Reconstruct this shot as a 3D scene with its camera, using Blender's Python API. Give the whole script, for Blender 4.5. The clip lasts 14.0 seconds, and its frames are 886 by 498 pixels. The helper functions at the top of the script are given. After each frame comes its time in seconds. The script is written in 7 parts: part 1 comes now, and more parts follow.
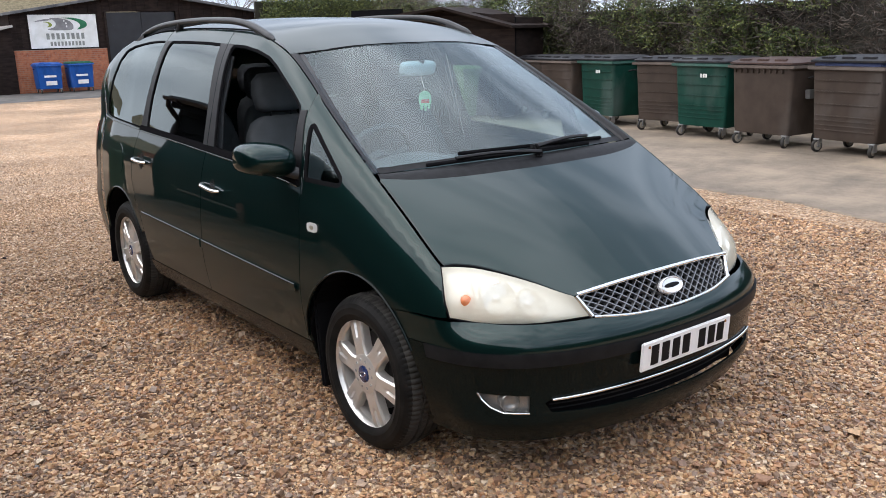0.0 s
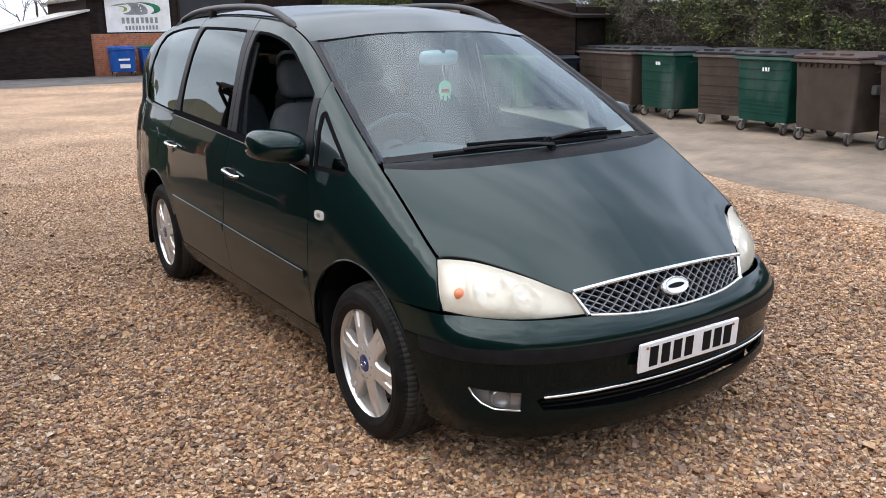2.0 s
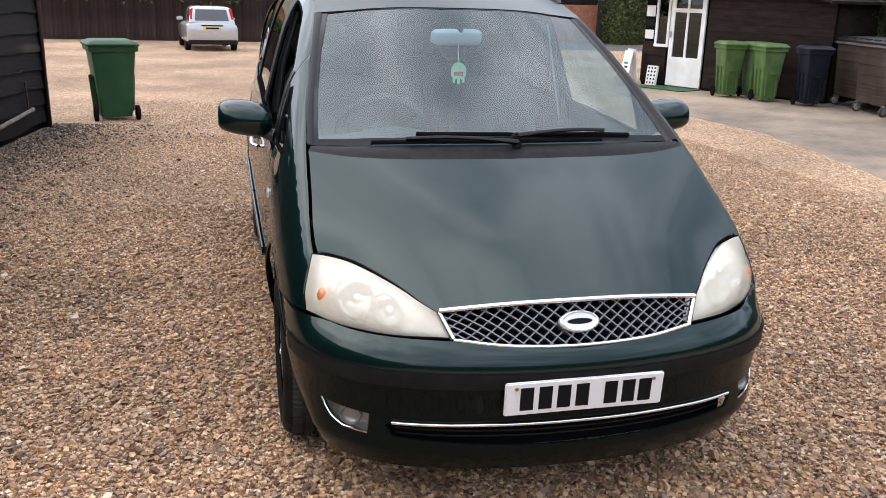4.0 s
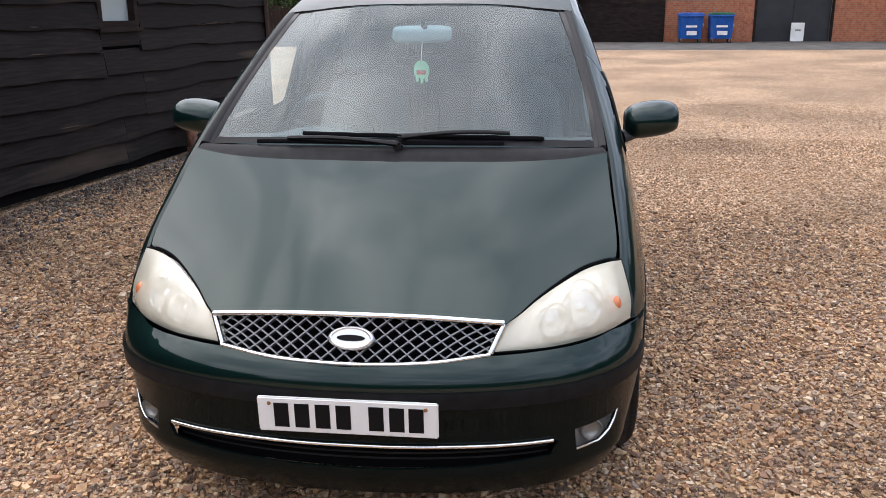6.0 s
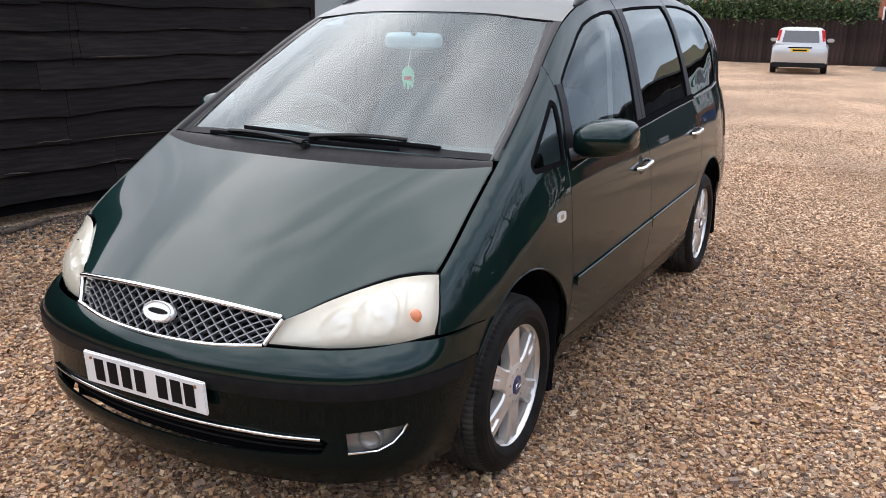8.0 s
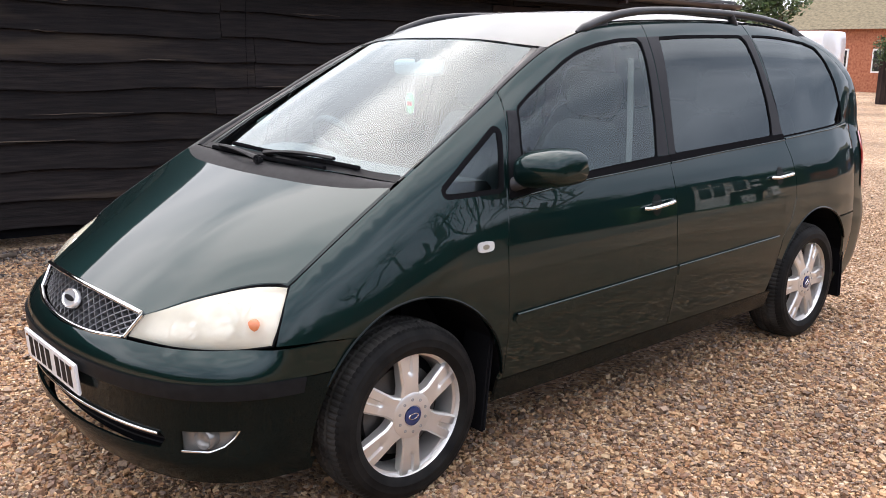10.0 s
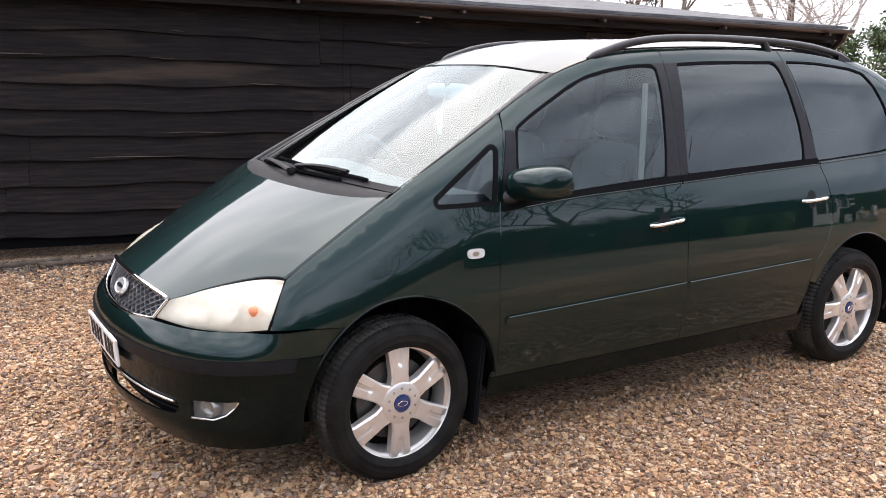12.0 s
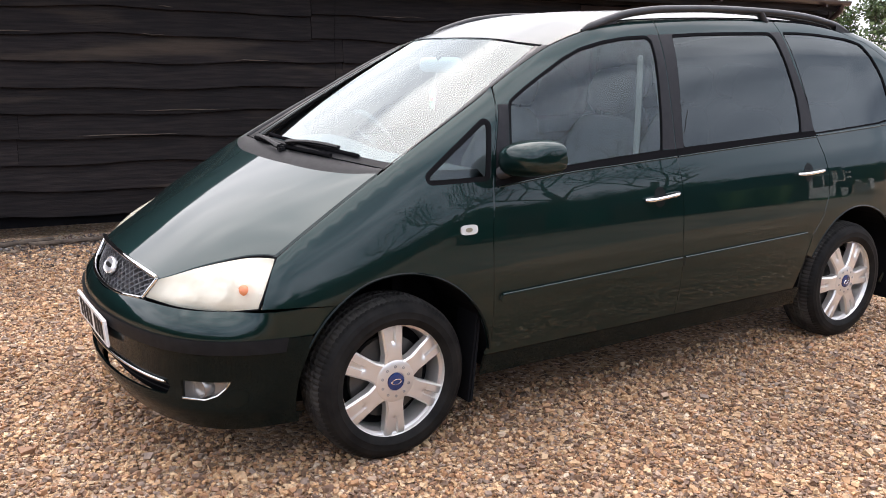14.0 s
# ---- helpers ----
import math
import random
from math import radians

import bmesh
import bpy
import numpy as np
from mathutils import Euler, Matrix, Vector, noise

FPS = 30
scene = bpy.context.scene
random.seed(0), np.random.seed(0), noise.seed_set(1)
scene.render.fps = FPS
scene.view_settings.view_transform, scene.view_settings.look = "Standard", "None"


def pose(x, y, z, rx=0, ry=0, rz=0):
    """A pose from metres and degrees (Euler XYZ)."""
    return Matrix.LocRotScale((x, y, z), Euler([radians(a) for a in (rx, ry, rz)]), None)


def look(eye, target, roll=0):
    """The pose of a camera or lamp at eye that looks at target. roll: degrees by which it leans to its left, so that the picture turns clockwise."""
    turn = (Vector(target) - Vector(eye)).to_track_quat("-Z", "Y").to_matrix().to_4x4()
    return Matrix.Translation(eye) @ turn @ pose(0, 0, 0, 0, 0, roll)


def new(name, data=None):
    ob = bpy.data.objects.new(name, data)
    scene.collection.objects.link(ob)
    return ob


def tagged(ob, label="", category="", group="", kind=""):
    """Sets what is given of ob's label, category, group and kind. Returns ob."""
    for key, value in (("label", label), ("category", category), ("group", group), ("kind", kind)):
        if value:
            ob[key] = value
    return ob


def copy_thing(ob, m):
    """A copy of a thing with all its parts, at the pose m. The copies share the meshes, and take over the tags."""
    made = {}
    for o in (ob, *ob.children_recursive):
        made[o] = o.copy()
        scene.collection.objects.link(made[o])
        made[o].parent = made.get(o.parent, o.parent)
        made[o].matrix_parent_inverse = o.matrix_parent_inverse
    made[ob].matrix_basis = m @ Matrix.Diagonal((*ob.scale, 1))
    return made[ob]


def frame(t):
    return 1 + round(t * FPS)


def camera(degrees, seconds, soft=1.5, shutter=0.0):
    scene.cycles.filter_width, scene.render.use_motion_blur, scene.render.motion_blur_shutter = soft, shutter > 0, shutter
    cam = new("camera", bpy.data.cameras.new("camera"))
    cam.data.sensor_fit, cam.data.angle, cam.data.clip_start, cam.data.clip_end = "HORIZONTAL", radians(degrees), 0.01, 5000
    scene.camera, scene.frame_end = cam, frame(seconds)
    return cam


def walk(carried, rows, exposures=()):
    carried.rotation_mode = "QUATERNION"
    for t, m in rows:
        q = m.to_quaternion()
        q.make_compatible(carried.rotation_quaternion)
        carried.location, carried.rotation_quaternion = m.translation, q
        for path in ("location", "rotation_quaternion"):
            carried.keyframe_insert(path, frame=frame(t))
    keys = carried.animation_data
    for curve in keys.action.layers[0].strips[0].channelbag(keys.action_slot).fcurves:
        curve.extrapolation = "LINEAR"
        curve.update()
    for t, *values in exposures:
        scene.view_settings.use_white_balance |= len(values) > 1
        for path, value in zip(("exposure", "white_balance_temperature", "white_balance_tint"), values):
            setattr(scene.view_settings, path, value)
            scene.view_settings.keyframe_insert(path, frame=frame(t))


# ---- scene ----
cam = camera(53.9, 14.0, soft=0.9)
PATH = [
    (0, (4.25, -2.587, 1.645), (2.701, -1.416, 1.164), -1.6),
    (0.5, (4.251, -2.578, 1.648), (2.705, -1.404, 1.168), -1.8),
    (1, (4.251, -2.572, 1.65), (2.704, -1.402, 1.162), -1.5),
    (1.5, (4.308, -2.495, 1.64), (2.733, -1.364, 1.149), -0.9),
    (2, (4.366, -2.369, 1.643), (2.736, -1.324, 1.141), -0.9),
    (2.2, (4.361, -2.261, 1.635), (2.687, -1.29, 1.131), -0.8),
    (4.3, (4.649, -0.804, 1.658), (2.768, -0.419, 1.1), 1.4),
    (4.5, (4.672, -0.642, 1.639), (2.777, -0.324, 1.084), 1.1),
    (5, (4.7, -0.221, 1.644), (2.782, -0.097, 1.093), 0.4),
    (5.5, (4.61, 0.196, 1.628), (2.69, 0.17, 1.071), 0.1),
    (6, (4.521, 0.543, 1.632), (2.614, 0.311, 1.077), -0.5),
    (6.5, (4.445, 0.957, 1.634), (2.581, 0.485, 1.083), -1.2),
    (7, (4.309, 1.27, 1.593), (2.472, 0.697, 1.045), 0.8),
    (7.5, (4.194, 1.613, 1.601), (2.41, 0.894, 1.051), 1.3),
    (8, (4.082, 2.014, 1.62), (2.39, 1.089, 1.087), 0.5),
    (8.2, (4.022, 2.112, 1.628), (2.359, 1.133, 1.102), 0.8),
    (10.3, (3.115, 3.191, 1.551), (1.889, 1.674, 1.106), 1.0),
    (10.5, (3.062, 3.295, 1.554), (1.882, 1.745, 1.104), 1.3),
    (11, (2.96, 3.564, 1.543), (1.899, 1.933, 1.08), 1.0),
    (11.5, (2.971, 3.626, 1.55), (1.934, 1.971, 1.117), 0.7),
    (12, (2.978, 3.624, 1.56), (1.934, 1.964, 1.166), 0.7),
    (12.5, (2.963, 3.617, 1.551), (1.914, 1.959, 1.166), 0.3),
    (13, (2.948, 3.615, 1.552), (1.9, 1.963, 1.14), 0.1),
    (13.5, (2.945, 3.603, 1.55), (1.896, 1.958, 1.113), 0.2),
    (14, (2.945, 3.594, 1.55), (1.899, 1.949, 1.104), 0.3),
]
walk(cam, [(t, look(eye, target, roll)) for t, eye, target, roll in PATH], exposures=[(0, 0.24, 6300, 10), (4.5, 0.24, 6350, 13), (5.5, 0.11, 6400, 13), (7, 0.19, 6350, 13), (8.2, 0.24, 6350, 13), (10.3, 0.60, 6600, 15), (11.5, 0.75, 6600, 15), (12.5, 0.62, 6600, 15), (14, 0.66, 6600, 15)])

# ---- world, sun, exposure ----
world = bpy.data.worlds.new("sky")
scene.world = world
world.use_nodes = True
wn, wl = world.node_tree.nodes, world.node_tree.links
wn.clear()
w_out, w_bg, w_bg2 = wn.new("ShaderNodeOutputWorld"), wn.new("ShaderNodeBackground"), wn.new("ShaderNodeBackground")
w_sky, w_mix = wn.new("ShaderNodeTexSky"), wn.new("ShaderNodeMixShader")
w_sky.sky_type, w_sky.sun_disc = "NISHITA", False
w_sky.sun_elevation, w_sky.sun_rotation = radians(54), radians(200)
w_sky.dust_density = 3.0
w_co, w_map, w_noise, w_ramp = wn.new("ShaderNodeTexCoord"), wn.new("ShaderNodeMapping"), wn.new("ShaderNodeTexNoise"), wn.new("ShaderNodeValToRGB")
w_map.inputs["Scale"].default_value = (1.0, 1.6, 2.6)
w_noise.inputs["Scale"].default_value, w_noise.inputs["Detail"].default_value, w_noise.inputs["Distortion"].default_value = 2.2, 4.0, 0.4
w_ramp.color_ramp.elements[0].position, w_ramp.color_ramp.elements[1].position = 0.37, 0.64
w_ramp.color_ramp.elements[0].color, w_ramp.color_ramp.elements[1].color = (0.49, 0.525, 0.57, 1), (1.08, 1.09, 1.10, 1)
wl.new(w_co.outputs["Generated"], w_map.inputs["Vector"])
wl.new(w_map.outputs["Vector"], w_noise.inputs["Vector"])
wl.new(w_noise.outputs["Fac"], w_ramp.inputs["Fac"])
wl.new(w_sky.outputs["Color"], w_bg.inputs["Color"])
# thin cloud, brightest round the hidden sun
SUN_WAY = Vector((-0.20, -0.55, 0.81)).normalized()
w_dot, w_max, w_pow, w_glow = (wn.new("ShaderNodeVectorMath"), wn.new("ShaderNodeMath"), wn.new("ShaderNodeMath"), wn.new("ShaderNodeMath"))
w_dot.operation, w_max.operation, w_pow.operation, w_glow.operation = "DOT_PRODUCT", "MAXIMUM", "POWER", "MULTIPLY_ADD"
w_dot.inputs[1].default_value, w_max.inputs[1].default_value, w_pow.inputs[1].default_value = SUN_WAY, 0.0, 3.0
w_glow.inputs[1].default_value, w_glow.inputs[2].default_value = 1.95, 2.10
wl.new(w_co.outputs["Generated"], w_dot.inputs[0])
wl.new(w_dot.outputs["Value"], w_max.inputs[0])
wl.new(w_max.outputs[0], w_pow.inputs[0])
wl.new(w_pow.outputs[0], w_glow.inputs[0])
# an overcast sky is darker towards the horizon, and bluer away from the sun
w_sep, w_rise, w_mul, w_cool, w_tint = wn.new("ShaderNodeSeparateXYZ"), wn.new("ShaderNodeMapRange"), wn.new("ShaderNodeMath"), wn.new("ShaderNodeMix"), wn.new("ShaderNodeMix")
w_rise.inputs["To Min"].default_value, w_rise.inputs["To Max"].default_value = 0.60, 1.02
w_mul.operation, w_cool.data_type, w_tint.data_type, w_tint.blend_type = "MULTIPLY", "RGBA", "RGBA", "MULTIPLY"
w_cool.inputs["A"].default_value, w_cool.inputs["B"].default_value, w_tint.inputs["Factor"].default_value = (0.91, 0.98, 1.12, 1), (1.05, 1.0, 0.975, 1), 1.0
wl.new(w_co.outputs["Generated"], w_sep.inputs[0])
wl.new(w_sep.outputs["Z"], w_rise.inputs["Value"])
wl.new(w_rise.outputs["Result"], w_mul.inputs[0])
wl.new(w_glow.outputs[0], w_mul.inputs[1])
wl.new(w_mul.outputs[0], w_bg2.inputs["Strength"])
wl.new(w_max.outputs[0], w_cool.inputs["Factor"])
wl.new(w_ramp.outputs["Color"], w_tint.inputs["A"])
wl.new(w_cool.outputs["Result"], w_tint.inputs["B"])
wl.new(w_tint.outputs["Result"], w_bg2.inputs["Color"])
w_bg.inputs["Strength"].default_value = 0.12
w_mix.inputs["Fac"].default_value = 0.86
wl.new(w_bg.outputs[0], w_mix.inputs[1])
wl.new(w_bg2.outputs[0], w_mix.inputs[2])
wl.new(w_mix.outputs[0], w_out.inputs["Surface"])
sun_data = bpy.data.lights.new("sun", "SUN")
sun_data.energy, sun_data.angle, sun_data.color = 0.5, radians(150), (1.0, 0.96, 0.9)
sun = new("sun", sun_data)
sun.matrix_world = look(SUN_WAY * 30, (0, 0, 0))


# ---- materials ----
def mat(name, color, rough=0.6, metal=0.0, coat=0.0, spec=0.5):
    m = bpy.data.materials.new(name)
    m.use_nodes = True
    b = m.node_tree.nodes["Principled BSDF"]
    b.inputs["Base Color"].default_value = (*color, 1)
    b.inputs["Roughness"].default_value, b.inputs["Metallic"].default_value = rough, metal
    b.inputs["Coat Weight"].default_value, b.inputs["Coat Roughness"].default_value = coat, 0.015
    b.inputs["Specular IOR Level"].default_value = spec
    return m


def nd(m, kind, **values):
    n = m.node_tree.nodes.new(kind)
    for key, value in values.items():
        n.inputs[key].default_value = value
    return n


def ln(m, a, b):
    m.node_tree.links.new(a, b)


def shader(m):
    return m.node_tree.nodes["Principled BSDF"]


def varied(m, c1, c2, scale=8.0, detail=6.0, lo=0.35, hi=0.65, stretch=(1, 1, 1), bump=0.0, bscale=60.0, bdist=0.01, rough=None, tint=0.0, coord="Object"):
    """Two colours by noise, with a fine relief; tint: how far whole pieces differ from each other."""
    b = shader(m)
    co, mp = nd(m, "ShaderNodeTexCoord"), nd(m, "ShaderNodeMapping", Scale=stretch)
    no, ra = nd(m, "ShaderNodeTexNoise", Scale=scale, Detail=detail), nd(m, "ShaderNodeValToRGB")
    ra.color_ramp.elements[0].position, ra.color_ramp.elements[1].position = lo, hi
    ra.color_ramp.elements[0].color, ra.color_ramp.elements[1].color = (*c1, 1), (*c2, 1)
    ln(m, co.outputs[coord], mp.inputs["Vector"])
    ln(m, mp.outputs["Vector"], no.inputs["Vector"])
    ln(m, no.outputs["Fac"], ra.inputs["Fac"])
    last = ra.outputs["Color"]
    if tint:
        oi, hs, mr = nd(m, "ShaderNodeObjectInfo"), nd(m, "ShaderNodeHueSaturation"), nd(m, "ShaderNodeMapRange")
        mr.inputs["To Min"].default_value, mr.inputs["To Max"].default_value = 1 - tint, 1 + tint
        ln(m, oi.outputs["Random"], mr.inputs["Value"])
        ln(m, mr.outputs["Result"], hs.inputs["Value"])
        ln(m, last, hs.inputs["Color"])
        last = hs.outputs["Color"]
    ln(m, last, b.inputs["Base Color"])
    if rough:
        mr = nd(m, "ShaderNodeMapRange")
        mr.inputs["To Min"].default_value, mr.inputs["To Max"].default_value = rough
        ln(m, no.outputs["Fac"], mr.inputs["Value"])
        ln(m, mr.outputs["Result"], b.inputs["Roughness"])
    if bump:
        n2, bu = nd(m, "ShaderNodeTexNoise", Scale=bscale, Detail=5.0), nd(m, "ShaderNodeBump", Strength=bump, Distance=bdist)
        ln(m, mp.outputs["Vector"], n2.inputs["Vector"])
        ln(m, n2.outputs["Fac"], bu.inputs["Height"])
        ln(m, bu.outputs["Normal"], b.inputs["Normal"])
    return m


def glass(name, tint, gloss_rough=0.0, f0=0.08):
    """A thin pane: what is behind it, tinted, under a mirror that grows with the angle."""
    m = bpy.data.materials.new(name)
    m.use_nodes = True
    m.node_tree.nodes.clear()
    out, mix = nd(m, "ShaderNodeOutputMaterial"), nd(m, "ShaderNodeMixShader")
    tr, gl, fr = nd(m, "ShaderNodeBsdfTransparent", Color=(*tint, 1)), nd(m, "ShaderNodeBsdfGlossy", Color=(0.90, 0.99, 1.0, 1), Roughness=gloss_rough), nd(m, "ShaderNodeLayerWeight", Blend=0.5)
    po, ma = nd(m, "ShaderNodeMath"), nd(m, "ShaderNodeMath")
    po.operation, ma.operation = "POWER", "MULTIPLY_ADD"
    po.inputs[1].default_value, ma.inputs[1].default_value, ma.inputs[2].default_value = 4.5, 1 - f0, f0
    ln(m, fr.outputs["Facing"], po.inputs[0])
    ln(m, po.outputs[0], ma.inputs[0])
    ln(m, ma.outputs[0], mix.inputs[0])
    ln(m, tr.outputs[0], mix.inputs[1])
    ln(m, gl.outputs[0], mix.inputs[2])
    ln(m, mix.outputs[0], out.inputs["Surface"])
    return m


PAINT = mat("dark green metallic paint", (0.0054, 0.0192, 0.0176), 0.34, 0.65, 0.82, 0.0)
shader(PAINT).inputs["Specular Tint"].default_value = (0.55, 0.60, 0.62, 1)
shader(PAINT).inputs["Coat IOR"].default_value = 1.5
BLACK = varied(mat("black grained plastic", (0.011, 0.011, 0.012), 0.55, spec=0.15), (0.0095, 0.0095, 0.0105), (0.016, 0.016, 0.0175), 30, bump=0.15, bscale=700, bdist=0.001)
PILLAR = varied(mat("satin black pillar film", (0.010, 0.010, 0.012), 0.45, spec=0.2), (0.008, 0.008, 0.010), (0.013, 0.013, 0.015), 30, rough=(0.40, 0.52))
FRIT = mat("black glazed border", (0.004, 0.004, 0.005), 0.12, spec=0.25)
RUBBER = mat("black rubber", (0.010, 0.010, 0.011), 0.6, spec=0.0)
DARK = mat("dark lining", (0.004, 0.004, 0.005), 0.9, spec=0.1)
CHROME = mat("chrome", (0.82, 0.83, 0.84), 0.06, 1.0)
TREAD = varied(mat("dusty tyre tread", (0.035, 0.032, 0.030), 0.85, spec=0.1), (0.028, 0.027, 0.025), (0.064, 0.060, 0.055), 9)
ALLOY = mat("silver alloy", (0.76, 0.735, 0.70), 0.32, 0.7)
STEEL = mat("galvanised steel", (0.42, 0.43, 0.44), 0.4, 0.9)
SCREEN = glass("windscreen glass", (0.66, 0.83, 0.87), 0.0, 0.082)
TINTED = glass("tinted glass", (0.10, 0.115, 0.115), 0.0, 0.058)
CLEAR = glass("clear glass", (0.62, 0.70, 0.68), 0.0, 0.058)
# Weaker, rougher coat than the body's, to dim the sky mirrored in the roof.
ROOFPAINT = mat("green roof paint with weakened coat", (0.006, 0.018, 0.0155), 0.38, 0.45, 0.60, 0.1)
shader(ROOFPAINT).inputs["Coat Roughness"].default_value = 0.07
# Body paint made darker and duller, so low panels carry their shade as colour.
LOWSHADE = mat("body green with low shade in its colour", (0.0020, 0.0058, 0.0055), 0.22, 0.0, 0.16, 0.08)
TYRE = varied(mat("tyre", (0.010, 0.010, 0.010), 0.6, spec=0.12), (0.006, 0.006, 0.006), (0.015, 0.014, 0.013), 14, bump=0.1, bscale=200, bdist=0.001)
FABRIC = varied(mat("dark grey seat fabric", (0.06, 0.064, 0.068), 0.9), (0.054, 0.057, 0.061), (0.066, 0.070, 0.075), 12)
WOOD = varied(mat("black-stained boards", (0.012, 0.010, 0.010), 0.75, spec=0.14), (0.0075, 0.0060, 0.0063), (0.0235, 0.0185, 0.0172), 5.0, 8, 0.38, 0.72, (0.6, 0.6, 9), 0.5, 14, 0.006, (0.6, 0.85), 0.28)
BROWNWOOD = varied(mat("dark brown boards", (0.02, 0.014, 0.011), 0.8, spec=0.15), (0.012, 0.0078, 0.0068), (0.028, 0.0185, 0.015), 3.0, 8, 0.35, 0.7, (1, 1, 4), 0.4, 20, 0.005, tint=0.2)
BRICK = varied(mat("red brick", (0.36, 0.13, 0.07), 0.9), (0.32, 0.095, 0.050), (0.58, 0.23, 0.12), 9, 5, 0.3, 0.7, bump=0.5, bscale=60, tint=0.25)
MORTAR = mat("mortar", (0.30, 0.25, 0.20), 0.95)
CONCRETE = varied(mat("worn concrete", (0.30, 0.26, 0.22), 0.85), (0.110, 0.088, 0.068), (0.270, 0.212, 0.155), 0.9, 15, 0.34, 0.66, bump=0.5, bscale=50, bdist=0.006)
TARMAC = varied(mat("old tarmac", (0.07, 0.065, 0.06), 0.85), (0.05, 0.047, 0.045), (0.11, 0.10, 0.09), 2, 8, bump=0.4, bscale=90)
WHITE = varied(mat("white paint", (0.75, 0.75, 0.73), 0.45), (0.66, 0.66, 0.63), (0.80, 0.80, 0.79), 3, 5)
def worn_patches(m, pale, scale=0.9, lo=0.58, hi=0.74, stretch=(0.5, 0.5, 5.0)):
    """Paler weathered stretches over what colours the material already."""
    b = shader(m)
    old = b.inputs["Base Color"].links[0].from_socket
    co, mp, no, ra, mx = nd(m, "ShaderNodeTexCoord"), nd(m, "ShaderNodeMapping", Scale=stretch), nd(m, "ShaderNodeTexNoise", Scale=scale, Detail=9.0), nd(m, "ShaderNodeMapRange"), nd(m, "ShaderNodeMix")
    mx.data_type = "RGBA"
    ra.inputs["From Min"].default_value, ra.inputs["From Max"].default_value = lo, hi
    oi, add = nd(m, "ShaderNodeObjectInfo"), nd(m, "ShaderNodeVectorMath")
    add.operation = "ADD"
    ln(m, co.outputs["Object"], add.inputs[0])
    ln(m, oi.outputs["Location"], add.inputs[1])
    ln(m, add.outputs[0], mp.inputs["Vector"])
    ln(m, mp.outputs["Vector"], no.inputs["Vector"])
    ln(m, no.outputs["Fac"], ra.inputs["Value"])
    ln(m, ra.outputs["Result"], mx.inputs["Factor"])
    ln(m, old, mx.inputs["A"])
    mx.inputs["B"].default_value = (*pale, 1)
    ln(m, mx.outputs["Result"], b.inputs["Base Color"])


worn_patches(WOOD, (0.062, 0.046, 0.033), 0.9, 0.60, 0.78)
worn_patches(CONCRETE, (0.38, 0.293, 0.208), 0.22, 0.48, 0.68, (1, 1, 1))
worn_patches(CONCRETE, (0.060, 0.050, 0.042), 0.8, 0.60, 0.76, (1, 1.6, 1))
for node in CONCRETE.node_tree.nodes:
    if node.bl_idname == "ShaderNodeTexNoise":
        node.inputs["Roughness"].default_value = 0.74
PLATE = mat("white reflective plate", (0.80, 0.80, 0.80), 0.35, 0.0, 0.5)
INK = mat("black print", (0.008, 0.008, 0.009), 0.5, spec=0.1)


# ---- building helpers ----
def thing(name, label, category, m=None, group="", kind=""):
    ob = new(name)
    ob.empty_display_size = 0.2
    if m is not None:
        ob.matrix_world = m
    return tagged(ob, label, category, group, kind)


def finish(me, material, smooth=None):
    if material is not None:
        me.materials.append(material)
    if smooth is not None:
        me.polygons.foreach_set("use_smooth", [True] * len(me.polygons))
        me.set_sharp_from_angle(angle=radians(smooth))
    return me


def part(name, bm, material, parent=None, label="", smooth=None):
    """Links a bmesh as one mesh object under a thing or a part."""
    me = bpy.data.meshes.new(name)
    bm.to_mesh(me)
    bm.free()
    finish(me, material, smooth)
    ob = new(name, me)
    ob.parent = parent
    return tagged(ob, label)


def raw(name, verts, faces, material, parent=None, label="", smooth=None):
    me = bpy.data.meshes.new(name)
    me.from_pydata([tuple(v) for v in verts], [], faces)
    me.update()
    finish(me, material, smooth)
    ob = new(name, me)
    ob.parent = parent
    return tagged(ob, label)


def box(bm, x0, x1, y0, y1, z0, z1, bevel=0.0, m=None, seg=2):
    made = bmesh.ops.create_cube(bm, size=1.0)["verts"]
    bmesh.ops.transform(bm, matrix=Matrix.LocRotScale(((x0 + x1) / 2, (y0 + y1) / 2, (z0 + z1) / 2), None, (x1 - x0, y1 - y0, z1 - z0)), verts=made)
    if bevel:
        edges = list({e for v in made for e in v.link_edges})
        made = bmesh.ops.bevel(bm, geom=edges, offset=bevel, segments=seg, affect="EDGES", clamp_overlap=True)["verts"]
        made = list({w for v in made for f in v.link_faces for w in f.verts} | set(made))
    if m is not None:
        bmesh.ops.transform(bm, matrix=m, verts=made)
    return made


def boxed(name, dims, material, parent=None, label="", bevel=0.0, m=None):
    bm = bmesh.new()
    box(bm, *dims, bevel, m)
    return part(name, bm, material, parent, label, 40 if bevel else None)


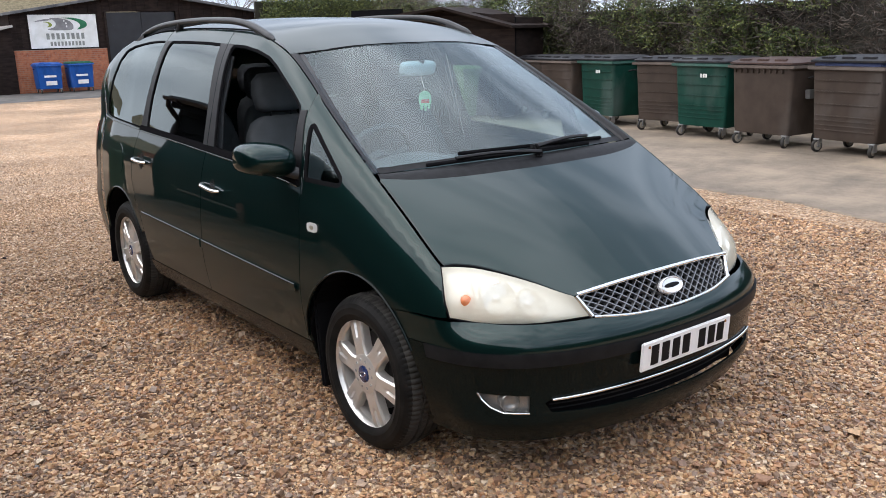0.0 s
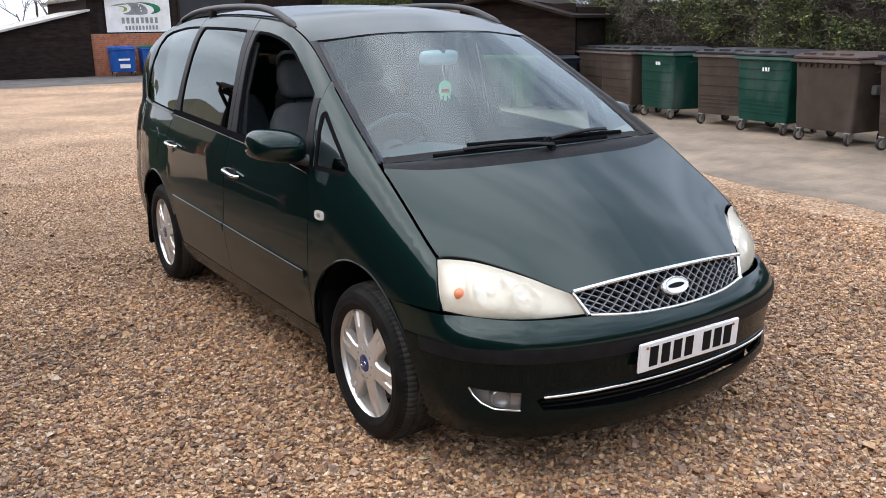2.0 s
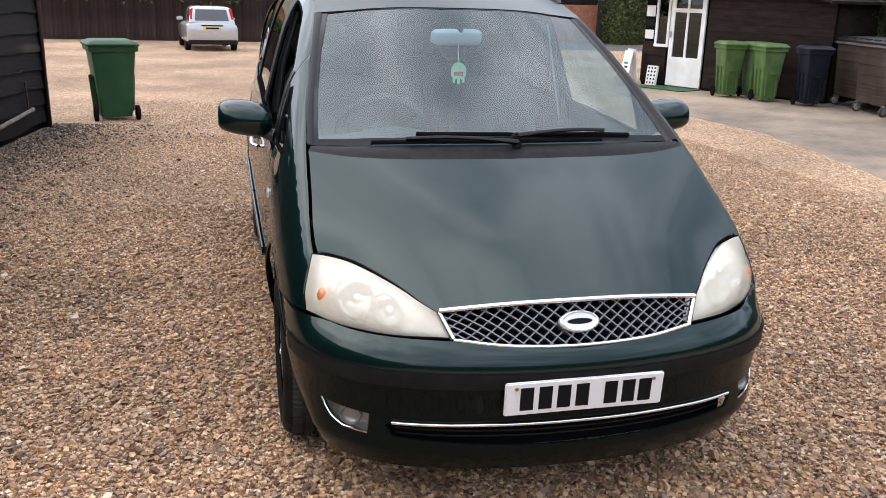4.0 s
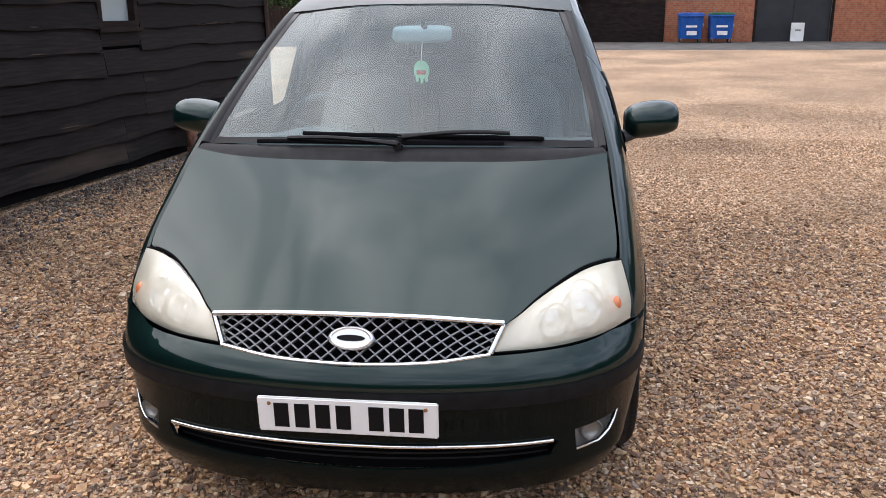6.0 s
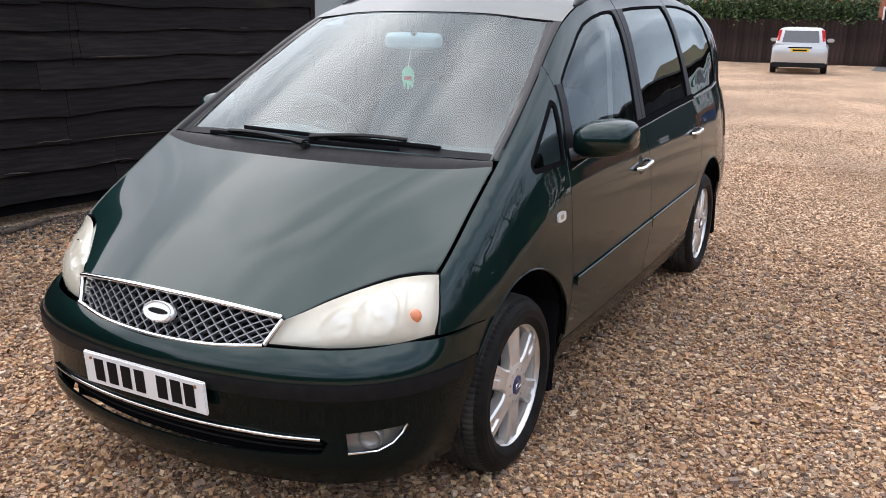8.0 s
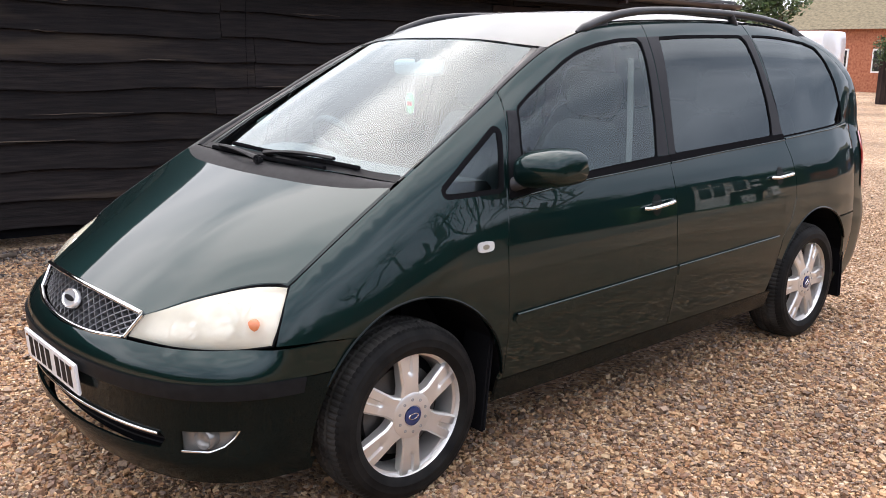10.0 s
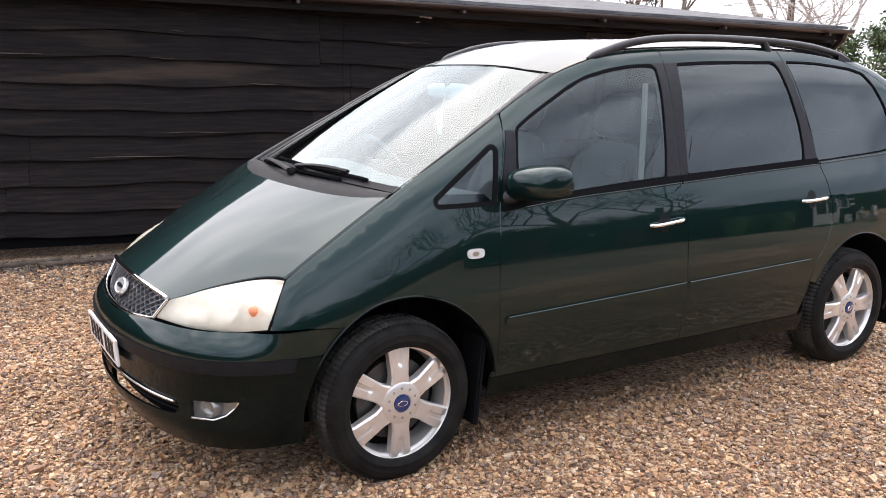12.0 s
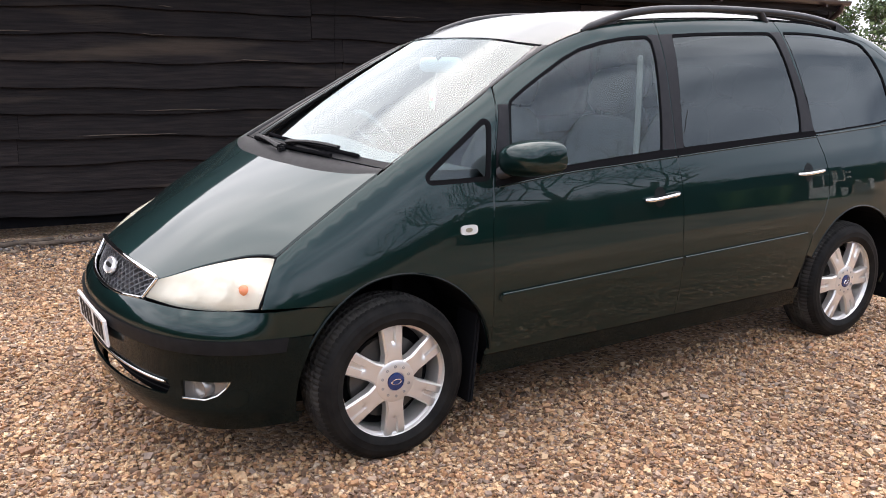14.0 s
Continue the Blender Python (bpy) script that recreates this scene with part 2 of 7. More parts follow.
def ring(bm, profile, n=32, m=None, closed=False):
    """Turns a profile of (radius, height) round z."""
    rows = []
    for r, h in profile:
        rows.append([bm.verts.new((r * math.cos(2 * math.pi * k / n), r * math.sin(2 * math.pi * k / n), h)) for k in range(n)])
    pairs = list(zip(rows, rows[1:])) + ([(rows[-1], rows[0])] if closed else [])
    for a, b in pairs:
        for k in range(n):
            bm.faces.new((a[k], a[(k + 1) % n], b[(k + 1) % n], b[k]))
    if not closed:
        for row, flip in ((rows[0], True), (rows[-1], False)):
            if (row[0].co - row[n // 2].co).length > 1e-5:
                bm.faces.new(row[::-1] if flip else row)
    made = [v for row in rows for v in row]
    if m is not None:
        bmesh.ops.transform(bm, matrix=m, verts=made)
    return made


def tube(bm, points, radius, n=8, flat=1.0, up=(0, 0, 1), taper=None):
    """A pipe along points; flat squeezes it along up; taper gives a radius factor a point."""
    pts = [Vector(p) for p in points]
    rows = []
    for k, p in enumerate(pts):
        way = (pts[min(k + 1, len(pts) - 1)] - pts[max(k - 1, 0)]).normalized()
        a = way.cross(Vector(up))
        a = a.normalized() if a.length > 1e-4 else way.orthogonal().normalized()
        b = a.cross(way).normalized()
        r = radius * (taper[k] if taper else 1.0)
        rows.append([bm.verts.new(p + a * (r * math.cos(2 * math.pi * i / n)) + b * (r * flat * math.sin(2 * math.pi * i / n))) for i in range(n)])
    for q, s in zip(rows, rows[1:]):
        for i in range(n):
            bm.faces.new((q[i], q[(i + 1) % n], s[(i + 1) % n], s[i]))
    bm.faces.new(rows[0][::-1])
    bm.faces.new(rows[-1])
    return rows


def spline(points, n=8):
    """Points on a smooth curve through the given ones."""
    p = [np.array(q, float) for q in points]
    p = [2 * p[0] - p[1], *p, 2 * p[-1] - p[-2]]
    out = []
    for k in range(1, len(p) - 2):
        for t in np.linspace(0, 1, n, endpoint=False):
            a, b, c, d = p[k - 1 : k + 3]
            out.append(0.5 * (2 * b + (c - a) * t + (2 * a - 5 * b + 4 * c - d) * t**2 + (3 * b - a - 3 * c + d) * t**3))
    return out + [p[-2]]


def fall(x):
    """The yard falls gently away behind the car."""
    return 0.007 * min(0.0, x + 6.0)


# ---- ground ----
def gravel_material():
    m = mat("gravel", (0.3, 0.22, 0.15), 0.85)
    b = shader(m)
    co = nd(m, "ShaderNodeTexCoord")
    vo, vo2 = nd(m, "ShaderNodeTexVoronoi", Scale=62.0), nd(m, "ShaderNodeTexVoronoi", Scale=62.0)
    vo2.feature = "DISTANCE_TO_EDGE"
    ra = nd(m, "ShaderNodeValToRGB")
    stops = ((0.0, (0.09, 0.055, 0.036)), (0.25, (0.28, 0.160, 0.086)), (0.5, (0.46, 0.280, 0.150)), (0.72, (0.36, 0.26, 0.185)), (0.9, (0.58, 0.41, 0.26)), (1.0, (0.68, 0.55, 0.42)))
    while len(ra.color_ramp.elements) < len(stops):
        ra.color_ramp.elements.new(0.5)
    for e, (p, c) in zip(ra.color_ramp.elements, stops):
        e.position, e.color = p, (*c, 1)
    sep = nd(m, "ShaderNodeSeparateColor")
    ln(m, co.outputs["Object"], vo.inputs["Vector"])
    ln(m, co.outputs["Object"], vo2.inputs["Vector"])
    ln(m, vo.outputs["Color"], sep.inputs["Color"])
    ln(m, sep.outputs["Red"], ra.inputs["Fac"])
    no, mr = nd(m, "ShaderNodeTexNoise", Scale=0.45, Detail=5.0), nd(m, "ShaderNodeMapRange")
    ln(m, co.outputs["Object"], no.inputs["Vector"])
    mr.inputs["From Min"].default_value, mr.inputs["From Max"].default_value = 0.35, 0.65
    mr.inputs["To Min"].default_value, mr.inputs["To Max"].default_value = 0.95, 1.60
    ln(m, no.outputs["Fac"], mr.inputs["Value"])
    hs = nd(m, "ShaderNodeHueSaturation")
    ln(m, ra.outputs["Color"], hs.inputs["Color"])
    ln(m, mr.outputs["Result"], hs.inputs["Value"])
    ln(m, hs.outputs["Color"], b.inputs["Base Color"])
    bu = nd(m, "ShaderNodeBump", Strength=0.9, Distance=0.012)
    r2 = nd(m, "ShaderNodeMapRange")
    r2.inputs["From Max"].default_value = 0.25
    ln(m, vo2.outputs["Distance"], r2.inputs["Value"])
    ln(m, r2.outputs["Result"], bu.inputs["Height"])
    ln(m, bu.outputs["Normal"], b.inputs["Normal"])
    return m


GRAVEL = gravel_material()
xs = [-900, -300, -120, -60, -40, -30, -20, -12, -6, 0, 6, 12, 30, 100, 300, 900]
ys = [-900, -300, -100, -40, -20, -10, -5, 0, 5, 10, 20, 40, 100, 300, 900]
verts = [(x, y, max(fall(x), -0.4)) for x in xs for y in ys]
faces = [(i * len(ys) + j, (i + 1) * len(ys) + j, (i + 1) * len(ys) + j + 1, i * len(ys) + j + 1) for i in range(len(xs) - 1) for j in range(len(ys) - 1)]
tagged(raw("ground", verts, faces, GRAVEL), "golden brown pea gravel yard, level and loose", "gravel", kind="structure")

# concrete apron, with a ragged edge towards the gravel
rng = random.Random(3)
edge = spline([(-12.6, 7.2), (-11.4, 6.4), (-9.5, 6.0), (-8.0, 5.8), (-5.7, 5.95), (-3.2, 5.5), (-1.2, 4.95), (-0.2, 4.94), (0.85, 4.66), (3.5, 4.3), (8.0, 3.9), (14, 3.6)], 10)
front = [(x + rng.uniform(-0.03, 0.03), y + rng.uniform(-0.03, 0.03)) for x, y in edge]
n = len(front)
verts = [(x, y, 0.012 + fall(x)) for x, y in front] + [(x, 16.0, 0.012 + fall(x)) for x, y in front] + [(x + 0.01, y - 0.05, -0.02 + fall(x)) for x, y in front]
faces = [(k, k + 1, n + k + 1, n + k) for k in range(n - 1)] + [(2 * n + k, 2 * n + k + 1, k + 1, k) for k in range(n - 1)]
tagged(raw("pavement", verts, faces, CONCRETE), "worn pale concrete apron with a ragged edge", "concrete", kind="structure")

# tarmac strip before the barn
verts = [(x, y, fall(x) + 0.008) for x in (-34.0, -26.2) for y in np.linspace(0.4, 16, 14)]
faces = [(k, k + 1, 14 + k + 1, 14 + k) for k in range(13)]
tagged(raw("road", verts, faces, TARMAC), "old grey tarmac strip in front of the barn", "tarmac", kind="structure")


# ---- shed beside the car ----
def waney_board(length, height, seed, thick=0.030):
    """A feather-edged board, thick and wavy at its lower edge, lying along x from 0, its top at z = 0."""
    r = random.Random(seed)
    n = 24
    v, f = [], []
    a, b, c = r.uniform(0, 6), r.uniform(0, 6), r.uniform(0.6, 1.4)
    for k in range(n + 1):
        x = length * k / n
        low = -height + 0.014 * math.sin(c * x * 2.1 + a) + 0.008 * math.sin(5.3 * x + b) + r.uniform(-0.003, 0.003)
        v += [(x, 0.006, 0.0), (x, -0.008, 0.0), (x, -thick - 0.012, low), (x, 0.004 - thick * 0.4, low - 0.003)]
    for k in range(n):
        for q in range(3):
            f.append((4 * k + q, 4 * k + q + 1, 4 * k + 5 + q, 4 * k + 4 + q))
    f += [(3, 2, 1, 0), (4 * n, 4 * n + 1, 4 * n + 2, 4 * n + 3)]
    me = bpy.data.meshes.new("board")
    me.from_pydata(v, [], f)
    me.update()
    me.materials.append(WOOD)
    return me


# The shed's own frame: x runs from its far corner towards the road, y goes inwards (away from the car).
SHED = Matrix.Translation((-6.85, -3.17, -0.02)) @ pose(0, 0, 0, 0, -0.75, -6.55)
shed = thing("shed", "long low shed clad in black-stained waney-edged boards", "shed", SHED)
LEN, TOP = 16.0, 2.16


def shed_box(name, dims, material, label="", bevel=0.0, parent=None):
    return boxed(name, dims, material, parent or shed, label, bevel)


wx0, wx1, wz0, wz1 = 2.97, 3.62, 1.36, 1.98
shed_box("wall", (0.0, wx0, -0.12, -0.02, 0, TOP), DARK)
shed_box("wall", (wx1, LEN, -0.12, -0.02, 0, TOP), DARK)
shed_box("wall", (wx0, wx1, -0.12, -0.02, 0, wz0), DARK)
shed_box("wall", (wx0, wx1, -0.12, -0.02, wz1, TOP), DARK)
shed_box("wall", (0.0, 0.1, -6.0, -0.12, 0, TOP), WOOD)
shed_box("wall", (LEN - 0.1, LEN, -6.0, -0.12, 0, TOP), WOOD)
shed_box("wall", (0.0, LEN, -6.0, -5.9, 0, TOP), WOOD)
boards = [waney_board(w, 0.225, s) for s, w in enumerate((3.0, 3.4, 2.6, 3.2, 2.9, 3.6, 0.7))]
rng = random.Random(8)
for course in range(10):
    z_top = 2.20 - 0.212 * course + 0.02
    x = -0.02 if course % 2 else -0.04
    k = rng.randrange(6)
    while x < LEN - 0.4:
        me = boards[k % 6]
        w = max(v.co.x for v in me.vertices)
        if z_top > wz0 and z_top - 0.2 < wz1 and x < wx1 and x + w > wx0:
            if x < wx0 - 0.05:
                me, w = None, wx0 - x
            else:
                x = wx1
                continue
        ob = new("board", me or waney_board(w, 0.225, 40 + course))
        ob.parent = shed
        ob.location = (x, 0.0, z_top)
        x += w + 0.004
        k += 1
for ob in [o for o in shed.children if o.name.startswith("board")]:
    ob.rotation_euler = (0, 0, 0)
    ob.scale = (1, -1, 1)
for z0, z1 in ((wz0 - 0.17, wz0 - 0.042),):
    filler = shed_box("board", (wx0 + 0.002, wx1 - 0.002, 0.0, 0.026, z0, z1), WOOD)
PALEWOOD = varied(mat("pale splintered wood", (0.16, 0.12, 0.09), 0.85, spec=0.2), (0.045, 0.035, 0.028), (0.12, 0.095, 0.074), 9, stretch=(1, 1, 8))
for k in range(40):
    course, x, l = rng.randrange(9), rng.uniform(0.3, 13.5), rng.choice((0.12, 0.2, 0.3, 0.55, 0.8))
    z = 2.22 - 0.212 * (course + 1) + rng.uniform(-0.006, 0.012)
    if wx0 - 1.0 < x < wx1 + 0.2:
        continue
    bm = bmesh.new()
    tube(bm, [(x + l * q, 0.046 + rng.uniform(-0.002, 0.003), z + rng.uniform(-0.006, 0.006)) for q in (0, 0.25, 0.5, 0.75, 1)], 0.0045, 5, taper=(0.3, 0.9, 1.0, 0.8, 0.2))
    part("splinter", bm, PALEWOOD, shed)
bm = bmesh.new()
tube(bm, [(6.3, 0.05, 1.98), (6.31, 0.052, 1.5), (6.30, 0.05, 1.1)], 0.003, 5)
part("wire", bm, RUBBER, shed)
window = thing("window_1", "small brown wooden window in the shed", "window", SHED, kind="structure")
for dims in ((wx0, wx0 + 0.06, -0.08, 0.03, wz0, wz1), (wx1 - 0.06, wx1, -0.08, 0.03, wz0, wz1), (wx0 + 0.06, wx1 - 0.06, -0.08, 0.03, wz0, wz0 + 0.06), (wx0 + 0.06, wx1 - 0.06, -0.08, 0.03, wz1 - 0.06, wz1)):
    boxed("frame", dims, BROWNWOOD, window)
boxed("sill", (wx0 - 0.03, wx1 + 0.03, -0.05, 0.06, wz0 - 0.04, wz0), BROWNWOOD, window)
boxed("pane", (wx0 + 0.06, wx1 - 0.06, -0.05, -0.045, wz0 + 0.06, wz1 - 0.06), mat("frosted pane", (0.45, 0.5, 0.5), 0.12, 0, 0.5), window)
verts = [(0.05, 0.28, TOP + 0.03), (LEN + 0.25, 0.28, TOP + 0.03), (LEN + 0.25, -6.3, TOP + 0.85), (0.05, -6.3, TOP + 0.85)]
verts += [(x, y, z - 0.03) for x, y, z in verts]
FELT = varied(mat("grey roofing felt", (0.10, 0.10, 0.105), 0.9), (0.07, 0.07, 0.075), (0.15, 0.15, 0.15), 3, bump=0.3, bscale=150)
raw("roof", verts, [(0, 1, 2, 3), (4, 7, 6, 5), (0, 4, 5, 1), (1, 5, 6, 2), (2, 6, 7, 3), (3, 7, 4, 0)], FELT, shed)
shed_box("fascia", (0.07, LEN + 0.22, 0.20, 0.225, TOP - 0.13, TOP + 0.004), WOOD)
shed_box("soffit", (0.08, LEN + 0.2, 0.04, 0.20, TOP - 0.07, TOP - 0.05), DARK)
BROWNPVC = mat("brown plastic gutter", (0.032, 0.018, 0.016), 0.35)
bm = bmesh.new()
half = [(0.055 * math.cos(a), 0.055 * math.sin(a)) for a in np.linspace(math.pi, 2 * math.pi, 9)]
rows = [[bm.verts.new((x, 0.285 + p, TOP - 0.01 + q)) for p, q in half] for x in (0.0, LEN + 0.3)]
for k in range(8):
    bm.faces.new((rows[0][k], rows[0][k + 1], rows[1][k + 1], rows[1][k]))
part("gutter", bm, BROWNPVC, shed, "", 60).modifiers.new("thick", "SOLIDIFY").thickness = 0.004
for x in np.arange(0.4, LEN, 1.6):
    shed_box("bracket", (x, x + 0.03, 0.222, 0.35, TOP - 0.09, TOP - 0.06), BROWNPVC)
bm = bmesh.new()
tube(bm, [(0.10, 0.285, TOP - 0.05), (0.10, 0.27, TOP - 0.12), (0.08, 0.06, TOP - 0.26), (0.05, 0.055, TOP - 0.35), (0.05, 0.055, 0.02)], 0.034, 10)
part("downpipe", bm, BROWNPVC, shed, "", 50)
shed_box("corner_post", (-0.03, 0.03, -0.02, 0.045, 0.0, TOP), BROWNWOOD, bevel=0.004)


PLASTIC = {}


def plastic(name, c, rough=0.5):
    if name not in PLASTIC:
        PLASTIC[name] = varied(mat(name, c, rough, spec=0.18), tuple(v * 0.80 for v in c), tuple(min(1, v * 1.14) for v in c), 4, 6, bump=0.12, bscale=90, bdist=0.002, tint=0.08)
        if "bin" in name or "lid" in name:
            worn_patches(PLASTIC[name], tuple(min(0.6, 0.8 * v + 0.055) for v in c), 1.6, 0.56, 0.80, (1.0, 1.0, 0.55))
    return PLASTIC[name]


# ---- small things at the shed ----
RUST = varied(mat("rust-brown iron", (0.12, 0.05, 0.03), 0.7), (0.07, 0.03, 0.02), (0.20, 0.085, 0.05), 25, bump=0.3, bscale=120, bdist=0.003)
waste = thing("waste_pipe", "rusty brown waste pipe bending from the shed into gravel", "pipe")
bm = bmesh.new()
tube(bm, spline([(-4.80, -3.44, 0.345), (-4.58, -3.33, 0.36), (-4.45, -3.265, 0.33), (-4.40, -3.24, 0.24), (-4.40, -3.235, -0.02)], 6), 0.055, 14)
part("elbow", bm, RUST, waste, "", 60)
bm = bmesh.new()
ring(bm, [(0.066, 0.0), (0.068, 0.05), (0.060, 0.055)], 16, Matrix.Translation((-4.40, -3.236, 0.06)))
part("collar", bm, RUST, waste, "", 40)
bm = bmesh.new()
tube(bm, [(-4.44, -3.25, 0.20), (-4.7, -3.31, 0.235), (-6.20, -3.17, 0.29)], 0.024, 10)
part("branch_pipe", bm, varied(mat("muddy grey pipe", (0.18, 0.14, 0.11), 0.7), (0.11, 0.085, 0.07), (0.26, 0.21, 0.17), 12), waste, "", 60)
bm = bmesh.new()
tube(bm, [(-6.05, -3.19, 0.29), (-6.05, -3.195, 0.62)], 0.012, 8)
part("riser", bm, BROWNPVC, waste, "", 60)

cctv = thing("security_camera", "grey bullet security camera under the shed eaves", "camera", pose(-1.41, -3.755, 2.12, 0, 0, 150))
bm = bmesh.new()
ring(bm, [(0.030, -0.10), (0.034, -0.095), (0.034, 0.075), (0.030, 0.085), (0.024, 0.08), (0.001, 0.078)], 18, pose(0, 0, 0, 0, 100, 0))
part("body", bm, plastic("pale grey camera plastic", (0.45, 0.45, 0.46)), cctv, "", 40)
boxed("visor", (-0.10, 0.11, -0.038, 0.038, 0.034, 0.040), STEEL, cctv, bevel=0.002)
bm = bmesh.new()
tube(bm, [(-0.03, 0, -0.03), (-0.04, 0.0, -0.07), (-0.10, 0.03, -0.09)], 0.012, 8)
part("bracket", bm, STEEL, cctv, "", 50)

def loft(bm, loops):
    rows = [[bm.verts.new(p) for p in lp] for lp in loops]
    for a, b in zip(rows, rows[1:]):
        for k in range(len(a)):
            bm.faces.new((a[k], a[(k + 1) % len(a)], b[(k + 1) % len(a)], b[k]))
    bm.faces.new(rows[0][::-1])
    bm.faces.new(rows[-1])


def rrect(x0, x1, y0, y1, z, r=0.03, n=3):
    out = []
    for cx, cy, a in ((x1 - r, y1 - r, 0), (x0 + r, y1 - r, 90), (x0 + r, y0 + r, 180), (x1 - r, y0 + r, 270)):
        out += [(cx + r * math.cos(radians(a + 90 * k / n)), cy + r * math.sin(radians(a + 90 * k / n)), z) for k in range(n + 1)]
    return out


def wheelie_bin(label, m, color, group="wheelie bins", bars=False):
    """A two-wheeled bin, its front towards -y."""
    pl = plastic(color[0], color[1])
    ob = thing("wheelie_bin", label, "bin", m @ Matrix.Diagonal((0.70, 0.70, 0.97, 1)), group)
    bm = bmesh.new()
    loft(bm, [rrect(-0.19, 0.19, -0.17, 0.24, 0.05), rrect(-0.20, 0.20, -0.19, 0.25, 0.10), rrect(-0.235, 0.235, -0.25, 0.29, 0.50), rrect(-0.27, 0.27, -0.32, 0.33, 0.90), rrect(-0.305, 0.305, -0.36, 0.36, 0.91), rrect(-0.31, 0.31, -0.365, 0.365, 0.975)])
    for x in (-0.13, 0.13):
        box(bm, x - 0.014, x + 0.014, -0.292, -0.24, 0.10, 0.66, 0.008, m=pose(0, 0, 0, -3, 0, 0))
    for s in (-1, 1):
        for y in (-0.10, 0.10):
            box(bm, s * 0.215 - 0.02, s * 0.215 + 0.03, y - 0.012, y + 0.012, 0.12, 0.60, 0.006, m=pose(0, 0, 0, 0, 4 * s, 0))
    box(bm, -0.09, 0.09, -0.305, -0.255, 0.50, 0.53, 0.006)
    body = part("body", bm, pl, ob, "", 35)
    bm = bmesh.new()
    loft(bm, [rrect(-0.325, 0.325, -0.40, 0.37, 0.978), rrect(-0.325, 0.325, -0.40, 0.37, 1.000), rrect(-0.30, 0.30, -0.36, 0.34, 1.022), rrect(-0.24, 0.24, -0.30, 0.28, 1.050), rrect(-0.19, 0.19, -0.24, 0.22, 1.046)])
    box(bm, -0.14, 0.14, -0.395, -0.36, 0.972, 0.990, 0.006)
    lid = part("lid", bm, pl, ob, "", 35)
    bm = bmesh.new()
    tube(bm, [(-0.24, 0.40, 1.0), (0.24, 0.40, 1.0)], 0.016, 8)
    for x in (-0.24, 0.0, 0.24):
        box(bm, x - 0.02, x + 0.02, 0.33, 0.41, 0.975, 1.01, 0.005)
    part("handle", bm, pl, ob, "", 40)
    for s in (-1, 1):
        bm = bmesh.new()
        ring(bm, [(0.10, -0.025), (0.10, 0.02), (0.07, 0.025), (0.06, 0.012), (0.001, 0.012)], 24, pose(s * 0.265, 0.25, 0.10, 0, 90 * s, 0))
        part("wheel", bm, RUBBER, ob, "", 40)
    if bars:
        for x in (-0.09, -0.02):
            boxed("print_bar", (x, x + 0.045, -0.322, -0.318, 0.80, 0.90), WHITE, ob, m=pose(0, 0, 0, -4, 0, 0))
        boxed("print_bar", (-0.07, 0.07, -0.300, -0.292, 0.55, 0.575), plastic("dark moulding", (0.05, 0.12, 0.05)), ob, m=pose(0, 0, 0, -4, 0, 0))
    return ob


GREENBIN, DARKGREEN, NAVY = ("light green bin plastic", (0.078, 0.135, 0.045)), ("mid green bin plastic", (0.028, 0.080, 0.036)), ("navy bin plastic", (0.009, 0.012, 0.019))
wheelie_bin("green plastic wheelie bin standing by the shed corner", pose(-7.65, -2.46, fall(-7.6), 0, 0, 284) @ Matrix.Diagonal((1.40, 1.38, 1.0, 1)), DARKGREEN)
wheelie_bin("light green wheelie bin with white number bars", pose(-10.1, 8.05, 0.015 + fall(-10), 0, 0, 84), GREENBIN, bars=True)
wheelie_bin("light green wheelie bin by the cabin wall", pose(-9.33, 8.36, 0.015 + fall(-9), 0, 0, 82), GREENBIN)
wheelie_bin("navy wheelie bin with a worn white stencil", pose(-8.62, 8.74, 0.015 + fall(-8.4), 0, 0, 80), NAVY)
wheelie_bin("light green wheelie bin standing behind another one", pose(-9.95, 8.52, 0.015 + fall(-9.9), 0, 0, 86), GREENBIN)


